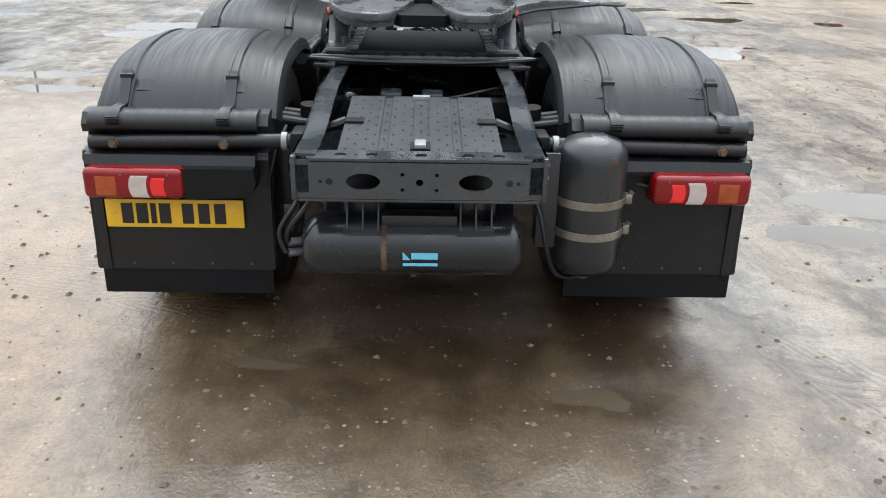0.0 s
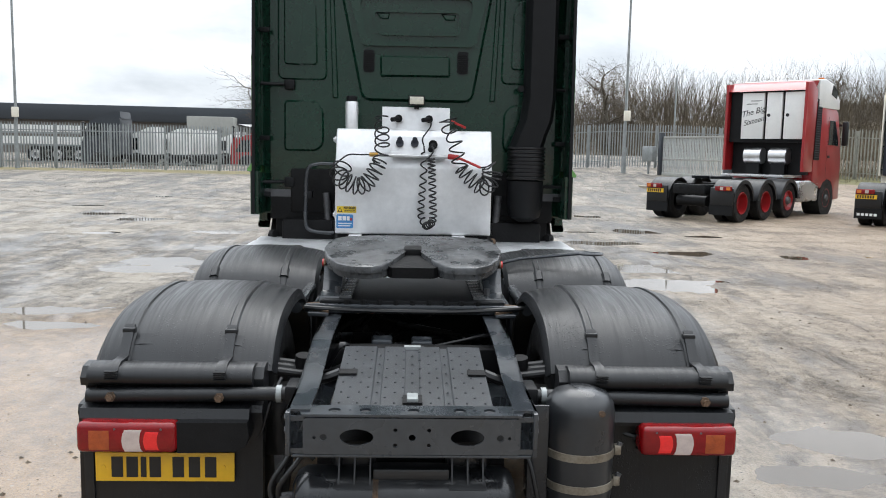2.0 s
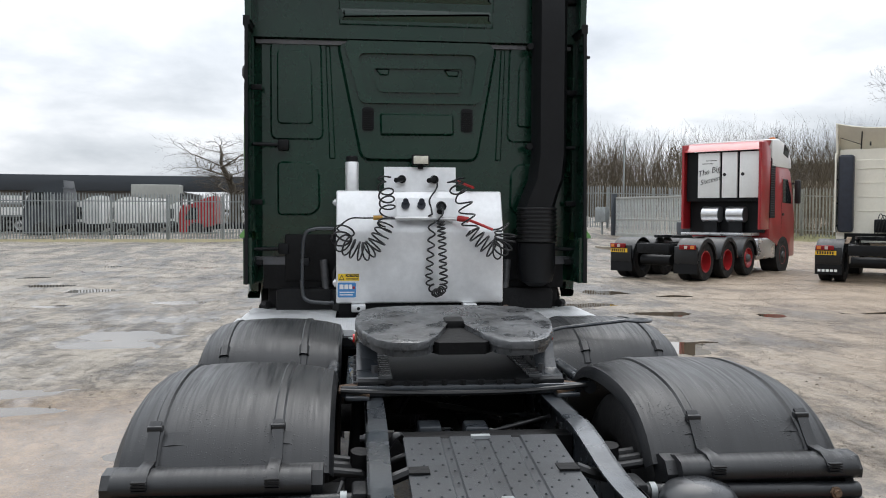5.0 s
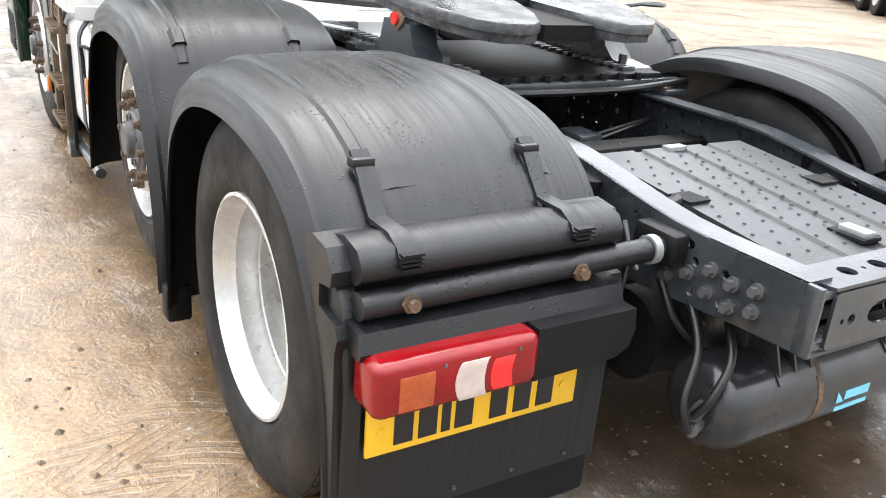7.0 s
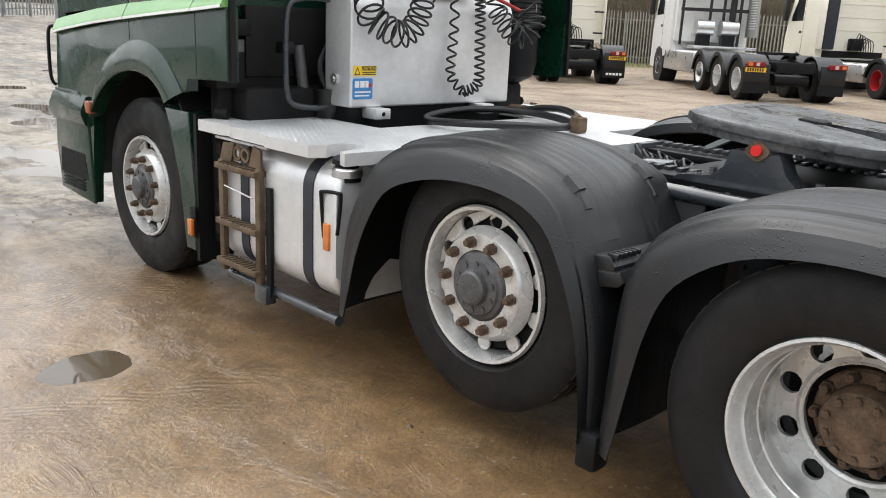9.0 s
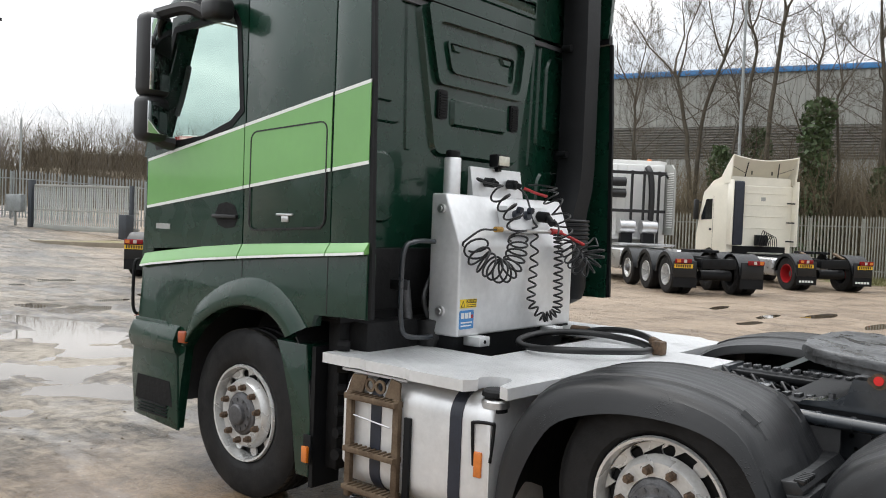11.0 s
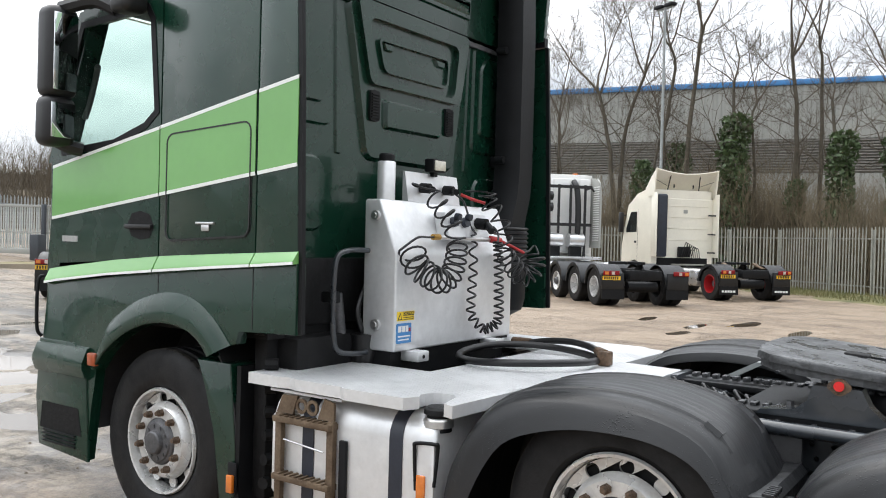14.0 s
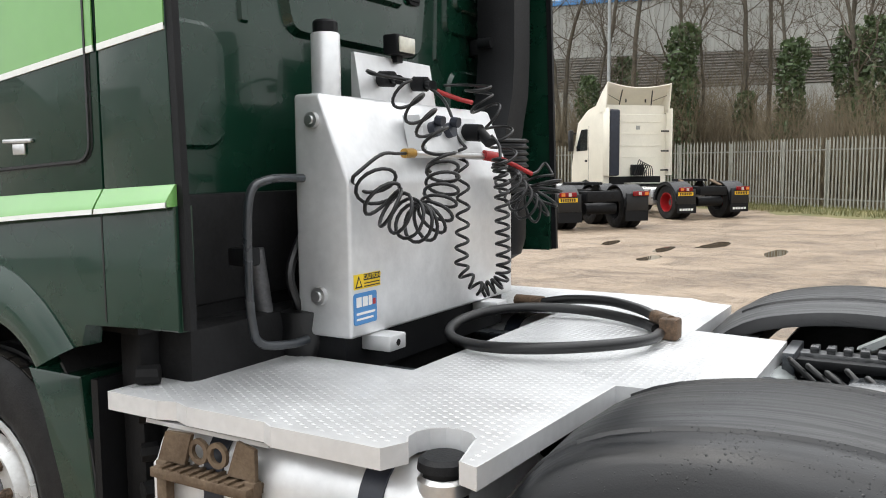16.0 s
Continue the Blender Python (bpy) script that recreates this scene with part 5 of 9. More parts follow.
# cover plate between the rails
cover = None
bm = B()
x_cells = [-0.285, -0.150, -0.145, -0.118, -0.113, -0.030, -0.026, 0.026, 0.030, 0.113, 0.118, 0.145, 0.150, 0.285]
dips = [0, 0, -0.007, -0.007, 0, 0, -0.006, -0.006, 0, 0, -0.007, -0.007, 0, 0]
rows = []
for y0, z0 in ((0.085, 0.798), (0.78, 0.862)):
    rows.append([bm.verts.new((x, y0, z0 + d)) for x, d in zip(x_cells, dips)])
    rows.append([bm.verts.new((x, y0, z0 + d - 0.02)) for x, d in zip(x_cells, dips)])
m_ = len(x_cells)
for i in range(m_ - 1):
    bm.faces.new((rows[0][i], rows[0][i + 1], rows[2][i + 1], rows[2][i]))
    bm.faces.new((rows[1][i], rows[3][i], rows[3][i + 1], rows[1][i + 1]))
    bm.faces.new((rows[0][i], rows[1][i], rows[1][i + 1], rows[0][i + 1]))
    bm.faces.new((rows[2][i], rows[2][i + 1], rows[3][i + 1], rows[3][i]))
for k in (0, m_ - 1):
    bm.faces.new((rows[0][k], rows[2][k], rows[3][k], rows[1][k]))
cover = part("cover_plate", bm, "coverplate", truck, "wet black ribbed plastic cover plate between the rails", 20)
bm = B()
r0 = random.Random(12)
for i in range(9):
    for j in range(12):
        x, y = -0.26 + i * 0.065 + (j % 2) * 0.03, 0.16 + j * 0.05
        if abs(x) > 0.275:
            continue
        z = 0.800 + (y - 0.10) * 0.0912
        cyl(bm, (x, y, z - 0.002), (x, y, z + 0.004), 0.006, 8, 0.003)
part("cover_stud", bm, "coverplate", cover, "", 35, "stuff")
slot = box(B(), -0.035, 0.035, 0.135, 0.23, 0.806, 0.8155)
part("slot", slot, "under", cover)
part("latch", box(B(), -0.02, 0.02, 0.14, 0.215, 0.812, 0.829, 0.004), "galv", cover, "bare metal latch")
part("slot", box(B(), -0.035, 0.035, 0.755, 0.785, 0.855, 0.868), "galv", cover)
for s in (-1, 1):
    part("side_notch", box(B(), s * 0.25 - 0.035, s * 0.25 + 0.035, 0.43, 0.50, 0.832, 0.8385), "under", cover)
    part("hinge_arm", tube(B(), [(s * 0.28, 0.47, 0.83), (s * 0.33, 0.47, 0.81), (s * 0.41, 0.46, 0.79)], 0.02, 8), "rubber", cover)

# air reservoirs -----------------------------------------------------
bm = B()
lathe(bm, [(0.0, -0.425), (0.06, -0.422), (0.095, -0.405), (0.112, -0.375), (0.114, -0.35), (0.114, 0.31), (0.112, 0.335), (0.095, 0.36), (0.06, 0.375), (0.0, 0.378)], (0, 0.195, 0.445), "x", 40)
res = part("air_reservoir", bm, "tank", truck, "grey horizontal air reservoir under the crossmember", 50)
for x in (-0.20, 0.20):
    bm = B()
    pts = [(0.195 + 0.118 * math.cos(radians(a)), 0.445 + 0.118 * math.sin(radians(a))) for a in range(146, 20, -9)]
    ptsi = [(0.195 + 0.112 * math.cos(radians(a)), 0.445 + 0.112 * math.sin(radians(a))) for a in range(20, 147, 9)]
    prism(bm, pts + ptsi, "x", x - 0.065, x + 0.065)
    part("clamp", bm, "tank", res, "grey clamp saddle")
    part("clamp_back", box(B(), x - 0.075, x + 0.075, 0.20, 0.26, 0.52, 0.675, 0.006), "tank", res)
    for dx in (-0.055, 0.0, 0.055):
        part("clamp_rib", prism(B(), [(0.105, 0.515), (0.215, 0.555), (0.215, 0.672), (0.165, 0.672)], "x", x + dx - 0.003, x + dx + 0.003), "tank", res)
part("rust_band", prism(B(), [(0.195 + 0.1155 * math.cos(radians(a)), 0.445 + 0.1155 * math.sin(radians(a))) for a in range(220, 90, -10)] + [(0.195 + 0.111 * math.cos(radians(a)), 0.445 + 0.111 * math.sin(radians(a))) for a in range(100, 221, 10)], "x", -0.135, -0.115), "rust", res, "rust-stained weld band")
part("saddle_bar", box(B(), -0.135, 0.135, 0.125, 0.20, 0.535, 0.575, 0.006), "tank", res)
part("upper_reservoir", lathe(B(), [(0.0, -0.30), (0.06, -0.295), (0.085, -0.27), (0.088, -0.25), (0.088, 0.25), (0.085, 0.27), (0.06, 0.295), (0.0, 0.30)], (0.0, 0.33, 0.585), "x", 28), "tank", truck, "dark grey second air reservoir behind the first", 50)
part("drain_valve", cyl(B(), (-0.02, 0.195, 0.335), (-0.02, 0.195, 0.315), 0.015, 10), "hub", res)
for z in (0.46, 0.42):
    part("fitting", cyl(B(), (-0.42, 0.17, z), (-0.47, 0.15, z), 0.016, 10), "hub", res, "grey hose fitting")
# maker's label: plain shapes
part("label_bar", prism(B(), [(-0.058, 0.425), (-0.058, 0.455), (-0.03, 0.425)], "y", 0.0795, 0.081), "cyan", res, "pale blue maker's mark")
part("label_bar", box(B(), -0.028, 0.066, 0.0795, 0.081, 0.428, 0.452), "cyan", res)
part("label_bar", box(B(), -0.058, 0.066, 0.0800, 0.0815, 0.402, 0.413), "cyan", res)
part("back_tank", cyl(B(), (-0.36, 0.50, 0.47), (0.36, 0.50, 0.47), 0.12, 24), "under", truck)
part("bracket_bar", box(B(), -0.36, 0.36, 0.12, 0.30, 0.64, 0.68, 0.008), "under", truck)

VX, VY = 0.622, 0.265
bm = B()
lathe(bm, [(0.0, 0.306), (0.035, 0.308), (0.09, 0.325), (0.118, 0.352), (0.128, 0.395), (0.128, 0.755), (0.122, 0.790), (0.098, 0.824), (0.05, 0.842), (0.0, 0.845)], (VX, VY, 0), "z", 40)
vres = part("vertical_air_reservoir", bm, "tank", truck, "grey upright air reservoir held by two metal bands", 50)
for z in (0.610, 0.492):
    bm = B()
    lathe(bm, [(0.1285, z - 0.015), (0.1315, z - 0.014), (0.1315, z + 0.014), (0.1285, z + 0.015)], (VX, VY, 0), "z", 40)
    part("band", bm, "band", vres, "dull tarnished metal band", 30)
    bb = part("band_bolt", cyl(B(), (VX + 0.13, VY - 0.03, z - 0.012), (VX + 0.15, VY - 0.03, z + 0.03), 0.011, 8), "hub", vres)
    part("band_lug", box(B(), VX + 0.125, VX + 0.15, VY - 0.045, VY - 0.01, z - 0.014, z + 0.022, 0.004), "band", vres)
part("stay", box(B(), 0.425, 0.50, 0.215, 0.225, 0.425, 0.785, 0.003), "tank", vres)
part("stay_return", box(B(), 0.425, 0.433, 0.225, 0.31, 0.425, 0.785, 0.003), "tank", vres)
part("base_fitting", cyl(B(), (VX, VY, 0.310), (VX, VY, 0.288), 0.022, 12), "hub", vres)
part("rust_patch", prism(B(), circle(VX + 0.055, 0.775, 0.014, 9, 0.012), "y", VY - 0.1165, VY - 0.112), "rust", vres)

for pts, r in (([(-0.47, 0.15, 0.46), (-0.46, 0.12, 0.52), (-0.40, 0.14, 0.60), (-0.33, 0.25, 0.68)], 0.010), ([(-0.48, 0.15, 0.42), (-0.50, 0.16, 0.5), (-0.44, 0.2, 0.60), (-0.40, 0.3, 0.70)], 0.010),
               ([(0.33, 0.3, 0.66), (0.42, 0.2, 0.60), (0.46, 0.16, 0.45), (0.50, 0.19, 0.34), (0.56, 0.24, 0.295), (0.622, 0.265, 0.295)], 0.009), ([(-0.5, 0.42, 0.82), (-0.53, 0.36, 0.75), (-0.57, 0.35, 0.62), (-0.62, 0.36, 0.58)], 0.008),
               ([(-0.44, 0.45, 0.74), (-0.5, 0.44, 0.66), (-0.47, 0.5, 0.58), (-0.42, 0.6, 0.6)], 0.008), ([(-0.43, 0.35, 0.70), (-0.42, 0.30, 0.62), (-0.36, 0.28, 0.55)], 0.009)):
    part("air_line", tube(B(), spline(pts, 6), r, 8), "rubber", truck, "", 60)


# mudguards ----------------------------------------------------------
# offset of the moulding above its outer shoulder, across the truck
CROSS = [(0.53, -0.030), (0.545, 0.008), (0.62, 0.026), (0.75, 0.043), (0.90, 0.047), (1.04, 0.040), (1.12, 0.029), (1.165, 0.018), (1.19, 0.008), (1.202, -0.004)]


def stations(line, n):
    """n points evenly along a smooth line (y, z), with outward normals."""
    pts = [Vector((p.y, p.z)) for p in spline([(0, y, z) for y, z in line], 6)]
    run = [0.0]
    for p, q in zip(pts, pts[1:]):
        run.append(run[-1] + (q - p).length)
    out = []
    for i in range(n):
        t = run[-1] * i / (n - 1)
        k = max(j for j in range(len(run) - 1) if run[j] <= t + 1e-9)
        f = (t - run[k]) / max(1e-9, run[k + 1] - run[k])
        out.append(pts[k].lerp(pts[k + 1], min(1.0, f)))
    res = []
    for i, p in enumerate(out):
        d = (out[min(i + 1, n - 1)] - out[max(i - 1, 0)]).normalized()
        # the lines run over the wheel from front to rear, so the outside lies to the right
        res.append((p, Vector((d.y, -d.x))))
    return res


def guard_loft(shoulder, lip, side, n=40, cross=CROSS, wall=0.009):
    """A moulded guard: crown across the wheel, rounded shoulder, and a side flange down to its lip."""
    bm = B()
    sh, lp = stations(shoulder, n), stations(lip, n)
    rows = []
    for (p, m), (q, _) in zip(sh, lp):
        row = [(x, p + m * o) for x, o in cross]
        row += [(1.214, p.lerp(q, 0.14)), (1.228, p.lerp(q, 0.45)), (1.2465, q), (1.2375, q + (p - q).normalized() * 0.002)]
        row += [(1.214, p.lerp(q, 0.36) - m * 0.004), (1.192, p - m * (0.004 + wall))]
        row += [(x, p + m * (o - wall)) for x, o in reversed(cross[:-2])]
        rows.append([bm.verts.new((side * x, v.x, v.y)) for x, v in row])
    k = len(rows[0])
    for a, b in zip(rows, rows[1:]):
        for i in range(k):
            bm.faces.new((a[i], a[(i + 1) % k], b[(i + 1) % k], b[i]))
    bm.faces.new(rows[0]); bm.faces.new(rows[-1][::-1])
    return bm


def guard_strip(shoulder, x0, x1, h, side, lo=0.0, hi=1.0):
    """A raised rib lengthwise on the guard's crown."""
    bm = B()
    n = 44
    st = stations(shoulder, n)[int(lo * n):max(2, int(hi * n))]
    rows = []
    def off(x):
        return float(np.interp(x, [c[0] for c in CROSS], [c[1] for c in CROSS]))
    for p, m in st:
        w = (x1 - x0) * 0.22
        rows.append([bm.verts.new((side * x, p.x + m.x * o, p.y + m.y * o)) for x, o in ((x0, off(x0) - 0.002), (x0 + w, off(x0 + w) + h), (x1 - w, off(x1 - w) + h), (x1, off(x1) - 0.002))])
    for a, b in zip(rows, rows[1:]):
        for i in range(4):
            bm.faces.new((a[i], a[(i + 1) % 4], b[(i + 1) % 4], b[i]))
    bm.faces.new(rows[0]); bm.faces.new(rows[-1][::-1])
    return bm


REAR_SHOULDER = [(1.672, 0.19), (1.665, 0.36), (1.652, 0.58), (1.632, 0.75), (1.59, 0.845), (1.53, 0.905), (1.44, 0.960), (1.33, 1.002), (1.20, 1.026), (1.05, 1.033), (0.92, 1.030), (0.80, 1.018), (0.70, 0.998), (0.612, 0.963), (0.545, 0.920), (0.497, 0.872), (0.468, 0.832)]
REAR_LIP = [(1.607, 0.19), (1.583, 0.32), (1.557, 0.47), (1.525, 0.63), (1.468, 0.775), (1.37, 0.868), (1.25, 0.928), (1.11, 0.957), (0.97, 0.965), (0.85, 0.957), (0.735, 0.938), (0.645, 0.906), (0.585, 0.874), (0.54, 0.838), (0.508, 0.80)]
TAIL_SHOULDER = [(0.470, 0.835), (0.448, 0.795), (0.418, 0.73), (0.392, 0.65), (0.368, 0.50), (0.350, 0.268)]
TAIL_LIP = [(0.510, 0.802), (0.490, 0.772), (0.465, 0.735), (0.436, 0.68), (0.402, 0.59), (0.374, 0.46), (0.356, 0.268)]
MID_SHOULDER = [(3.03, 0.27), (3.022, 0.45), (2.99, 0.65), (2.93, 0.785), (2.86, 0.89), (2.775, 0.965), (2.656, 1.018), (2.46, 1.052), (2.27, 1.056), (2.12, 1.037), (1.99, 0.998), (1.912, 0.945), (1.866, 0.868), (1.803, 0.755), (1.758, 0.61), (1.730, 0.45), (1.716, 0.20)]
MID_LIP = [(2.955, 0.27), (2.915, 0.42), (2.87, 0.58), (2.79, 0.745), (2.69, 0.862), (2.51, 0.930), (2.32, 0.957), (2.10, 0.946), (1.95, 0.888), (1.866, 0.785), (1.792, 0.625), (1.754, 0.48), (1.728, 0.30), (1.722, 0.20)]
for side in (-1, 1):
    g = part("rear_mudguard", guard_loft(REAR_SHOULDER, REAR_LIP, side), "plastic", truck, "wet black plastic rear mudguard", 28)
    for x in (0.712, 1.10):
        part("guard_rib", guard_strip(REAR_SHOULDER, x - 0.020, x + 0.020, 0.007, side, 0.34), "plastic", g, "", 30)
    part("edge_rib", guard_strip(REAR_SHOULDER, 1.085, 1.105, 0.006, side, 0.06, 0.92), "plastic", g, "", 30)
    part("seam_lip", guard_strip(REAR_SHOULDER, 0.535, 1.2, 0.004, side, 0.93, 0.965), "plastic", g, "", 30)
    part("side_return", guard_loft(TAIL_SHOULDER, TAIL_LIP, side, 16, [(1.13, -0.012), (1.16, 0.0), (1.19, 0.004), (1.202, -0.004)]), "plastic", g, "", 28)
    # stepped tail panel below the seam
    s0, s1 = 0.56, 1.238
    bm = B()
    prism(bm, [(0.455, 0.875), (0.395, 0.868), (0.365, 0.83), (0.37, 0.80), (0.42, 0.79), (0.42, 0.745), (0.345, 0.735), (0.335, 0.71), (0.345, 0.68), (0.345, 0.266), (0.385, 0.266), (0.40, 0.55), (0.47, 0.70), (0.49, 0.86)], "x", side * s0, side * s1)
    part("tail_panel", bm, "plastic", g, "", 20)
    # rolled cover above the tube
    a, b = (0.595, 1.20)
    bm = B()
    prism(bm, [(0.45, 0.872), (0.40, 0.885), (0.345, 0.875), (0.325, 0.85), (0.325, 0.825), (0.345, 0.808), (0.45, 0.81)], "x", side * a, side * b)
    part("rolled_cover", bm, "plastic", g, "", 50)
    part("corner_panel", prism(B(), [(0.43, 0.80), (0.395, 0.80), (0.36, 0.765), (0.342, 0.70), (0.333, 0.60), (0.338, 0.266), (0.352, 0.266), (0.372, 0.5), (0.41, 0.70)], "x", side * 1.185, side * 1.222, bevel=0.01), "plastic", g, "", 40)
    part("carrier_tube", cyl(B(), (side * 0.42, 0.335, 0.785), (side * 1.20, 0.335, 0.772), 0.027, 20), "plastic", truck, "", 40)
    part("tube_clamp", cyl(B(), (side * 0.485, 0.335, 0.784), (side * 0.505, 0.335, 0.784), 0.033, 20), "galv", truck)
    part("tube_bracket", box(B(), min(side * 0.42, side * 0.47), max(side * 0.42, side * 0.47), 0.29, 0.42, 0.755, 0.825, 0.012), "trim", truck)
    for x in (0.712, 1.107):
        bm = cyl(B(), (side * x, 0.312, 0.775), (side * x, 0.30, 0.775), 0.019, 6)
        cyl(bm, (side * x, 0.30, 0.775), (side * x, 0.288, 0.775), 0.012, 8)
        part("tube_bolt", bm, "rust", truck, "rusty tube bolt")
        # rubber strap from guard to cover
        w = 0.019
        path = [(0.548, 0.994), (0.53, 0.980), (0.49, 0.927), (0.455, 0.888), (0.43, 0.887), (0.375, 0.887), (0.338, 0.868), (0.322, 0.845)]
        bm = B()
        rows = []
        for i, (y, z) in enumerate(path):
            rows.append([bm.verts.new((side * x + dx, y + dy, z + dz)) for dx, dy, dz in ((-w, 0.004, -0.004), (w, 0.004, -0.004), (w, -0.002, 0.004), (-w, -0.002, 0.004))])
        for r_a, r_b in zip(rows, rows[1:]):
            for k in range(4):
                bm.faces.new((r_a[k], r_a[(k + 1) % 4], r_b[(k + 1) % 4], r_b[k]))
        bm.faces.new(rows[0]); bm.faces.new(rows[-1][::-1])
        st = part("rubber_strap", bm, "plastic", g, "black rubber strap", 40)
        part("strap_loop", box(B(), side * x - 0.024, side * x + 0.024, 0.518, 0.550, 0.966, 0.986, 0.004), "plastic", g)
        for k in range(4):
            part("strap_rib", box(B(), side * x - 0.022, side * x + 0.022, 0.306, 0.322, 0.838 + 0.009 * k, 0.843 + 0.009 * k), "trim", g)
    part("ledge", prism(B(), [(0.36, 0.742), (0.30, 0.735), (0.285, 0.70), (0.29, 0.685), (0.36, 0.685)], "x", side * 0.60, side * 1.215), "plastic", g, "", 30)
    # rubber flap
    bm = B()
    prism(bm, rrect(min(side * 0.57, side * 1.225), max(side * 0.57, side * 1.225), 0.163, 0.30, 0.006), "y", 0.352, 0.362)
    part("rubber_flap", bm, "trim", truck, "worn black rubber mud flap")
    for x in (0.65, 0.8, 0.95, 1.1):
        part("flap_rivet", cyl(B(), (side * x, 0.345, 0.292), (side * x, 0.340, 0.292), 0.005, 8), "hub", truck)
    # middle guard
    g2 = part("middle_mudguard", guard_loft(MID_SHOULDER, MID_LIP, side, 46), "plastic", truck, "wet black plastic middle mudguard", 28)
    for x in (0.712, 1.10):
        part("guard_rib", guard_strip(MID_SHOULDER, x - 0.020, x + 0.020, 0.007, side, 0.33, 0.71), "plastic", g2, "", 30)
        part("strap_loop", guard_strip(MID_SHOULDER, x - 0.026, x + 0.026, 0.016, side, 0.64, 0.69), "plastic", g2, "", 30)
    part("edge_rib", guard_strip(MID_SHOULDER, 1.085, 1.105, 0.006, side, 0.10, 0.70), "plastic", g2, "", 30)
    part("seam_lip", guard_strip(MID_SHOULDER, 0.535, 1.2, 0.005, side, 0.705, 0.75), "plastic", g2, "", 30)
    # added dark plate, keeps bright ground from showing past the wheel
    part("splash_plate", box(B(), min(side * 0.56, side * 0.575), max(side * 0.56, side * 0.575), 1.74, 3.00, 0.22, 0.90, 0.005), "liner", g2)
    part("guard_ledge", prism(B(), [(1.80, 0.80), (1.74, 0.805), (1.715, 0.775), (1.72, 0.73), (1.78, 0.70)], "x", side * 0.58, side * 1.14, bevel=0.008), "plastic", g2, "", 30)
    part("guard_tab", prism(B(), [(1.775, 0.755), (1.69, 0.765), (1.672, 0.735), (1.69, 0.715), (1.765, 0.70)], "x", side * 0.92, side * 1.15, bevel=0.008), "plastic", g2, "", 30)
    for k in range(6):
        part("tab_rib", box(B(), side * 1.06 - 0.07 + 0.024 * k, side * 1.06 - 0.058 + 0.024 * k, 1.715, 1.755, 0.795, 0.813, 0.003), "plastic", g2)
    part("guard_foot", box(B(), side * 1.195 - 0.042, side * 1.195 + 0.042, 1.655, 1.735, 0.115, 0.245, 0.015), "trim", g2)


# tail lamps ---------------------------------------------------------
def tail_lamp(side):
    x0, x1 = 0.850, 1.210
    def span(a, b):
        return min(side * a, side * b), max(side * a, side * b)
    lamp = part("tail_lamp", box(B(), *span(x0, x1), 0.232, 0.335, 0.586, 0.700, 0.022, 4), "red", truck, "red tail lamp with amber and clear sections", 50)
    part("lamp_back", box(B(), *span(0.86, 1.20), 0.33, 0.398, 0.575, 0.705, 0.01), "trim", lamp)
    def seg(name, xa, xb, mat, z0, z1, bow):
        n = 6
        zs = [z0 + (z1 - z0) * i / n for i in range(n + 1)]
        edge = [(side * (xa + bow * (1 - (2 * i / n - 1) ** 2)), z) for i, z in enumerate(zs)]
        back = [(side * (xb + bow * (1 - (2 * i / n - 1) ** 2)), z) for i, z in enumerate(zs)]
        part(name, prism(B(), edge + back[::-1], "y", 0.240, 0.2308, bevel=0.002), mat, lamp, "", 40)
    seg("amber_section", 1.090, 1.162, "amberdark", 0.600, 0.672, 0.0)
    seg("clear_section", 0.972, 1.034, "clear", 0.594, 0.676, 0.012)
    seg("bright_reflector", 0.912, 0.960, "redlit", 0.600, 0.668, 0.008)
    for xx in (0.905, 1.07):
        part("lens_screw", cyl(B(), (side * xx, 0.2325, 0.678), (side * xx, 0.230, 0.678), 0.004, 8), "hub", lamp)
    return lamp


tail_lamp(-1)
tail_lamp(1)
bm = prism(B(), [(-0.852, 0.585), (-0.64, 0.592), (-0.605, 0.61), (-0.592, 0.65), (-0.60, 0.70), (-0.852, 0.70)], "y", 0.245, 0.36, bevel=0.008)
part("lamp_bar", bm, "trim", truck, "black bar beside the tail lamp")
part("bar_hole", cyl(B(), (-0.66, 0.2445, 0.635), (-0.66, 0.249, 0.635), 0.006, 8), "under", truck)
part("lamp_cable", tube(B(), spline([(0.875, 0.34, 0.62), (0.80, 0.36, 0.635), (0.72, 0.4, 0.62)], 5), 0.012, 8), "rubber", truck)

# number plate: yellow, characters as plain bars
np_x0, np_x1 = -1.176, -0.662
plate = part("number_plate", box(B(), np_x0, np_x1, 0.325, 0.335, 0.445, 0.556, 0.003), "plate", truck, "yellow number plate with dark characters as bars")
for i, (dx, w) in enumerate(((0.05, 0.042), (0.105, 0.042), (0.158, 0.020), (0.19, 0.042), (0.275, 0.042), (0.335, 0.042), (0.395, 0.042))):
    part("character_bar", box(B(), np_x0 + 0.01 + dx, np_x0 + 0.01 + dx + w, 0.3225, 0.3255, 0.462, 0.541), "black", plate)
for x in (np_x0 + 0.03, np_x1 - 0.04):
    part("plate_screw", cyl(B(), (x, 0.326, 0.50), (x, 0.321, 0.50), 0.009, 10), "plate", plate)


# fifth wheel --------------------------------------------------------
FW_Y, FW_Z = 1.632, 1.163


def tilted(bm):
    """The coupling plate rests tipped back on its pivots."""
    bmesh.ops.rotate(bm, verts=bm.verts, cent=(0, FW_Y, 1.10), matrix=Matrix.Rotation(radians(5.2), 3, "X"))
    bmesh.ops.translate(bm, verts=bm.verts, vec=(0, 0, 0.018))
    return bm


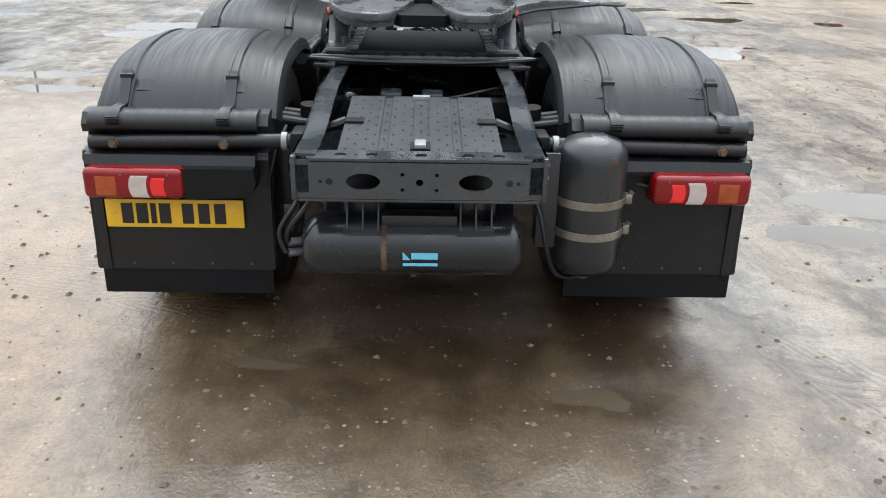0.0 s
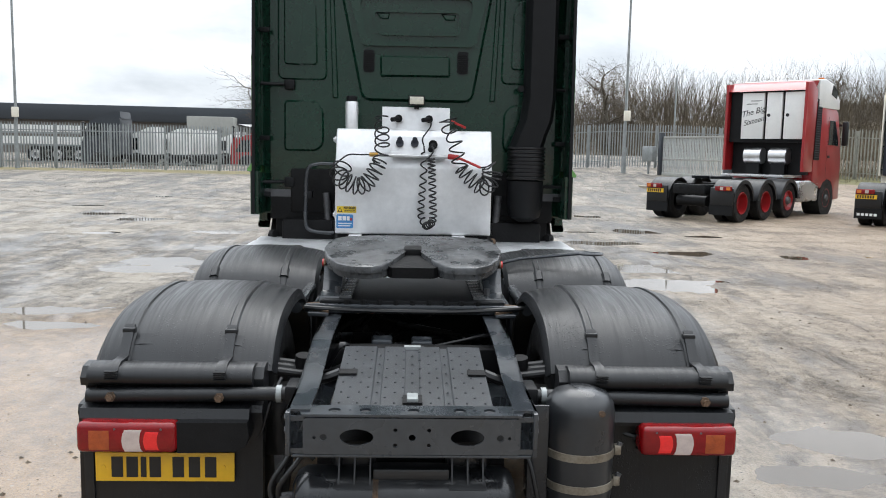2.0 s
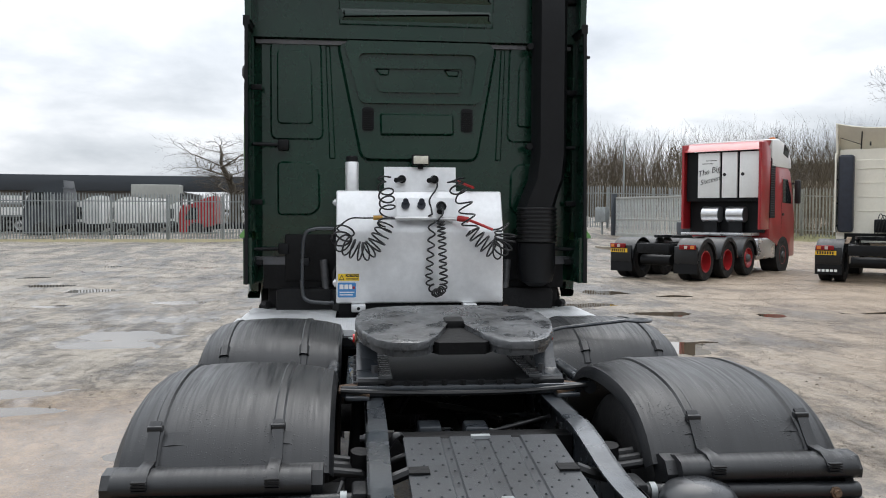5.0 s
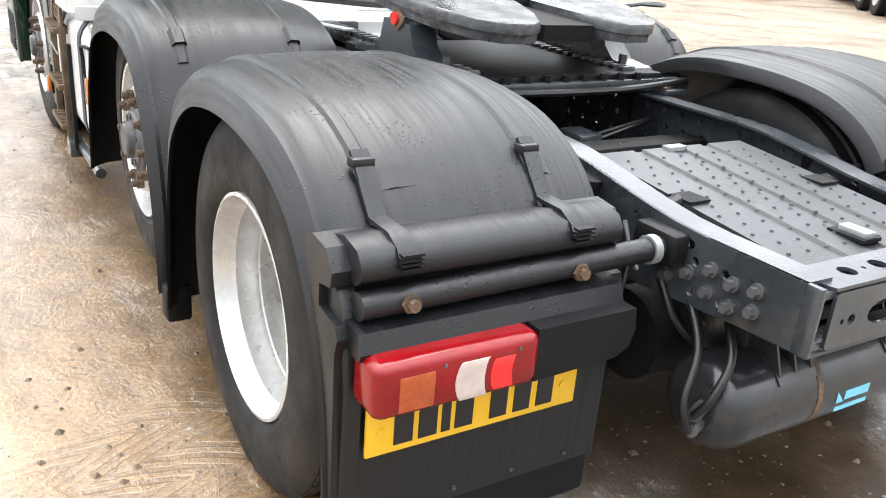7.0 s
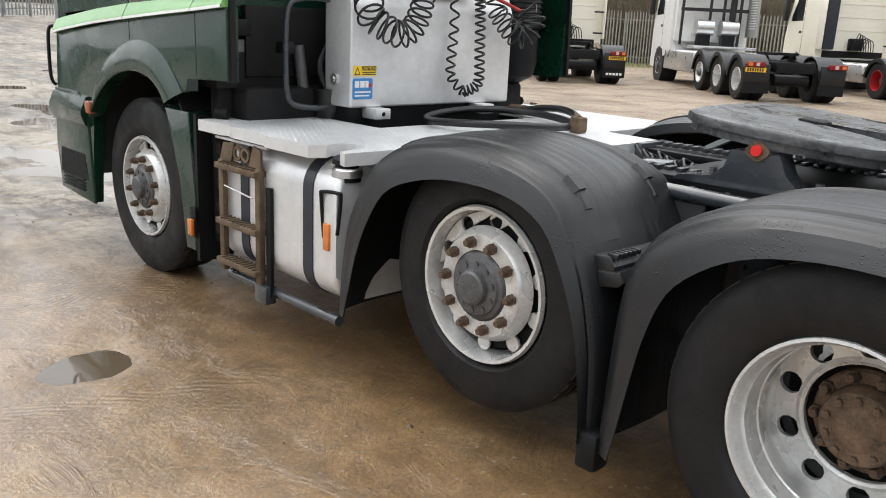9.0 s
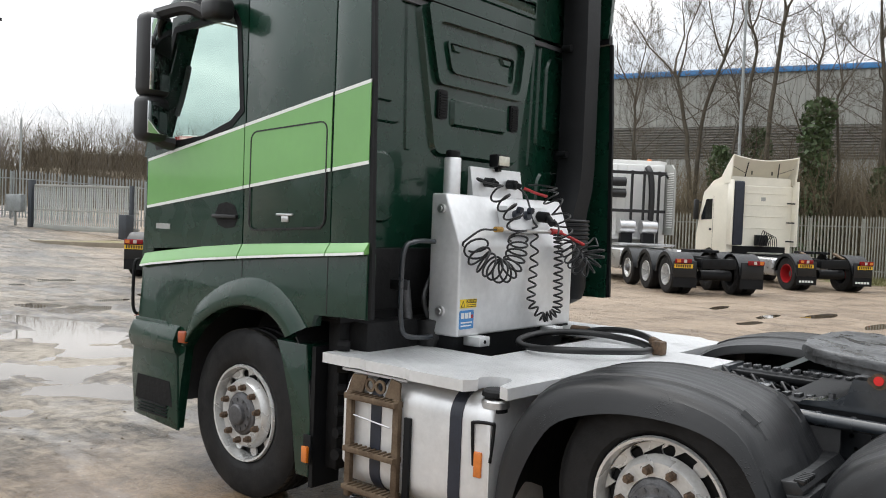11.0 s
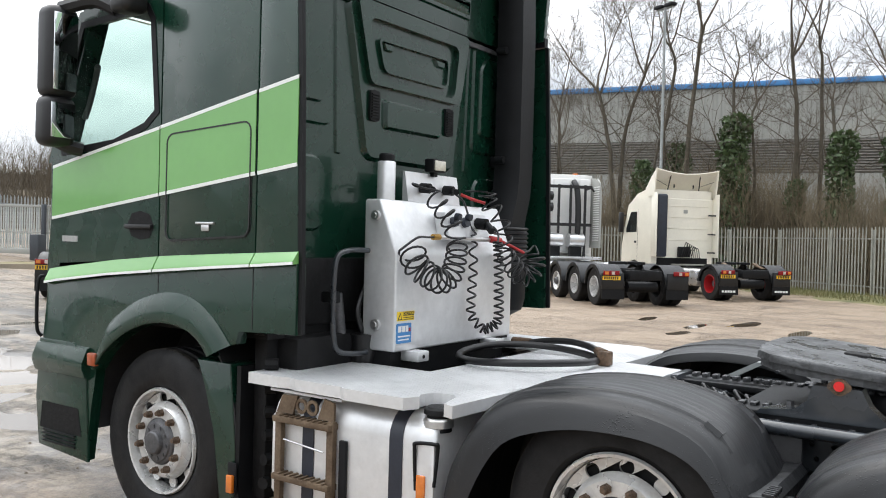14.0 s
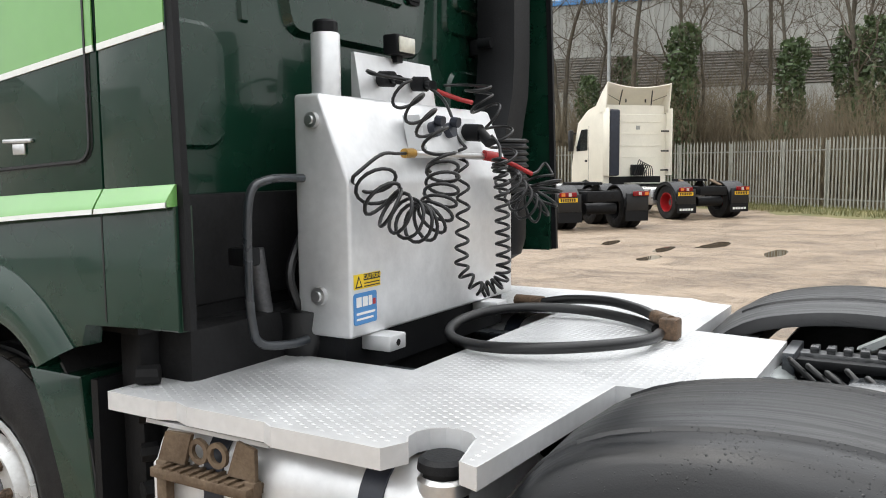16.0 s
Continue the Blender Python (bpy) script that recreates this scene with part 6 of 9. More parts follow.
half = [(0.0, 0.05), (0.035, 0.01), (0.05, -0.10), (0.10, -0.26), (0.15, -0.37), (0.20, -0.405), (0.30, -0.40), (0.37, -0.34), (0.435, -0.18), (0.462, 0.0), (0.458, 0.16), (0.43, 0.28), (0.36, 0.345), (0.20, 0.37), (0.0, 0.375)]
full = [(x, FW_Y + y) for x, y in half] + [(-x, FW_Y + y) for x, y in reversed(half[1:-1])]
fw = part("fifth_wheel", tilted(prism(B(), full, "z", FW_Z - 0.035, FW_Z, bevel=0.012)), "greasy", truck, "greasy dark grey fifth wheel coupling plate", 30)
bm = B()
for s in (-1, 1):
    outl = [(s * x, FW_Y + y) for x, y in ((0.09, -0.22), (0.15, -0.36), (0.20, -0.392), (0.30, -0.387), (0.36, -0.33), (0.425, -0.17), (0.45, 0.0), (0.446, 0.15), (0.42, 0.265), (0.35, 0.33), (0.2, 0.355), (0.08, 0.36))]
    prism(bm, outl, "z", FW_Z - 0.066, FW_Z - 0.034)
part("plate_skirt", tilted(bm), "greasy", fw, "", 30)
bm = prism(B(), [(0.0, FW_Y - 0.02), (0.04, FW_Y - 0.05), (0.14, FW_Y - 0.28), (0.10, FW_Y - 0.33), (-0.10, FW_Y - 0.33), (-0.14, FW_Y - 0.28), (-0.04, FW_Y - 0.05)], "z", FW_Z - 0.075, FW_Z - 0.022)
part("locking_jaw", tilted(bm), "under", fw)
part("jaw_grease", tilted(box(B(), -0.045, 0.045, FW_Y - 0.04, FW_Y + 0.06, FW_Z - 0.05, FW_Z + 0.010, 0.008)), "under", fw)
for s in (-1, 1):
    bm = prism(B(), [(FW_Y - 0.28, 0.955), (FW_Y + 0.32, 0.955), (FW_Y + 0.30, 0.975), (FW_Y + 0.17, 0.99), (FW_Y + 0.12, 1.03), (FW_Y + 0.10, 1.095), (FW_Y - 0.08, 1.095), (FW_Y - 0.11, 1.03), (FW_Y - 0.16, 0.985), (FW_Y - 0.27, 0.972)], "x", s * 0.36, s * 0.455)
    ped = part("pedestal", bm, "chassis", fw, "cast bearing pedestal", 30)
    part("pivot_pin", cyl(B(), (s * 0.45, FW_Y, 1.10), (s * 0.460, FW_Y, 1.10), 0.035, 14), "rust", fw)
    part("pivot_cover", prism(B(), circle(FW_Y, 1.10, 0.045, 16, 0.026), "x", s * 0.455, s * 0.463), "rust", fw)
    part("pivot_cap", cyl(B(), (s * 0.462, FW_Y, 1.104), (s * 0.472, FW_Y, 1.104), 0.02, 12), "redlit", fw, "round red cap")
    for dy in (-0.2, 0.2):
        part("pedestal_bolt", cyl(B(), (s * 0.375, FW_Y + dy, 0.965), (s * 0.375, FW_Y + dy, 1.01), 0.016, 6), "hub", fw)
    # mounting angles on the rails
    part("mounting_angle", box(B(), min(s * 0.40, s * 0.50), max(s * 0.40, s * 0.50), 1.22, 2.25, 0.90, 0.918, 0.004), "chassis", truck, "drilled fifth wheel mounting angle")
    part("mounting_foot", prism(B(), [(s * 0.40, 1.22), (s * 0.53, 1.30), (s * 0.53, 1.42), (s * 0.40, 1.50)], "z", 0.918, 0.928), "rust", truck)
    for k in range(7):
        part("foot_bolt", cyl(B(), (s * 0.46, 1.30 + 0.14 * k, 0.918), (s * 0.46, 1.30 + 0.14 * k, 0.938), 0.011, 6), "hub", truck)
part("mounting_plate", box(B(), -0.45, 0.45, 1.30, 2.05, 0.928, 0.966, 0.006), "trim", truck, "black ribbed mounting plate")
part("front_lip", box(B(), -0.52, 0.52, 1.275, 1.30, 0.905, 0.95, 0.006), "chassis", truck)
for k in range(9):
    part("grease_lump", nut_mesh(B(), (-0.32 + 0.08 * k, 1.285, 0.95), (0, 0, 1), 0.014, 0.022), "under", truck)
part("plate_arm", tube(B(), spline([(-0.52, 1.26, 0.935), (-0.2, 1.22, 0.93), (0.2, 1.22, 0.93), (0.54, 1.27, 0.94)], 6), 0.012, 8), "rubber", truck)
part("release_handle", tube(B(), [(0.35, 2.05, 1.02), (0.62, 2.02, 1.09), (0.95, 1.98, 1.13)], 0.010, 8), "chassis", truck)
part("handle_loop", tube(B(), spline([(0.95, 1.98, 1.13), (1.04, 2.02, 1.13), (1.08, 1.97, 1.13), (1.02, 1.93, 1.13)], 5, True), 0.009, 6, True), "chassis", truck)
for s in (-1, 1):
    part("stay_tube", cyl(B(), (s * 0.565, 1.30, 0.925), (s * 0.565, 2.20, 0.93), 0.028, 16), "chassis", truck, "grey cross-stay tube", 40)
tooth = None
for s in (-1, 1):
    part("slide_rack", box(B(), s * 0.33 - 0.035, s * 0.33 + 0.035, 1.30, 2.50, 0.925, 0.958, 0.004), "greasy", truck, "greasy toothed slide rack")
    part("slide_bar", box(B(), s * 0.245 - 0.025, s * 0.245 + 0.025, 1.30, 2.50, 0.92, 0.95, 0.004), "trim", truck)
    for k in range(22):
        m = Matrix.Translation((s * 0.33, 1.36 + 0.052 * k, 0.958))
        if tooth is None:
            tooth = part("rack_tooth", box(B(), -0.03, 0.03, -0.014, 0.014, 0.0, 0.022, 0.003), "greasy", truck)
            tooth.matrix_basis = m
        else:
            again(tooth, m)
    part("rack_end", box(B(), s * 0.30 - 0.12, s * 0.30 + 0.12, 2.50, 2.54, 0.90, 0.975, 0.004), "chassis", truck)
part("rack_bracket", prism(B(), [(-0.50, 2.42), (-0.40, 2.16), (-0.35, 2.16), (-0.44, 2.46)], "z", 0.985, 0.992), "galv", truck, "bare metal bracket arm")
part("rack_bracket", prism(B(), [(2.28, 0.96), (2.33, 0.96), (2.17, 1.05), (2.12, 1.05)], "x", 0.42, 0.48), "galv", truck, "bare metal bracket arm")
rk = random.Random(8)
for k in range(9):
    y = 1.95 + 0.06 * k
    part("chassis_hose", tube(B(), spline([(-0.20 + 0.04 * k, y, 0.90), (-0.1 + 0.03 * k, y + 0.08, 0.945 + 0.01 * (k % 3)), (0.06 + 0.02 * k, y + 0.05, 0.90)], 5), 0.009, 6), "rubber", truck, "", 60)
part("valve_block", box(B(), -0.12, 0.05, 2.20, 2.32, 0.86, 0.95, 0.012), "chassis", truck)
part("air_can", cyl(B(), (-0.16, 2.55, 0.86), (0.22, 2.55, 0.86), 0.06, 16), "galv", truck, "pale metal canister", 40)

# springs, valves and clutter between the rails
for x in (-0.28, 0.28):
    part("spring_bellows", lathe(B(), [(0.0, 0.48), (0.11, 0.48), (0.13, 0.54), (0.12, 0.60), (0.13, 0.66), (0.11, 0.72), (0.0, 0.72)], (x * 1.9, 0.62, 0), "z", 24), "rubber", truck, "", 50)
rn = random.Random(31)
for i in range(16):
    x, y, z = rn.uniform(-0.33, 0.33), rn.uniform(0.95, 2.3), rn.uniform(0.62, 0.80)
    pts = [(x, y, z), (x + rn.uniform(-0.2, 0.2), y + rn.uniform(-0.2, 0.2), z + 0.06), (x + rn.uniform(-0.3, 0.3), y + rn.uniform(-0.3, 0.3), z - 0.05)]
    part("chassis_hose", tube(B(), spline(pts, 5), rn.uniform(0.007, 0.014), 6), "rubber", truck, "", 60)
for i in range(8):
    x, y, z = rn.uniform(-0.3, 0.3), rn.uniform(1.0, 2.4), rn.uniform(0.55, 0.72)
    part("valve_block", box(B(), x - 0.05, x + 0.05, y - 0.06, y + 0.06, z, z + 0.1, 0.012), "chassis" if i % 2 else "under", truck)
part("propshaft", cyl(B(), (0, 1.1, 0.60), (0, 3.8, 0.72), 0.06, 16), "under", truck)
part("axle_casing", lathe(B(), [(0.0, -0.24), (0.12, -0.22), (0.2, -0.1), (0.21, 0.06), (0.14, 0.2), (0.0, 0.26)], (0.05, 1.0, 0.52), "y", 24), "under", truck, "", 50)
for s in (-1, 1):
    for dy in (0.35, -0.3):
        part("damper", cyl(B(), (s * 0.47, REAR + dy, 0.45), (s * 0.44, REAR + dy * 1.2, 0.86), 0.035, 12), "under", truck)
    part("valve_cluster", box(B(), s * 0.46 - 0.035, s * 0.46 + 0.035, 0.55, 0.63, 0.72, 0.80, 0.01), "trim", truck)
    for k in range(3):
        part("valve_port", cyl(B(), (s * 0.44, 0.56 + 0.07 * k, 0.80), (s * 0.55, 0.54 + 0.07 * k, 0.82), 0.016, 10), "rubber", truck)


# deck ---------------------------------------------------------------
def arc(cx, cy, r, a0, a1, n=8):
    return [(cx + r * math.cos(radians(a0 + (a1 - a0) * i / n)), cy + r * math.sin(radians(a0 + (a1 - a0) * i / n))) for i in range(n + 1)]


left = [(-0.60, 4.16), (-1.235, 4.16), (-1.235, 3.96), (-1.215, 3.90), (-1.235, 3.84), (-1.235, 3.56), (-1.255, 3.52), (-1.255, 3.19)] + arc(-1.13, 3.10, 0.085, 135, -90, 8) + [(-1.24, 2.985), (-1.255, 2.94), (-0.47, 2.90), (-0.43, 2.56)]
right = [(0.41, 2.56), (0.45, 2.90), (1.12, 2.90), (1.16, 3.02), (1.235, 3.10), (1.24, 4.16), (0.60, 4.16)]
outline = left + right + [(0.60, 3.52), (-0.60, 3.52)]
deck = part("deck_plate", prism(B(), outline, "z", 0.956, 0.968), "deck", truck, "studded aluminium walkway plate behind the cab", 20)
bm = B()
n = len(outline)
for i in range(n - 3):
    a, b = Vector(outline[i]), Vector(outline[i + 1])
    d = (b - a).normalized()
    s = Vector((d.y, -d.x)) * 0.004
    a, b = a - d * 0.003, b + d * 0.003
    vs = [(a.x, a.y, 0.9685), (b.x, b.y, 0.9685), (b.x, b.y, 0.915), (a.x, a.y, 0.915)]
    va = [bm.verts.new(v) for v in vs]
    vb = [bm.verts.new((v[0] + s.x, v[1] + s.y, v[2])) for v in vs]
    bm.faces.new(va); bm.faces.new(vb[::-1])
    for k in range(4):
        bm.faces.new((va[k], va[(k + 1) % 4], vb[(k + 1) % 4], vb[k]))
part("folded_edge", bm, "aluw", deck, "bright folded edge", 20)
for y in (2.7, 3.3, 3.9):
    part("deck_bearer", box(B(), -0.9, 0.9, y - 0.03, y + 0.03, 0.905, 0.955), "trim", deck)
bm = B()
studs = random.Random(2)
poly = outline
def inside(px, py):
    c = False
    for i in range(len(poly)):
        (x1, y1), (x2, y2) = poly[i], poly[i - 1]
        if (y1 > py) != (y2 > py) and px < (x2 - x1) * (py - y1) / (y2 - y1) + x1:
            c = not c
    return c
sv, sf = [], []
for i in range(84):
    for j in range(62):
        x, y = -1.235 + i * 0.030 + (j % 2) * 0.015, 2.58 + j * 0.026
        if all(inside(x + dx, y + dy) for dx, dy in ((0.02, 0), (-0.02, 0), (0, 0.02), (0, -0.02))):
            k = len(sv)
            a = radians(90)
            c, s_ = math.cos(a), math.sin(a)
            for u, v, h in ((-0.0095, 0, 0), (0, -0.0055, 0), (0.0095, 0, 0), (0, 0.0055, 0), (0, 0, 0.0024)):
                sv.append((x + u * c - v * s_, y + u * s_ + v * c, 0.968 + h))
            sf += [(k, k + 1, k + 4), (k + 1, k + 2, k + 4), (k + 2, k + 3, k + 4), (k + 3, k, k + 4)]
raw("tread_studs", sv, sf, "deck", deck, "", 0, "stuff")

# hose lying coiled on the deck
hose = thing("hydraulic_hose", "black hydraulic hose lying coiled on the aluminium deck", "hose")
ring = [(0.08 + 0.40 * math.cos(radians(a)), 3.33 + 0.385 * math.sin(radians(a)), 0.993 + 0.012 * (1 + math.sin(radians(a * 2)))) for a in range(-60, 300, 15)]
ring = ring + [(0.42, 3.0, 1.02), (0.62, 2.99, 1.01)]
part("rubber_hose", tube(B(), spline(ring[:-2], 3), 0.020, 10), "rubber", hose, "", 60)
part("rubber_hose", tube(B(), spline([(0.60, 3.60, 1.005), (0.585, 3.47, 1.03), (0.53, 3.28, 1.045), (0.44, 3.12, 1.04), (0.32, 3.0, 1.03)], 6), 0.020, 10), "rubber", hose, "", 60)
part("brown_fitting", cyl(B(), (0.63, 3.74, 1.0), (0.60, 3.60, 1.005), 0.028, 12), "rust", hose)
part("brown_fitting", box(B(), 0.21, 0.28, 2.90, 2.97, 0.97, 1.05, 0.01), "rust", hose)
part("brown_fitting", cyl(B(), (0.34, 3.02, 1.032), (0.25, 2.935, 1.03), 0.027, 12), "rust", hose)


# aluminium oil tank -------------------------------------------------
prof = [(3.757, 1.04), (3.757, 1.56), (3.875, 1.855), (3.985, 1.855), (3.985, 1.04)]
bm = prism(B(), prof, "x", -0.60, 0.612)
bmesh.ops.bevel(bm, geom=list(bm.edges), offset=0.014, segments=3, affect="EDGES", profile=0.5)
tank = part("oil_tank", bm, "aluw", truck, "pale aluminium oil tank with a sloping front", 40)
for z, r in ((1.18, 0.030), (1.767, 0.026)):
    bm = B()
    lathe(bm, [(0.0, -0.026), (r * 0.55, -0.026), (r * 0.6, -0.018), (r, -0.016), (r * 1.05, 0.0)], (-0.60, 3.90 if z > 1.5 else 3.885, z), "x", 20)
    part("port_plug", bm, "silver", tank, "", 40)
bm = B()
lathe(bm, [(0.0, 2.065), (0.046, 2.065), (0.05, 2.06), (0.05, 1.85)], (-0.487, 3.93, 0), "z", 28)
pipe = part("filler_pipe", bm, "aluw", tank, "aluminium filler neck", 40)
bm = B()
lathe(bm, [(0.0, 2.108), (0.036, 2.108), (0.043, 2.10), (0.043, 2.066), (0.0, 2.066)], (-0.487, 3.93, 0), "z", 18)
part("filler_cap", bm, "trim", pipe, "black knurled cap", 20)
for x in (-0.44, 0.36):
    bm = box(B(), x - 0.05, x + 0.05, 3.68, 3.80, 0.985, 1.04, 0.006)
    part("tank_foot", bm, "aluw", tank)
    part("foot_slot", cyl(B(), (x, 3.6785, 1.012), (x, 3.683, 1.012), 0.012, 8), "under", tank)
part("tank_bearer", box(B(), -0.58, 0.59, 3.80, 3.97, 0.90, 1.038), "trim", tank)
# upright socket plate and work lamp
bm = prism(B(), [(3.955, 1.85), (3.985, 2.035), (4.0, 2.035), (4.0, 1.85)], "x", -0.25, 0.285)
sp = part("socket_plate", bm, "aluw", tank, "upright aluminium socket plate", 30)
bm = B()
box(bm, -0.045, 0.085, 3.93, 4.0, 2.045, 2.125, 0.01)
wl = part("work_lamp", bm, "trim", tank, "square work lamp with a pale lens")
part("lamp_lens", box(B(), -0.035, 0.075, 3.922, 3.931, 2.055, 2.115, 0.004), "lampglass", wl)
part("lamp_bracket", box(B(), 0.0, 0.04, 3.96, 3.99, 2.02, 2.05), "trim", wl)
# sloping socket ledge with couplings
bm = prism(B(), [(3.80, 1.655), (3.72, 1.665), (3.755, 1.80), (3.83, 1.80)], "x", -0.17, 0.26)
ledge = part("coupling_ledge", bm, "aluw", tank, "", 30)
for x in (-0.105, 0.01):
    bm = cyl(B(), (x, 3.745, 1.745), (x, 3.715, 1.752), 0.030, 16)
    cyl(bm, (x, 3.72, 1.78), (x, 3.69, 1.775), 0.02, 10)
    part("electric_socket", bm, "navy", tank, "dark blue electric socket with lid")
for x in (-0.12, 0.12):
    bm = cyl(B(), (x, 3.96, 1.945), (x, 3.90, 1.94), 0.03, 14)
    cyl(bm, (x, 3.90, 1.94), (x - 0.05, 3.84, 1.93), 0.018, 10)
    part("plug", bm, "trim", tank, "black cable plug")
bm = cyl(B(), (0.15, 3.74, 1.745), (0.15, 3.67, 1.74), 0.034, 16)
cyl(bm, (0.15, 3.67, 1.74), (0.13, 3.62, 1.70), 0.022, 12)
part("plug", bm, "trim", tank, "black cable plug")
bm = cyl(B(), (-0.335, 3.715, 1.657), (-0.27, 3.718, 1.658), 0.017, 12)
part("yellow_coupling", bm, "brass", tank, "yellow air coupling")
part("pipe_stub", cyl(B(), (-0.27, 3.718, 1.656), (0.27, 3.725, 1.65), 0.014, 12), "silver", tank)
part("red_coupling", cyl(B(), (0.27, 3.72, 1.655), (0.345, 3.69, 1.645), 0.021, 12), "redcap", tank, "red air coupling")
part("red_cable", tube(B(), spline([(0.30, 3.96, 1.93), (0.36, 3.90, 1.90), (0.40, 3.84, 1.88)], 4), 0.010, 8), "redcap", tank)
part("red_lead", tube(B(), spline([(0.345, 3.69, 1.645), (0.43, 3.65, 1.61), (0.51, 3.615, 1.575)], 4), 0.010, 8), "redcap", tank)
# stickers
sticker = part("caution_sticker", box(B(), -0.585, -0.435, 3.7545, 3.758, 1.205, 1.255), "yellow", tank, "yellow caution sticker")
part("warning_triangle", prism(B(), [(-0.58, 1.21), (-0.54, 1.21), (-0.56, 1.25)], "y", 3.7535, 3.755), "black", sticker)
part("triangle_inside", prism(B(), [(-0.572, 1.215), (-0.548, 1.215), (-0.56, 1.24)], "y", 3.753, 3.7537), "yellow", sticker)
part("word_panel", box(B(), -0.532, -0.437, 3.7535, 3.755, 1.232, 1.253), "black", sticker)
text_part("caution_word", "CAUTION!", 0.021, pose(-0.4845, 3.7532, 1.2425, 90, 0, 0), "yellow", sticker)
for k in range(2):
    part("text_bar", box(B(), -0.53, -0.44, 3.7538, 3.755, 1.210 + 0.010 * k, 1.214 + 0.010 * k), "black", sticker)
sticker = part("blue_sticker", prism(B(), rrect(-0.588, -0.458, 1.085, 1.192, 0.01), "y", 3.7545, 3.758), "blue", tank, "blue maker's sticker")
for x0, x1, z0, z1, c in ((-0.575, -0.547, 1.145, 1.178, "white"), (-0.54, -0.512, 1.145, 1.178, "white"), (-0.506, -0.486, 1.145, 1.178, "white"), (-0.482, -0.466, 1.145, 1.165, "redcap"), (-0.575, -0.47, 1.118, 1.126, "white"), (-0.575, -0.48, 1.100, 1.107, "white")):
    part("mark_bar", box(B(), x0, x1, 3.7535, 3.755, z0, z1), c, sticker)


def helix(path, r, turns, wob=0.0, seed=0):
    """Points of a coil wound round a path."""
    base = spline(path, 40)
    n = len(base)
    out = []
    rnd = random.Random(seed)
    u = None
    per = 16
    total = int(turns * per)
    for i in range(total + 1):
        f = i / total * (n - 1)
        k = min(int(f), n - 2)
        p = base[k].lerp(base[k + 1], f - k)
        d = (base[k + 1] - base[k]).normalized()
        if u is None:
            u = frame_of(d)[0]
        u = (u - d * u.dot(d)).normalized()
        v = d.cross(u)
        t = 2 * math.pi * i / per
        rr = r(i / total) if callable(r) else r
        out.append(p + (u * math.cos(t) + v * math.sin(t)) * rr)
    return out


def coil(name, path, r, turns, label, wire=0.0065, lead0=None, lead1=None):
    pts = helix(path, r, turns)
    if lead0:
        pts = spline(list(lead0) + [pts[0]], 6)[:-1] + pts
    if lead1:
        pts = pts + spline([pts[-1]] + list(lead1), 6)[1:]
    return part(name, tube(B(), pts, wire, 6), "rubber", tank, label, 70)


LAB = "black coiled air line"
coil("coiled_line", [(-0.53, 3.71, 1.58), (-0.56, 3.65, 1.50), (-0.50, 3.61, 1.45), (-0.41, 3.60, 1.42), (-0.345, 3.585, 1.45), (-0.29, 3.59, 1.53), (-0.25, 3.61, 1.61)], lambda f: 0.072 - 0.016 * f, 13, LAB, lead0=[(-0.30, 3.715, 1.657), (-0.40, 3.70, 1.655), (-0.50, 3.70, 1.65)])
coil("coiled_line", [(-0.25, 3.61, 1.61), (-0.237, 3.65, 1.72), (-0.242, 3.71, 1.80), (-0.245, 3.78, 1.88)], 0.054, 4.5, LAB, lead1=[(-0.30, 3.86, 1.94), (-0.26, 3.92, 1.96), (-0.20, 3.925, 1.955)])
coil("coiled_line", [(0.085, 3.725, 1.68), (0.08, 3.712, 1.49), (0.07, 3.712, 1.33), (0.066, 3.706, 1.20), (0.105, 3.645, 1.12)], 0.024, 9.5, LAB, lead0=[(0.13, 3.90, 1.93), (0.13, 3.83, 1.88), (0.07, 3.75, 1.79), (0.08, 3.74, 1.73)])
coil("coiled_line", [(0.105, 3.645, 1.12), (0.153, 3.58, 1.17), (0.15, 3.575, 1.34), (0.141, 3.575, 1.53), (0.133, 3.58, 1.64)], 0.026, 17, LAB, lead1=[(0.15, 3.59, 1.69), (0.14, 3.62, 1.73)])
coil("coiled_line", [(0.25, 3.73, 1.93), (0.265, 3.73, 1.87), (0.31, 3.68, 1.78), (0.335, 3.665, 1.67), (0.36, 3.664, 1.57)], 0.054, 5, LAB, lead0=[(0.29, 3.92, 1.95), (0.33, 3.83, 1.95)])
coil("coiled_line", [(0.36, 3.664, 1.57), (0.44, 3.65, 1.49), (0.53, 3.63, 1.43), (0.585, 3.59, 1.48), (0.60, 3.60, 1.55)], lambda f: 0.052 + 0.026 * f, 10, LAB, lead1=[(0.62, 3.60, 1.62), (0.56, 3.61, 1.585), (0.51, 3.615, 1.575)])

# grab bar left of the oil tank
bar = part("grab_bar", tube(B(), spline([(-0.60, 3.95, 1.575), (-0.76, 3.96, 1.572), (-0.835, 3.97, 1.52), (-0.85, 3.97, 1.30), (-0.85, 3.96, 1.12), (-0.82, 3.95, 1.05), (-0.70, 3.93, 1.03), (-0.62, 3.93, 1.03)], 6), 0.015, 10), "chassis", truck, "dark tubular grab bar", 60)
part("bar_bracket", box(B(), -0.86, -0.80, 3.96, 4.05, 1.30, 1.36, 0.01), "trim", bar)


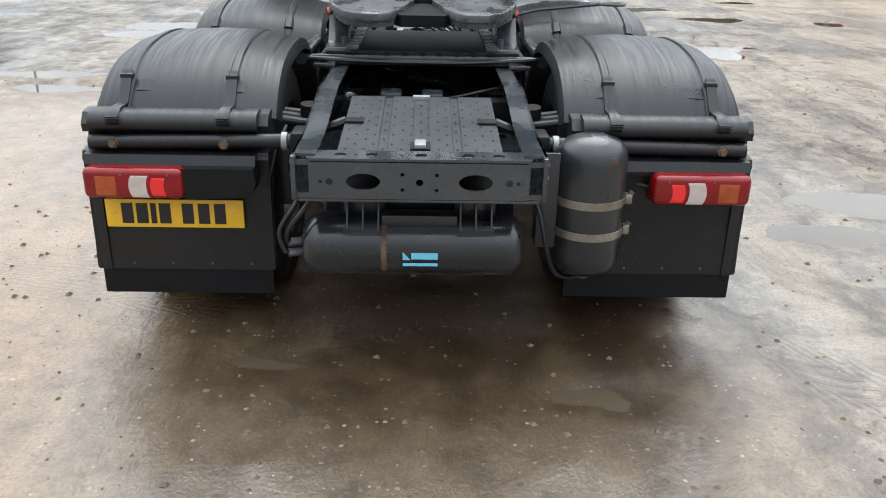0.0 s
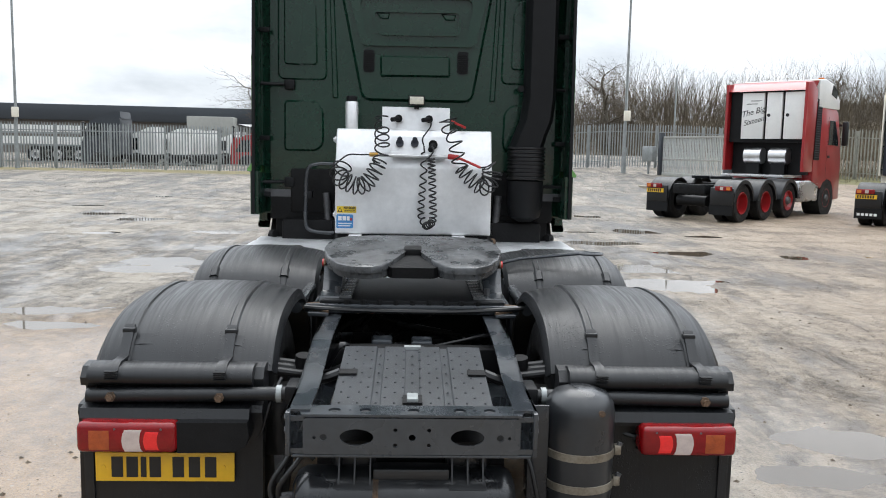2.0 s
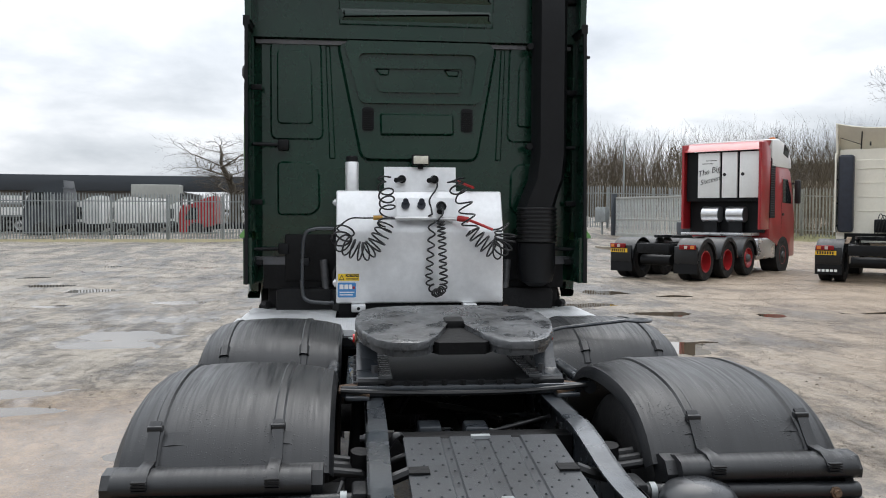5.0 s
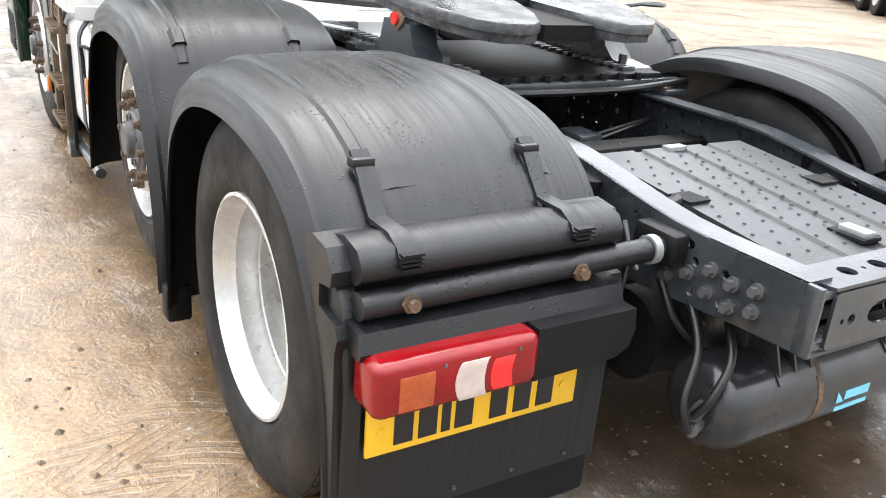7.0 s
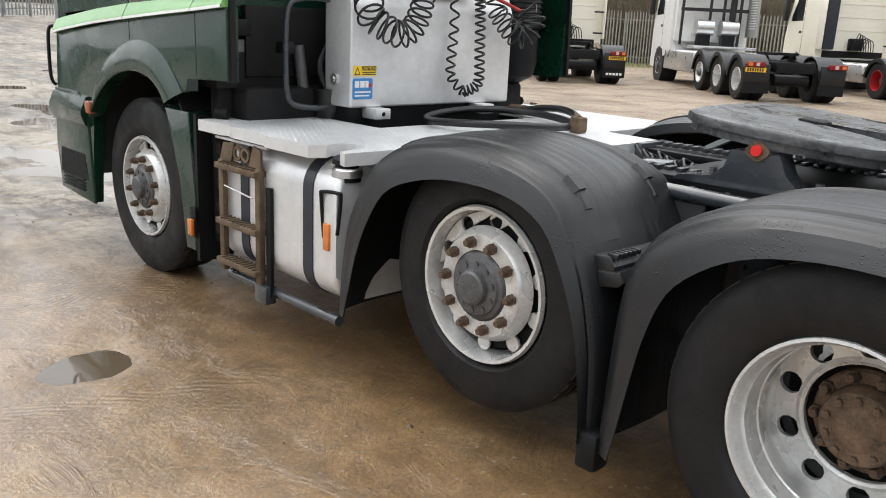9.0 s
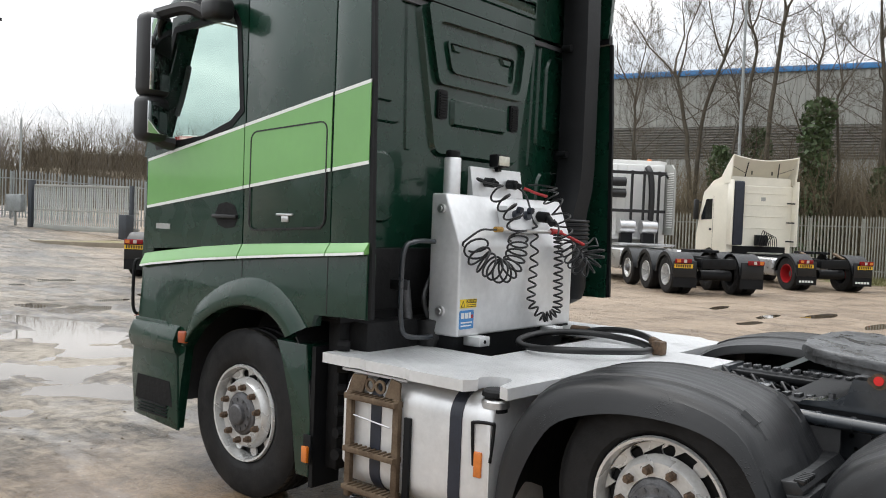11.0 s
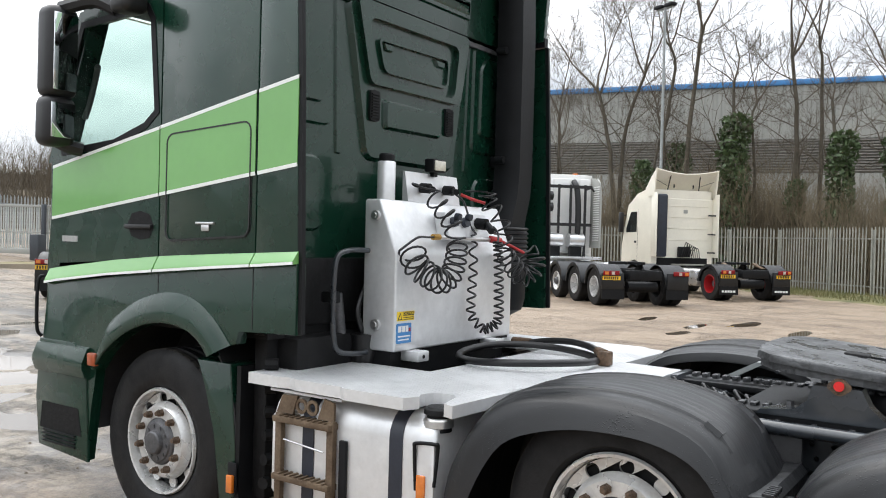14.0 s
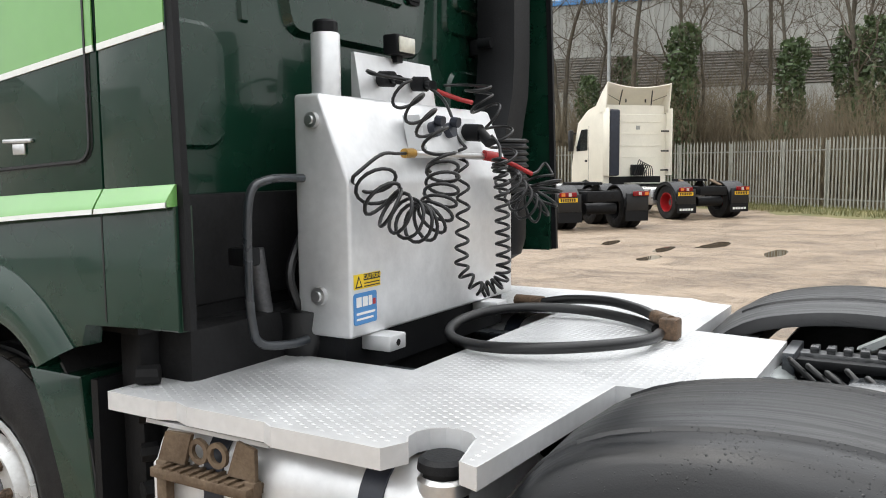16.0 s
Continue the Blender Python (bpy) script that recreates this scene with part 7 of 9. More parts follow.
# fuel tank, ladder, marker lamps ------------------------------------
for side in (-1, 1):
    prof = rrect(0.62, 1.205, 0.285, 0.90, 0.13, 6)
    bm = prism(B(), [(side * a, b) for a, b in prof], "y", 3.06, 4.02)
    es = [e for e in bm.edges if abs(e.verts[0].co.y - e.verts[1].co.y) < 1e-6]
    bmesh.ops.bevel(bm, geom=es, offset=0.03, segments=3, affect="EDGES", profile=0.5)
    ft = part("fuel_tank", bm, "aluw", truck, "polished aluminium fuel tank", 40)
    for y in (3.26, 3.78):
        ring_o = [(side * a, b) for a, b in rrect(0.615, 1.211, 0.279, 0.906, 0.135, 6)]
        ring_i = [(side * a, b) for a, b in rrect(0.622, 1.204, 0.286, 0.899, 0.13, 6)]
        part("tank_strap", prism(B(), ring_o, "y", y - 0.035, y + 0.035, [ring_i[::-1]]), "navy", ft, "dark rubber tank strap", 40)
    part("tank_bearer", box(B(), min(side * 0.42, side * 0.66), max(side * 0.42, side * 0.66), 3.2, 3.9, 0.35, 0.80), "under", ft)
bm = B()
lathe(bm, [(0.0, 0.925), (0.05, 0.925), (0.062, 0.915), (0.065, 0.895), (0.05, 0.89), (0.055, 0.85), (0.06, 0.82)], (-1.12, 3.10, 0), "z", 28)
part("fuel_cap", bm, "trim", truck, "black fuel filler cap", 30)
bm = B()
lathe(bm, [(0.068, 0.84), (0.066, 0.87), (0.056, 0.88)], (-1.12, 3.10, 0), "z", 24)
part("filler_collar", bm, "silver", truck)

lad = part("step_ladder", box(B(), -1.245, -1.215, 3.925, 3.965, 0.245, 0.80, 0.004), "ladder", truck, "rusty brown folding access ladder")
part("stile", box(B(), -1.245, -1.215, 3.595, 3.635, 0.245, 0.80, 0.004), "ladder", lad)
for z in (0.30, 0.50, 0.775):
    bm = box(B(), -1.27, -1.195, 3.60, 3.96, z - 0.014, z + 0.014, 0.003)
    part("rung", bm, "ladder", lad)
    for k in range(9):
        part("rung_tooth", box(B(), -1.268, -1.198, 3.63 + 0.035 * k, 3.642 + 0.035 * k, z + 0.013, z + 0.021), "ladder", lad)
part("top_step", prism(B(), [(-1.225, 4.02), (-1.17, 4.02), (-1.12, 3.56), (-1.225, 3.56)], "z", 0.895, 0.907), "deck", lad, "small studded aluminium step")
part("hanger", prism(B(), [(3.60, 0.80), (3.60, 0.885), (3.66, 0.90), (3.70, 0.80)], "x", -1.235, -1.222), "ladder", lad)
part("hanger", prism(B(), [(3.86, 0.80), (3.83, 0.89), (3.93, 0.885), (3.965, 0.80)], "x", -1.235, -1.222), "ladder", lad)
for y in (3.74, 3.81):
    part("hanger_eye", lathe(B(), [(0.036, -0.006), (0.036, 0.006), (0.022, 0.006), (0.022, -0.006)], (-1.226, y, 0.845), "x", 20, close=True), "ladder", lad, "", 30)
part("wire_stay", tube(B(), [(-1.25, 3.90, 0.68), (-1.255, 3.64, 0.66)], 0.004, 6), "silver", lad)
part("side_leg", box(B(), -1.225, -1.205, 3.535, 3.575, 0.20, 0.72, 0.004), "trim", lad)
part("foot_bracket", box(B(), -1.25, -1.19, 3.54, 3.64, 0.16, 0.25, 0.008), "chassis", truck)
part("side_bar", cyl(B(), (-1.19, 3.95, 0.215), (-1.19, 3.05, 0.215), 0.024, 14), "chassis", truck, "grey tubular side bar under the fuel tank", 40)
for y, z0, z1, x in ((3.123, 0.52, 0.64, -1.195), (4.285, 0.345, 0.435, -1.225)):
    ml = part("side_marker", box(B(), x - 0.02, x, y - 0.022, y + 0.022, z0, z1, 0.005), "amber", truck, "amber side marker lamp")
    part("marker_back", box(B(), x, x + 0.012, y - 0.03, y + 0.03, z0 - 0.01, z1 + 0.06, 0.003), "trim", ml)
part("marker_loop", tube(B(), spline([(-1.20, 3.155, 0.57), (-1.215, 3.155, 0.75), (-1.215, 3.145, 0.775), (-1.20, 3.06, 0.78), (-1.19, 3.05, 0.76), (-1.20, 3.06, 0.60)], 4), 0.008, 8), "trim", truck, "black looped bracket beside the tank", 60)

# ---------------------------------------------------------------- cab
REAR_WALL = 4.165


def upper_line(y):
    return 2.39 - 0.178 * (y - 3.85)


def lower_line(y):
    return 1.98 - 0.128 * (y - 3.85)


WINDOW = [(4.93, 2.305), (4.98, 2.80), (5.02, 2.86), (5.62, 2.835), (5.76, 2.50), (5.84, 2.22), (5.80, 2.125), (5.30, 2.16), (5.02, 2.24)]
for side in (-1, 1):
    X0, X1 = side * 1.215, side * 1.25
    # rear side deflector
    dfl = part("side_deflector", prism(B(), [(3.825, 1.175), (4.122, 1.175), (4.122, 3.02), (3.885, 3.03), (3.86, 2.4)], "x", side * 1.232, X1, bevel=0.006), "green", truck, "dark green rear side deflector", 30)
    part("rubber_edge", prism(B(), [(3.80, 1.18), (3.826, 1.18), (3.861, 2.4), (3.886, 3.03), (3.862, 3.03), (3.835, 2.4)], "x", side * 1.225, side * 1.248), "trim", dfl)
    # bunk side wall with a locker door
    part("side_wall", prism(B(), [(4.128, 1.55), (4.875, 1.50), (4.875, 2.96), (4.128, 3.01)], "x", X0, X1, bevel=0.005), "green", truck, "dark green cab side wall", 30)
    locker = [(y, z - 0.056 * (y - 4.165)) for y, z in rrect(4.165, 4.812, 1.637, 2.202, 0.05, 4)]
    part("locker_door", prism(B(), inset_poly(locker, -0.0), "x", side * 1.248, side * 1.2535, bevel=0.003), "green", truck, "dark green side locker door", 30)
    ring = prism(B(), inset_poly(locker, -0.008), "x", side * 1.247, side * 1.2512, [inset_poly(locker, 0.0)[::-1]])
    part("locker_gap", ring, "black", truck)
    bm = box(B(), min(side * 1.253, side * 1.268), max(side * 1.253, side * 1.268), 4.42, 4.56, 1.69, 1.703, 0.004)
    box(bm, min(side * 1.253, side * 1.262), max(side * 1.253, side * 1.262), 4.46, 4.52, 1.655, 1.69, 0.004)
    part("locker_handle", bm, "silver", truck, "small chrome locker handle")
    # door
    door_out = [(4.882, 1.50), (5.90, 1.44), (5.93, 1.75), (5.94, 2.08), (5.85, 2.45), (5.67, 2.93), (4.882, 2.965)]
    door = part("cab_door", prism(B(), door_out, "x", X0, X1, [WINDOW[::-1]]), "green", truck, "dark green cab door with side window", 25)
    bm = prism(B(), inset_poly(WINDOW, -0.035), "x", side * 1.246, side * 1.2545, [inset_poly(WINDOW, 0.004)[::-1]])
    part("window_seal", bm, "trim", door, "black window surround")
    bm = prism(B(), inset_poly(WINDOW, -0.01), "x", side * 1.226, side * 1.230)
    pane = part("door_window", bm, "glass", door, "tinted side window")
    pane.visible_shadow = False
    bm = B()
    hx = side * 1.25
    box(bm, min(hx, hx + side * 0.02), max(hx, hx + side * 0.02), 4.93, 5.17, 1.66, 1.685, 0.008)
    part("door_handle", bm, "black", door, "black door handle")
    bowl = [(4.92, 1.67), (4.96, 1.61), (5.04, 1.60), (5.12, 1.62), (5.16, 1.68), (5.12, 1.745), (5.04, 1.76), (4.96, 1.74)]
    # flat dark plate painted as the shade in the handle's bowl
    part("handle_recess", prism(B(), bowl, "x", side * 1.249, side * 1.2515), "under", door)
    part("model_badge", box(B(), min(side * 1.25, side * 1.254), max(side * 1.25, side * 1.254), 5.64, 5.80, 1.575, 1.61), "silver", door, "small silver badge bars")
    # sill moulding: a light green band that swells outwards over a white line
    def at_y(table, y):
        return float(np.interp(y, [p[0] for p in table], [p[1] for p in table]))
    sill_top = [(3.80, 1.575), (4.09, 1.560), (4.40, 1.545), (4.85, 1.520), (5.30, 1.482), (5.78, 1.428), (5.93, 1.408)]
    sill_low = [(3.80, 1.513), (4.06, 1.492), (4.40, 1.468), (4.81, 1.436), (5.30, 1.394), (5.82, 1.335), (5.93, 1.318)]
    sill = None
    for y0, y1 in ((3.832, 4.118), (4.126, 4.872), (4.882, 5.93)):
        bm, ln = B(), B()
        rows, lrows = [], []
        for i in range(9):
            y = y0 + (y1 - y0) * i / 8
            t, l = at_y(sill_top, y), at_y(sill_low, y)
            w = l + 0.013
            rows.append([bm.verts.new((side * x, y, z)) for x, z in ((1.238, t), (1.2535, t - 0.004), (1.262, t - 0.3 * (t - w)), (1.280, t - 0.75 * (t - w)), (1.2875, w), (1.2885, l), (1.238, l))])
            lrows.append([ln.verts.new((side * x, y, z)) for x, z in ((1.284, w), (1.2895, w), (1.2905, l - 0.001), (1.284, l - 0.001))])
        for m2, rr in ((bm, rows), (ln, lrows)):
            n2 = len(rr[0])
            for p, q in zip(rr, rr[1:]):
                for k in range(n2):
                    m2.faces.new((p[k], p[(k + 1) % n2], q[(k + 1) % n2], q[k]))
            m2.faces.new(rr[0]); m2.faces.new(rr[-1][::-1])
        sill = part("sill_moulding", bm, "lime", truck, "light green sill moulding", 30)
        part("white_line", ln, "line", sill)
    # lower skirt with wheel arch
    arch = [(5.41, 0.86), (5.37, 0.97), (5.27, 1.09), (5.09, 1.18), (4.86, 1.22), (4.64, 1.20), (4.46, 1.14)]
    outl = [(3.83, 1.175), (3.83, 1.512), (4.8, 1.437), (5.93, 1.319), (5.97, 1.0), (5.97, 0.62), (5.94, 0.34), (5.50, 0.30), (5.45, 0.62)] + arch + [(4.36, 1.07), (4.23, 1.10), (4.22, 1.17)]
    skirt = part("lower_skirt", prism(B(), outl, "x", side * 1.20, side * 1.262, bevel=0.006), "green", truck, "dark green lower cab skirt with wheel arch", 25)
    # flared arch trim in two pieces, proud of the skirt
    a_out = [Vector((p.x, p.y)) for p in spline([(5.435, 0.87, 0), (5.37, 1.005, 0), (5.28, 1.125, 0), (5.10, 1.236, 0), (4.92, 1.300, 0), (4.73, 1.328, 0), (4.55, 1.300, 0), (4.40, 1.215, 0), (4.27, 1.09, 0)], 4)]
    a_in = [Vector((p.x, p.y)) for p in spline([(5.385, 0.85, 0), (5.30, 0.945, 0), (5.20, 1.025, 0), (5.05, 1.105, 0), (4.90, 1.150, 0), (4.73, 1.165, 0), (4.57, 1.140, 0), (4.47, 1.085, 0), (4.41, 1.02, 0)], 4)]
    cut = min(range(len(a_out)), key=lambda i: abs(a_out[i].x - 4.857))
    for lo, hi, sh in ((0, cut, 0.0), (cut, len(a_out) - 1, 0.004)):
        bm = B()
        rows = []
        for i in range(lo, hi + 1):
            p, q = a_out[i], a_in[i]
            if i == cut:
                p, q = p + Vector((sh - 0.002, 0)), q + Vector((sh - 0.002, 0))
            rows.append([bm.verts.new((side * x, v.x, v.y)) for x, v in ((1.255, p), (1.266, p), (1.284, p.lerp(q, 0.22)), (1.298, p.lerp(q, 0.6)), (1.302, p.lerp(q, 0.92)), (1.296, q), (1.21, q))])
        for p, q in zip(rows, rows[1:]):
            for k in range(6):
                bm.faces.new((p[k], p[k + 1], q[k + 1], q[k]))
        part("arch_trim", bm, "green", skirt, "dark green wheel arch trim", 40)
    part("panel_gap", box(B(), min(side * 1.26, side * 1.2635), max(side * 1.26, side * 1.2635), 4.854, 4.860, 1.325, 1.432), "black", skirt)
    part("panel_gap", box(B(), min(side * 1.26, side * 1.2635), max(side * 1.26, side * 1.2635), 4.118, 4.124, 1.18, 1.487), "black", skirt)
    liner = [(FRONT - 0.015 + 0.59 * math.cos(radians(a)), 0.60 + 0.64 * math.sin(radians(a))) for a in range(-10, 191, 8)]
    liner2 = [(FRONT - 0.015 + 0.60 * math.cos(radians(a)), 0.60 + 0.65 * math.sin(radians(a))) for a in range(190, -11, -8)]
    part("arch_liner", prism(B(), liner + liner2, "x", side * 0.72, side * 1.20), "liner", truck, "", 40)
    part("liner_back", prism(B(), liner, "x", side * 0.70, side * 0.72), "liner", truck)
    # bumper corner, steps, fog lamp pocket
    part("bumper_corner", prism(B(), [(5.46, 0.30), (5.50, 0.88), (5.62, 0.98), (5.99, 0.98), (6.02, 0.62), (5.98, 0.33)], "x", side * 1.255, side * 1.275, bevel=0.008), "green", truck, "dark green bumper corner with steps", 25)
    part("bumper_ledge", prism(B(), [(1.262, 0.965), (1.285, 0.955), (1.318, 0.875), (1.316, 0.845), (1.296, 0.79), (1.262, 0.775)] if side > 0 else [(-1.262, 0.965), (-1.285, 0.955), (-1.318, 0.875), (-1.316, 0.845), (-1.296, 0.79), (-1.262, 0.775)], "y", 5.47, 6.0, bevel=0.005), "green", truck, "", 35)
    for k in range(4):
        part("step_tread", box(B(), min(side * 1.262, side * 1.285), max(side * 1.262, side * 1.285), 5.58, 5.92, 0.36 + 0.022 * k, 0.372 + 0.022 * k, 0.003), "trim", truck)
    # the step's shaded hollow, drawn as a flat near-black plate
    part("step_recess", prism(B(), [(5.52, 0.44), (5.56, 0.60), (5.94, 0.60), (5.96, 0.44)], "x", side * 1.272, side * 1.2775), "under", truck)
    part("arch_marker", box(B(), min(side * 1.27, side * 1.308), max(side * 1.27, side * 1.308), 5.36, 5.44, 0.868, 0.945, 0.012), "amberdark", truck, "small orange side repeater")
    # rear half of the front mudguard
    mg = [(4.60, 0.985), (4.52, 0.86), (4.44, 0.62), (4.40, 0.25), (4.29, 0.25), (4.29, 0.55), (4.33, 0.985)]
    part("front_mudguard", prism(B(), mg, "x", side * 1.02, side * 1.205, bevel=0.01), "green", truck, "dark green front mudguard tail", 25)
    part("guard_flap", box(B(), min(side * 1.0, side * 1.2), max(side * 1.0, side * 1.2), 4.26, 4.29, 0.20, 0.98), "trim", truck)
    # stripes
    for y0, y1, base in ((3.83, 4.118, 1.2505), (4.132, 4.872, 1.2505), (4.886, 5.915, 1.2505)):
        for f0, f1, o0, o1, mat, nm, th in ((lower_line, upper_line, 0.0, 0.0, "lime", "green_stripe", 0.0035), (upper_line, upper_line, -0.008, 0.010, "line", "white_line", 0.0045), (lower_line, lower_line, -0.010, 0.008, "line", "white_line", 0.0045)):
            ya = y0 + (0.022 if y0 < 4 else 0)
            pts = [(ya, f0(ya) + o0), (y1, f0(y1) + o0), (y1, f1(y1) + o1), (ya, f1(ya) + o1)]
            if y1 > 5 and nm == "green_stripe":
                pts = [(ya, f0(ya)), (y1, f0(y1)), (y1, f1(y1)), (5.30, f1(5.30)), (ya, f1(ya))]
            part(nm, prism(B(), pts, "x", side * (base + 0.0035 if 4.13 <= y0 < 4.88 else base - 0.002), side * (base + th + (0.004 if 4.13 <= y0 < 4.88 else 0))), mat, truck, "light green stripe film" if nm == "green_stripe" else "")
    ringp = inset_poly(locker, -0.004)
    part("locker_gap", prism(B(), ringp, "x", side * 1.2565, side * 1.2605, [inset_poly(locker, 0.004)[::-1]]), "black", truck)
    # mirror
    bm = box(B(), min(side * 1.29, side * 1.485), max(side * 1.29, side * 1.485), 5.58, 5.74, 2.40, 2.93, 0.055, 4)
    mir = part("door_mirror", bm, "black", truck, "tall black door mirror housing", 40)
    part("lower_housing", box(B(), min(side * 1.295, side * 1.49), max(side * 1.295, side * 1.49), 5.585, 5.74, 2.12, 2.415, 0.055, 4), "black", mir)
    part("mirror_glass", box(B(), min(side * 1.315, side * 1.46), max(side * 1.315, side * 1.46), 5.572, 5.582, 2.44, 2.88, 0.004), "mirror", mir)
    part("mirror_glass", box(B(), min(side * 1.32, side * 1.465), max(side * 1.32, side * 1.465), 5.577, 5.587, 2.17, 2.37, 0.004), "mirror", mir)
    part("mirror_arm", tube(B(), spline([(side * 1.25, 5.30, 2.90), (side * 1.31, 5.42, 2.95), (side * 1.38, 5.64, 2.92)], 5), 0.042, 8), "black", mir)
    part("mirror_arm", tube(B(), spline([(side * 1.25, 5.62, 2.12), (side * 1.31, 5.64, 2.13), (side * 1.38, 5.66, 2.16)], 5), 0.042, 8), "black", mir)
    part("kerb_mirror", box(B(), min(side * 1.26, side * 1.42), max(side * 1.26, side * 1.42), 4.98, 5.14, 2.82, 2.95, 0.04, 3), "black", mir, "small kerb mirror over the door")
    # side window deflector strip and gutter
    part("gutter", prism(B(), [(3.885, 3.035), (4.14, 3.025), (5.60, 2.945), (5.64, 2.985), (4.14, 3.085), (3.885, 3.10)], "x", side * 1.215, side * 1.262), "trim", truck, "black roof gutter")
    part("front_grab", tube(B(), spline([(side * 1.255, 5.99, 1.36), (side * 1.285, 6.0, 1.32), (side * 1.288, 6.0, 1.05), (side * 1.26, 5.99, 0.99)], 5), 0.011, 8), "trim", truck)

# front, floor and rear of the cab shell
part("front_panel", prism(B(), [(5.93, 0.40), (6.02, 0.40), (6.05, 1.4), (5.98, 2.05), (5.90, 2.05)], "x", -1.20, 1.20), "green", truck, "dark green cab front", 25)
scr = [(5.93, 2.06), (5.97, 2.06), (5.62, 2.95), (5.58, 2.95)]
wp = part("windscreen", prism(B(), scr, "x", -1.12, 1.12), "glass", truck, "windscreen")
wp.visible_shadow = False
for side in (-1, 1):
    part("a_pillar", prism(B(), [(5.90, 2.05), (5.99, 2.05), (5.64, 2.96), (5.54, 2.96)], "x", side * 1.12, side * 1.24), "green", truck)
part("cab_floor", box(B(), -1.20, 1.20, 4.13, 5.92, 1.30, 1.36), "interior", truck)
part("dashboard", prism(B(), [(5.50, 1.5), (5.90, 1.5), (5.90, 2.04), (5.66, 2.08), (5.52, 1.95)], "x", -1.18, 1.18), "interior", truck)
sw = B()
ringpts = [(-0.62 + 0.22 * math.cos(radians(a)), 5.42 + 0.09 * math.sin(radians(a)), 2.06 + 0.20 * math.sin(radians(a))) for a in range(0, 360, 15)]
tube(sw, ringpts, 0.016, 8, True)
part("steering_wheel", sw, "trim", truck, "", 60)
for x in (-0.62, 0.62):
    st = part("seat", box(B(), x - 0.27, x + 0.27, 4.75, 5.25, 1.55, 1.85, 0.05), "interior", truck, "grey cab seat", 40)
    part("seat_back", box(B(), x - 0.26, x + 0.26, 4.66, 4.82, 1.8, 2.55, 0.05), "interior", st, "", 40)
part("inner_grab", tube(B(), spline([(-1.17, 5.60, 2.62), (-1.14, 5.66, 2.58), (-1.14, 5.72, 2.42), (-1.16, 5.74, 2.32)], 5), 0.018, 8), "interior", truck)
part("inner_grab", tube(B(), spline([(1.17, 5.60, 2.62), (1.14, 5.66, 2.58), (1.14, 5.72, 2.42), (1.16, 5.74, 2.32)], 5), 0.018, 8), "interior", truck)

# rear wall with pressings (faces towards -y)
W = REAR_WALL
wall = part("rear_wall", box(B(), -1.16, 1.16, W, W + 0.03, 1.16, 3.60), "green", truck, "dark green pressed rear wall of the cab", 25)
for side in (-1, 1):
    part("corner_return", prism(B(), [(side * 1.16, W + 0.01), (side * 1.216, W + 0.03), (side * 1.216, W + 0.06), (side * 1.16, W + 0.03)], "z", 1.16, 3.02), "green", truck)


def pressing(pts, top, slope=0.02, base=W + 0.001, name="pressed_panel", parent=wall):
    bm = panel(B(), pts, "y", base, top, slope)
    return part(name, bm, "green", parent, "", 20)


def rounded(pts, r=0.04, n=4):
    """Rounds the corners of a polygon."""
    out = []
    m = len(pts)
    for i in range(m):
        p0, p1, p2 = (Vector(pts[(i + k) % m]) for k in (-1, 0, 1))
        a = p1 + (p0 - p1).normalized() * r
        b = p1 + (p2 - p1).normalized() * r
        for k in range(n + 1):
            t = k / n
            out.append(tuple(a * (1 - t) ** 2 + p1 * 2 * t * (1 - t) + b * t * t))
    return out


pressing(rounded([(-0.61, 2.99), (0.63, 2.99), (0.475, 2.085), (-0.425, 2.085)], 0.08, 5), W - 0.028, 0.022)
pressing(rounded([(-0.62, 3.56), (0.62, 3.56), (0.61, 3.075), (-0.61, 3.075)], 0.04), W - 0.060, 0.035)
for z0, z1 in ((3.42, 3.53), (3.265, 3.39), (3.12, 3.235)):
    pressing(rounded([(-0.58, z0), (0.58, z0), (0.59, z1), (-0.59, z1)], 0.03), W - 0.071, 0.045, W - 0.055)
# window panel: a broad flat surround, a rounded recess and a raised slot
frame_pts = rounded([(-0.55, 2.985), (0.585, 2.985), (0.485, 2.525), (-0.425, 2.52)], 0.05)
recess_pts = rounded([(-0.45, 2.895), (0.465, 2.90), (0.415, 2.555), (-0.38, 2.56)], 0.07)
part("window_frame", prism(B(), frame_pts, "y", W - 0.022, W - 0.060, [recess_pts[::-1]]), "green", wall, "", 30)
slot_pts = rounded([(-0.355, 2.80), (0.372, 2.81), (0.36, 2.61), (-0.29, 2.605)], 0.05)
part("slot_bead", prism(B(), slot_pts, "y", W - 0.022, W - 0.048, [inset_poly(slot_pts, 0.018)[::-1]]), "green", wall, "", 30)
for x0, x1 in ((-0.32, -0.20), (0.20, 0.33)):
    pressing(rounded([(x0, 2.785), (x1, 2.785), (x1 - 0.01, 2.73), (x0 + 0.04, 2.73)], 0.012), W - 0.046, 0.012, W - 0.022)
pressing(rounded([(-0.285, 2.455), (0.29, 2.455), (0.294, 2.28), (-0.28, 2.275)], 0.025), W - 0.052, 0.02, W - 0.022)
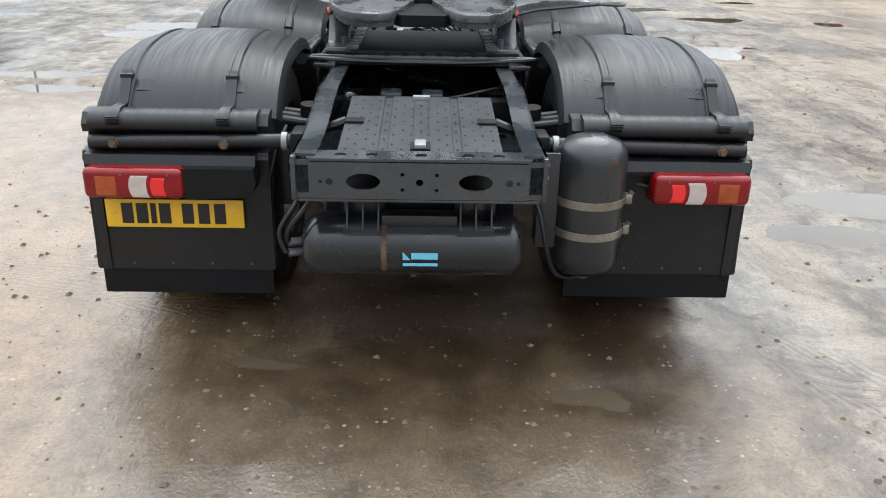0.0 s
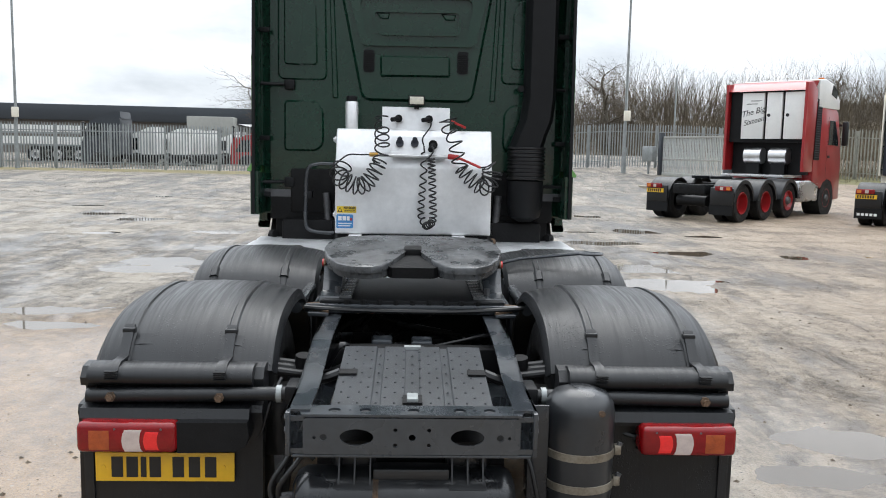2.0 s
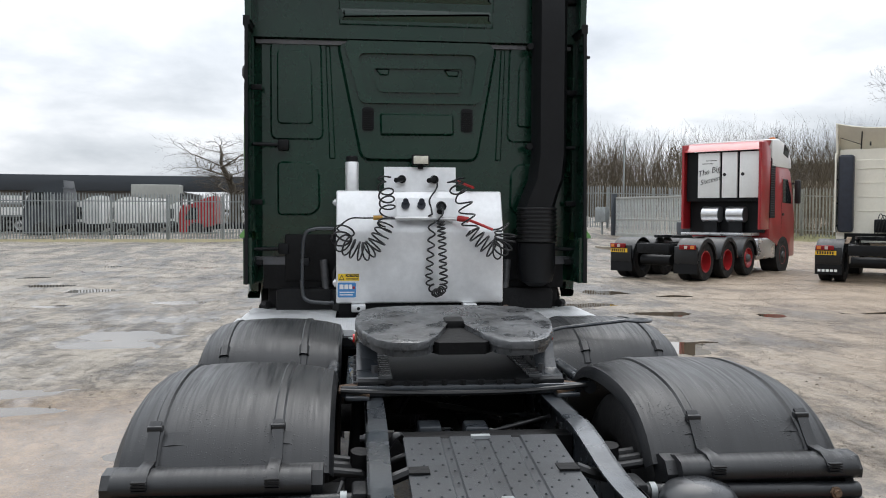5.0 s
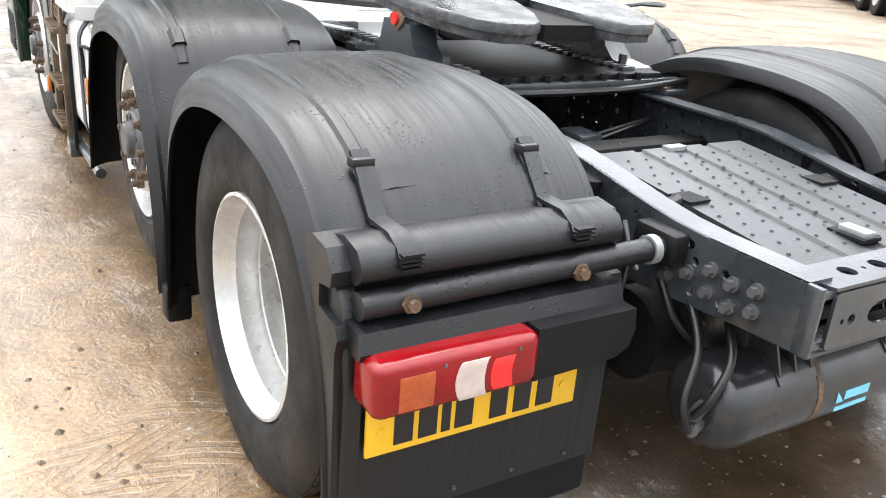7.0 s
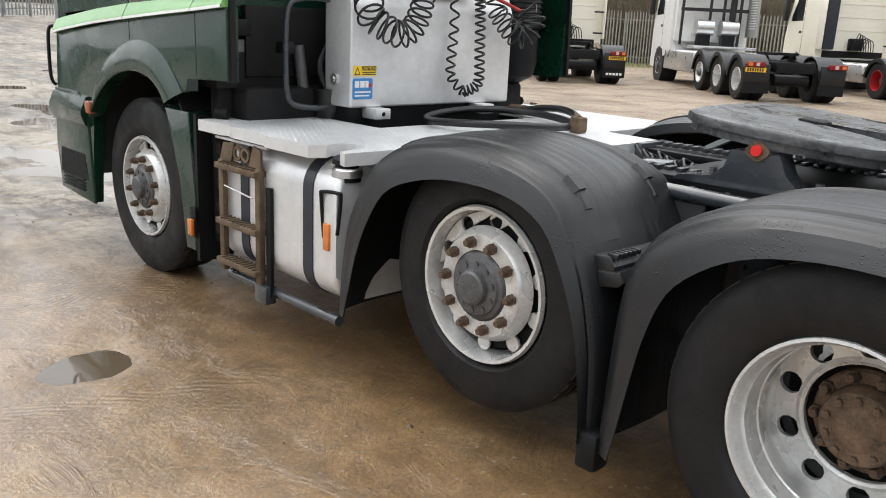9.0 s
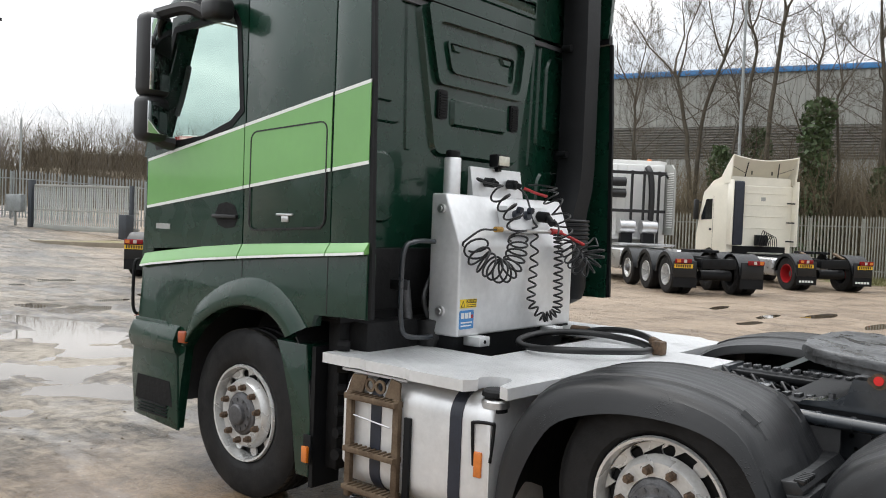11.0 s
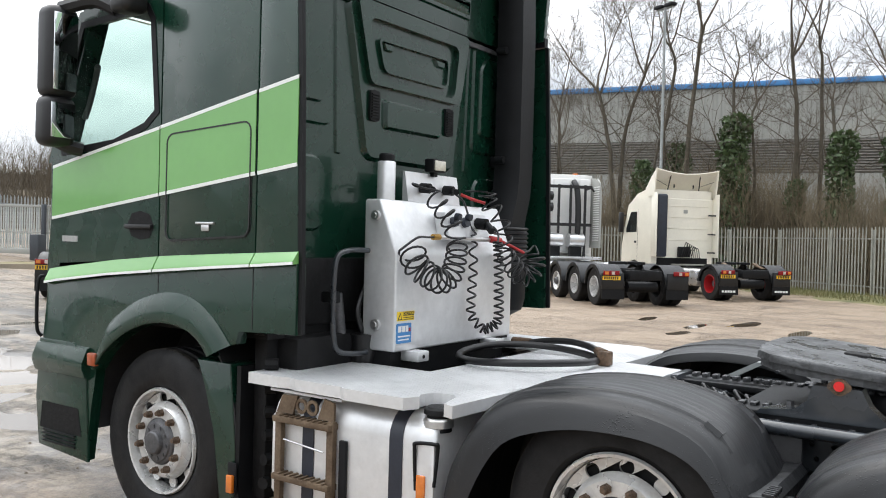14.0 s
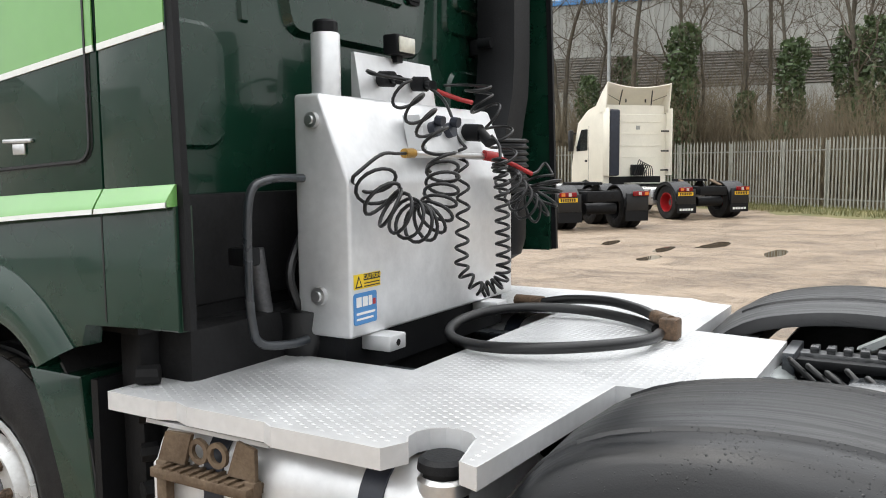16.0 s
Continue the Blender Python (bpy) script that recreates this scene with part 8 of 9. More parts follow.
for s, x in ((-1, -0.367), (1, 0.387)):
    vent = part("vent", prism(B(), rrect(x - 0.044, x + 0.044, 2.315, 2.49, 0.02), "y", W - 0.022, W - 0.044), "trim", wall, "black slatted vent")
    for k in range(9):
        part("vent_slat", box(B(), x - 0.034, x + 0.034, W - 0.052, W - 0.043, 2.33 + 0.0165 * k, 2.338 + 0.0165 * k), "trim", vent)
    # tall side pressings
    pressing(rounded([(s * 0.65, 2.95), (s * 0.69, 2.95), (s * 0.66, 2.10), (s * 0.61, 2.10)], 0.012), W - 0.012, 0.010)
    pressing(rounded([(s * 0.715, 2.98), (s * 1.10, 2.98), (s * 1.10, 2.24), (s * 0.70, 2.24)], 0.06), W - 0.014, 0.014)
    pressing(rounded([(s * 0.85, 2.915), (s * 1.05, 2.915), (s * 1.05, 2.355), (s * 0.775, 2.355), (s * 0.785, 2.83)], 0.04), W - 0.030, 0.014, W - 0.010)
    pressing(rounded([(s * 0.79, 2.08), (s * 1.05, 2.08), (s * 1.05, 1.67), (s * 0.785, 1.67), (s * 0.725, 1.73), (s * 0.73, 2.01)], 0.04), W - 0.016, 0.016)
    pressing(rounded([(s * 0.72, 3.52), (s * 1.06, 3.52), (s * 1.06, 3.11), (s * 0.68, 3.11)], 0.05), W - 0.018, 0.018)
    for z in (1.42, 2.20):
        part("hinge", cyl(B(), (s * 1.02, W - 0.03, z), (s * 1.22, W - 0.10, z), 0.014, 8), "trim", truck)
        part("hinge_block", box(B(), min(s * 0.96, s * 1.04), max(s * 0.96, s * 1.04), W - 0.06, W, z - 0.04, z + 0.04, 0.01), "trim", truck)
    for z in (1.3, 1.75, 2.6, 3.3):
        part("deflector_stay", box(B(), min(s * 1.15, s * 1.232), max(s * 1.15, s * 1.232), W - 0.10, W - 0.06, z, z + 0.04, 0.006), "trim", truck)
# near-black panel laid on for the lower wall's shade and black recess
part("lower_bulkhead", box(B(), -0.99, 0.99, W - 0.05, W - 0.004, 1.175, 1.53, 0.01), "under", wall, "near-black panel over the shaded lower wall")
part("seam_band", box(B(), -1.12, 1.12, W - 0.012, W + 0.002, 3.005, 3.045, 0.004), "black", wall)
part("lower_edge", box(B(), -1.16, 1.16, W - 0.02, W + 0.06, 1.14, 1.17, 0.008), "trim", wall)


# roof ---------------------------------------------------------------
RISE = [(4.0, 0.63), (4.12, 0.615), (4.32, 0.575), (4.62, 0.535), (4.94, 0.475), (5.28, 0.375), (5.50, 0.27), (5.64, 0.165), (5.76, 0.02)]
STRIPE_TOP = [(4.0, 3.355), (4.41, 3.368), (4.82, 3.325), (5.215, 3.25), (5.45, 3.16), (5.62, 3.065)]
STRIPE_LOW = [(4.0, 3.11), (4.6, 3.13), (5.2, 3.105), (5.62, 3.05)]
SIDE = [(1.245, 0.0), (1.243, 0.35), (1.235, 0.62), (1.21, 0.80), (1.15, 0.91), (1.0, 0.97), (0.6, 1.0), (0.0, 1.02)]


def along(table, y):
    return float(np.interp(y, [a for a, _ in table], [b for _, b in table]))


def side_x(y, z):
    g = (z - 3.0) / along(RISE, y)
    return float(np.interp(g, [b for _, b in SIDE], [a for a, _ in SIDE]))


ys = [4.12, 4.2, 4.35, 4.5, 4.7, 4.9, 5.1, 5.25, 5.4, 5.52, 5.62, 5.70, 5.75]
section = [(-x, g) for x, g in SIDE] + [(x, g) for x, g in reversed(SIDE[:-1])]
bm = B()
rows = [[bm.verts.new((x, y, 3.0 + g * along(RISE, y))) for x, g in section] for y in ys]
for a, b in zip(rows, rows[1:]):
    for k in range(len(section) - 1):
        bm.faces.new((a[k], a[k + 1], b[k + 1], b[k]))
bm.faces.new(rows[0])
roof = part("roof", bm, "green", truck, "dark green high sleeper roof", 40)
# inner lining closes the cab from above
part("headlining", box(B(), -1.20, 1.20, 4.14, 5.56, 2.955, 2.985), "interior", truck)
for side in (-1, 1):
    for mat, nm, lo, hi, o in (("lime", "green_stripe", (0, 0.0), (1, 0.0), 0.004), ("line", "white_line", (0, -0.012), (0, 0.004), 0.006), ("line", "white_line", (1, -0.004), (1, 0.012), 0.006)):
        bm = B()
        rows = []
        for y in [4.165 + 0.0605 * i for i in range(25)]:
            za = along((STRIPE_LOW, STRIPE_TOP)[lo[0]], y) + lo[1]
            zb = along((STRIPE_LOW, STRIPE_TOP)[hi[0]], y) + hi[1]
            rows.append([bm.verts.new((side * (side_x(y, z) + o), y, z)) for z in np.linspace(za, max(zb, za + 0.004), 5)])
        for a, b in zip(rows, rows[1:]):
            for k in range(4):
                bm.faces.new((a[k], a[k + 1], b[k + 1], b[k]))
        part(nm, bm, mat, roof, "light green roof stripe" if mat == "lime" else "", 60)
    part("white_line", box(B(), min(side * 1.244, side * 1.251), max(side * 1.244, side * 1.251), 4.155, 4.17, 3.10, 3.37), "line", roof)
    # fin that carries the spoiler's corner
    fin = [(4.145, 3.07), (3.89, 3.07), (3.865, 3.45), (3.845, 3.80), (3.875, 3.79), (3.915, 3.725), (3.98, 3.655), (4.08, 3.60), (4.22, 3.565), (4.26, 3.54), (4.145, 3.47)]
    part("roof_fin", prism(B(), fin, "x", side * 1.205, side * 1.25, bevel=0.008), "green", roof, "dark green side fin of the roof", 30)
# spoiler sheet: curved edge, higher at the corners
bm = B()
rows = []
for i in range(25):
    x = -1.245 + 2.49 * i / 24
    k = abs(x) / 1.245
    zt = 3.622 + 0.188 * k ** 2.4
    zr = 3.60 - 0.03 * k
    rows.append([bm.verts.new(v) for v in ((x, 4.26, zr - 0.02), (x, 4.05, zr + 0.35 * (zt - zr) + 0.01), (x, 3.85, zt), (x, 3.84, zt - 0.02), (x, 4.04, zr + 0.3 * (zt - zr) - 0.035), (x, 4.24, zr - 0.06))])
for a, b in zip(rows, rows[1:]):
    for k in range(6):
        bm.faces.new((a[k], a[(k + 1) % 6], b[(k + 1) % 6], b[k]))
bm.faces.new(rows[0]); bm.faces.new(rows[-1][::-1])
spo = part("roof_spoiler", bm, "green", roof, "dark green roof spoiler with a dipped edge", 40)
for s in (-1, 1):
    part("spoiler_stay", prism(B(), [(4.09, 3.40), (3.96, 3.55), (3.93, 3.60), (3.97, 3.62), (4.10, 3.55)], "x", s * 0.66 - 0.02, s * 0.66 + 0.02), "trim", roof, "black spoiler stay")
part("roof_lamp_bar", box(B(), -1.15, -1.05, 5.6, 5.72, 3.06, 3.14, 0.02), "black", roof)

# air intake duct on the rear wall
def duct_section(cx, w, d, y):
    return [(cx - w, y), (cx - w, y - d * 0.6), (cx - w * 0.7, y - d), (cx + w * 0.7, y - d), (cx + w, y - d * 0.6), (cx + w, y)]


bm = B()
st = [(3.60, 1.00, 0.12, 0.12), (3.50, 1.00, 0.125, 0.17), (3.0, 1.00, 0.125, 0.18), (2.4, 1.0, 0.125, 0.18), (2.12, 1.0, 0.125, 0.18), (1.95, 0.98, 0.128, 0.18), (1.82, 0.93, 0.13, 0.18), (1.74, 0.905, 0.135, 0.18)]
rows = [[bm.verts.new((x, y, z)) for x, y in duct_section(cx, w, d, 4.07)] for z, cx, w, d in st]
for a, b in zip(rows, rows[1:]):
    for k in range(6):
        bm.faces.new((a[k], a[(k + 1) % 6], b[(k + 1) % 6], b[k]))
bm.faces.new(rows[0]); bm.faces.new(rows[-1][::-1])
duct = part("intake_duct", bm, "trim", truck, "black upright air intake duct", 40)
bm = B()
pr = []
for k in range(9):
    z = 1.74 - 0.03 * k
    pr += [(0.145, z), (0.155, z - 0.008), (0.155, z - 0.016), (0.142, z - 0.022)]
lathe(bm, pr, (0.905, 3.98, 0), "z", 28)
part("bellows", bm, "rubber", duct, "ribbed rubber bellows", 25)
bm = B()
lathe(bm, [(0.142, 1.47), (0.142, 1.26), (0.12, 1.18), (0.05, 1.14), (0.0, 1.14)], (0.905, 3.98, 0), "z", 28)
part("duct_foot", bm, "trim", duct, "", 40)
for z in (2.2, 2.95):
    part("duct_clip", cyl(B(), (0.85, 4.05, z), (0.85, 3.98, z), 0.025, 12), "trim", duct)

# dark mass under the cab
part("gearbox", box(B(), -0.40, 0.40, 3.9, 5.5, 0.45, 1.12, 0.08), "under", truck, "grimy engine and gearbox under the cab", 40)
for s in (-1, 1):
    part("cab_mount", box(B(), min(s * 0.42, s * 1.05), max(s * 0.42, s * 1.05), 4.02, 4.22, 0.62, 1.13, 0.03), "under", truck)
    part("rear_pillar", box(B(), min(s * 0.9, s * 1.12), max(s * 0.9, s * 1.12), 4.16, 4.26, 0.3, 1.15, 0.02), "under", truck)
    for k in range(6):
        part("bracket_boss", cyl(B(), (s * 1.11, 4.15 - 0.012 * k, 0.40 + 0.12 * k), (s * 1.15, 4.14, 0.40 + 0.12 * k), 0.03, 8), "under", truck)
    part("air_bellows", lathe(B(), [(0.0, 0.96), (0.08, 0.96), (0.10, 1.02), (0.09, 1.06), (0.10, 1.12), (0.0, 1.13)], (s * 0.55, 4.0, 0), "z", 20), "rubber", truck, "", 40)
    part("cab_damper", cyl(B(), (s * 0.66, 4.05, 0.92), (s * 0.70, 4.08, 1.34), 0.03, 12), "hub", truck)
    part("cab_link", tube(B(), spline([(s * 0.5, 4.03, 1.4), (s * 0.62, 4.0, 1.25), (s * 0.58, 3.98, 1.1)], 5), 0.016, 8), "rubber", truck)
part("red_reflector", cyl(B(), (-1.02, 4.15, 1.045), (-1.02, 4.13, 1.045), 0.02, 10), "redcap", truck)
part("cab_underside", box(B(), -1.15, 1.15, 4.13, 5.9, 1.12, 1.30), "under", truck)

# ---------------------------------------------------------------- parked trucks
def simple_wheel(parent, x, y, z, side, rim_mat, dual, w=0.30, R=0.50):
    """A wheel of a parked truck: tyre, coloured rim, hub."""
    wh = part("wheel", lathe(B(), [(0.28, -w / 2 * 0.8), (R - 0.12, -w / 2), (R - 0.03, -w / 2 * 0.95), (R, -w / 2 * 0.75), (R, w / 2 * 0.75), (R - 0.03, w / 2 * 0.95), (R - 0.12, w / 2), (0.28, w / 2 * 0.8)], (0, 0, 0), "x", 32, True), "tyre", parent, "", 40)
    wh.matrix_basis = pose(x, y, z, 0, 0, 0 if side > 0 else 180)
    d = -0.13 if dual else 0.06
    part("rim", lathe(B(), [(0.292, 0.13), (0.285, 0.15), (0.27, 0.145), (0.255, d + 0.03), (0.24, d), (0.12, d + (0.0 if dual else 0.05))], (0, 0, 0), "x", 28), rim_mat, wh, "", 40)
    part("hub", lathe(B(), [(0.13, d - 0.02), (0.12, d + 0.07), (0.09, d + 0.12), (0.0, d + 0.13)], (0, 0, 0), "x", 16), "hub", wh, "", 40)
    if dual:
        part("inner_tyre", lathe(B(), [(0.28, -w * 1.5), (R - 0.1, -w * 1.6), (R, -w * 1.5), (R, -w * 0.75), (R - 0.1, -w * 0.6), (0.28, -w * 0.7)], (0, 0, 0), "x", 28, True), "tyre", wh, "", 40)


def parked_chassis(t, axles, length, rim_mats, plates, flap_mark, lamp_z=0.97):
    """Rails, tail, guards, wheels and coupling of a parked tractor; its rear end at y = 0, heading +y."""
    for s in (-1, 1):
        part("chassis_rail", box(B(), s * 0.42 - 0.04, s * 0.42 + 0.04, 0.15, length, 0.72, 0.96, 0.01), "trim", t)
    part("crossmember", box(B(), -0.46, 0.46, 0.12, 0.2, 0.70, 0.96, 0.01), "trim", t)
    part("air_tank", cyl(B(), (-0.42, 0.38, 0.52), (0.42, 0.38, 0.52), 0.14, 20), "trim", t, "", 40)
    for s in (-1, 1):
        for i, (y, kind) in enumerate(axles):
            steer = kind == "steer"
            simple_wheel(t, s * (1.06 if not steer else 1.07), y, 0.50, s, rim_mats[i], kind == "drive")
            if kind != "steer":
                g = [(y + 0.60 * math.cos(radians(a)), 0.50 + 0.61 * math.sin(radians(a)) ** 1.0) for a in range(5, 176, 10)]
                gi = [(y + 0.575 * math.cos(radians(a)), 0.50 + 0.585 * math.sin(radians(a))) for a in range(175, 4, -10)]
                part("mudguard", prism(B(), g + gi, "x", s * 0.60, s * 1.25), "plastic", t, "black mudguard", 40)
                part("guard_side", prism(B(), g + [(y + 0.52 * math.cos(radians(a)), 0.50 + 0.51 * math.sin(radians(a))) for a in range(175, 4, -10)], "x", s * 1.235, s * 1.252), "plastic", t, "", 40)
        y0 = axles[0][0] - 0.64
        part("tail_panel", box(B(), min(s * 0.62, s * 1.24), max(s * 0.62, s * 1.24), y0, y0 + 0.06, 0.46, 0.90, 0.012), "plastic", t)
        part("mud_flap", box(B(), min(s * 0.60, s * 1.24), max(s * 0.60, s * 1.24), y0 + 0.01, y0 + 0.03, 0.20, 0.47), "trim", t, "black mud flap")
        lamp = part("tail_lamp", box(B(), min(s * 0.78, s * 1.22), max(s * 0.78, s * 1.22), y0 - 0.07, y0 - 0.002, 0.83, 0.95, 0.012), "red", t, "red tail lamp")
        part("clear_section", box(B(), s * 0.96 - 0.04, s * 0.96 + 0.04, y0 - 0.076, y0 - 0.069, 0.85, 0.93), "clear", lamp)
        part("amber_section", box(B(), s * 1.14 - 0.05, s * 1.14 + 0.05, y0 - 0.076, y0 - 0.069, 0.85, 0.93), "amber", lamp)
        if s in plates:
            pl = part("number_plate", box(B(), s * 0.98 - 0.25, s * 0.98 + 0.25, y0 - 0.02, y0 - 0.004, 0.705, 0.81), "plate", t, "yellow number plate with dark bars")
            for k in range(7):
                part("character_bar", box(B(), s * 0.98 - 0.21 + 0.06 * k, s * 0.98 - 0.175 + 0.06 * k, y0 - 0.023, y0 - 0.019, 0.72, 0.795), "black", pl)
        if flap_mark:
            for k in range(5):
                part("flap_mark", box(B(), s * 0.93 - 0.24 + 0.098 * k, s * 0.93 - 0.17 + 0.098 * k, y0 + 0.003, y0 + 0.009, 0.27, 0.335), "line", t)
    # coupling plate on a stand
    fy = axles[0][0] + 0.55
    half = [(0.03, -0.05), (0.14, -0.36), (0.24, -0.44), (0.36, -0.38), (0.46, -0.1), (0.45, 0.25), (0.3, 0.42), (0.0, 0.43)]
    pts = [(x, fy + y) for x, y in half] + [(-x, fy + y) for x, y in reversed(half[:-1])]
    part("fifth_wheel", prism(B(), pts, "z", 1.10, 1.17), "trim", t, "dark coupling plate")
    for s in (-1, 1):
        part("pedestal", prism(B(), [(fy - 0.24, 0.96), (fy + 0.24, 0.96), (fy + 0.08, 1.1), (fy - 0.08, 1.1)], "x", s * 0.34, s * 0.42), "trim", t)


def low_cab(name_mat, t, y0, h, label, roof_mat=None, window=True):
    """Cab body from y0 forwards: rounded shell, door windows, mirrors, side skirts."""
    prof = [(y0, 1.0), (y0, h - 0.05), (y0 + 0.05, h), (y0 + 1.3, h), (y0 + 1.75, h - 0.25), (y0 + 2.05, 2.2), (y0 + 2.2, 1.6), (y0 + 2.22, 0.45), (y0 + 1.75, 0.42), (y0 + 1.72, 0.75), (y0 + 1.55, 1.02), (y0 + 1.2, 1.12), (y0 + 0.85, 1.02), (y0 + 0.7, 0.8), (y0 + 0.35, 0.9)]
    cab = part("cab", prism(B(), prof, "x", -1.22, 1.22, bevel=0.03), name_mat, t, label, 40)
    for s in (-1, 1):
        if window:
            top = min(2.85, h - 0.3)
            win = [(y0 + 1.08, top - 0.73), (y0 + 1.08, top), (y0 + 1.52, top), (y0 + 1.86, top - 0.6), (y0 + 1.86, top - 0.75)]
            part("side_window", prism(B(), win, "x", s * 1.218, s * 1.228), "darkglass", cab, "dark side window")
            part("door_gap", box(B(), min(s * 1.219, s * 1.223), max(s * 1.219, s * 1.223), y0 + 1.0, y0 + 1.012, 1.1, 2.95), "black", cab)
            part("door_handle", box(B(), min(s * 1.22, s * 1.235), max(s * 1.22, s * 1.235), y0 + 1.08, y0 + 1.25, 1.72, 1.80, 0.01), "black", cab)
        mir = part("door_mirror", box(B(), min(s * 1.28, s * 1.45), max(s * 1.28, s * 1.45), y0 + 1.95, y0 + 2.1, 2.1, 2.85, 0.04), "black", cab, "black mirror")
        part("mirror_arm", box(B(), min(s * 1.2, s * 1.3), max(s * 1.2, s * 1.3), y0 + 1.9, y0 + 2.0, 2.7, 2.76), "black", mir)
        part("arch_liner", cyl(B(), (s * 0.7, y0 + 1.2, 0.5), (s * 1.215, y0 + 1.2, 0.5), 0.57, 28), "liner", t)
    part("windscreen", prism(B(), [(y0 + 1.80, h - 0.32), (y0 + 2.06, 2.18), (y0 + 2.09, 2.18), (y0 + 1.83, h - 0.32)], "x", -1.1, 1.1), "darkglass", cab)
    return cab


def cream_tractor(at, label, axles, rim_mats, paint):
    """A tractor with a tall dished roof spoiler, dark intake duct and coiled lines."""
    t = thing("parked_tractor", label, "truck", "parked trucks", at=at)
    y0 = axles[-1][0] - 1.2
    parked_chassis(t, axles, y0 + 1.5, rim_mats, (-1, 1), True)
    cab = low_cab(paint, t, y0, 3.35, "cab body")
    # raised roof and dished spoiler
    part("high_roof", prism(B(), [(y0 + 0.02, 3.3), (y0 + 0.02, 3.62), (y0 + 0.5, 3.65), (y0 + 1.2, 3.5), (y0 + 1.6, 3.25)], "x", -1.16, 1.16, bevel=0.05), paint, t, "", 40)
    bm = B()
    rows = []
    for i in range(21):
        x = -1.24 + 2.48 * i / 20
        k = abs(x) / 1.24
        zt = 4.20 + 0.16 * k ** 2
        rows.append([bm.verts.new(v) for v in ((x, y0 + 0.42, 3.63), (x, y0 + 0.16, 3.9), (x, y0 - 0.16 - 0.1 * k, zt), (x, y0 - 0.17 - 0.1 * k, zt - 0.03), (x, y0 + 0.13, 3.86), (x, y0 + 0.40, 3.58))])
    for a, b in zip(rows, rows[1:]):
        for k in range(6):
            bm.faces.new((a[k], a[(k + 1) % 6], b[(k + 1) % 6], b[k]))
    bm.faces.new(rows[0]); bm.faces.new(rows[-1][::-1])
    sp = part("roof_spoiler", bm, paint, t, "dished roof spoiler", 40)
    for s in (-1, 1):
        part("spoiler_side", prism(B(), [(y0 + 0.45, 3.4), (y0 - 0.12, 3.35), (y0 - 0.2, 3.8), (y0 - 0.26, 4.34), (y0 + 0.1, 4.02), (y0 + 0.45, 3.66)], "x", s * 1.20, s * 1.245), paint, sp, "", 30)
        part("spoiler_stay", tube(B(), [(s * 0.62, y0 + 0.03, 3.62), (s * 0.58, y0 - 0.12, 4.16)], 0.02, 6), "black", sp)
        part("wire_stay", tube(B(), [(s * 0.62, y0 + 0.03, 3.75), (s * 1.15, y0 - 0.1, 3.95)], 0.010, 6), "black", sp)
        part("side_deflector", box(B(), min(s * 1.20, s * 1.24), max(s * 1.20, s * 1.24), y0 - 0.35, y0 + 0.02, 1.25, 3.5, 0.012), paint, t, "side deflector panel")
        for z in (1.4, 2.05, 2.72):
            part("deflector_stay", box(B(), min(s * 0.9, s * 1.2), max(s * 0.9, s * 1.2), y0 - 0.2, y0 - 0.17, z, z + 0.05), "black", t)
        part("roof_hatch", box(B(), s * 0.38 - 0.02, s * 0.38 + 0.02, y0 - 0.01, y0 + 0.02, 3.70, 3.82), "black", t)
    for z in (1.85, 2.25, 2.65, 3.05):
        part("rear_crease", box(B(), -0.75, 1.0, y0 - 0.014, y0 + 0.005, z, z + 0.015, 0.004), paint, cab)
    part("rear_badge", box(B(), 0.02, 0.18, y0 - 0.008, y0, 2.8, 2.93), "clad", cab)
    part("intake_duct", box(B(), -1.16, -0.76, y0 - 0.30, y0 + 0.02, 1.25, 3.45, 0.07, 3), "navy", t, "dark navy intake duct")
    # solid dark box stands in for the shaded gap below the cab
    part("lower_gap", box(B(), -1.0, 1.0, y0 - 0.02, y0 + 0.3, 0.95, 1.22), "under", t)
    rn = random.Random(len(label))
    cl = part("line_carrier", box(B(), -0.22, 0.22, y0 - 0.22, y0 - 0.04, 1.25, 1.62, 0.03), "trim", t, "black carrier with coiled air lines")
    for k in range(6):
        x = -0.2 + 0.08 * k
        part("coiled_line", tube(B(), spline([(x, y0 - 0.25, 1.2), (x + 0.06, y0 - 0.32, 1.5), (x + 0.16, y0 - 0.34, 1.78 - 0.04 * k), (x + 0.28, y0 - 0.3, 1.5), (x + 0.34, y0 - 0.26, 1.22)], 5), 0.014, 6), "rubber", cl)
    part("catwalk", box(B(), -0.6, 0.6, y0 - 0.9, y0 - 0.3, 0.98, 1.02), "galvold", t)
    part("wood_ramp", prism(B(), [(axles[0][0] - 0.2, 0.98), (axles[0][0] + 0.25, 1.1), (axles[0][0] + 0.25, 1.16), (axles[0][0] - 0.25, 1.0)], "x", -0.62, -0.50), "ladder", t, "brown ramp plate")
    part("wood_ramp", prism(B(), [(axles[0][0] - 0.2, 0.98), (axles[0][0] + 0.25, 1.1), (axles[0][0] + 0.25, 1.16), (axles[0][0] - 0.25, 1.0)], "x", 0.50, 0.62), "ladder", t, "brown ramp plate")
    for s in (-1, 1):
        part("fuel_tank", box(B(), min(s * 0.66, s * 1.2), max(s * 0.66, s * 1.2), axles[0][0] + 0.75 if len(axles) < 3 else axles[1][0] + 0.7, y0 + 0.5, 0.38, 0.92, 0.08, 3), "alu", t, "", 40)
    return t


TWO = [(0.75, "drive"), (4.35, "steer")]
LONG = [(0.75, "drive"), (5.55, "steer")]


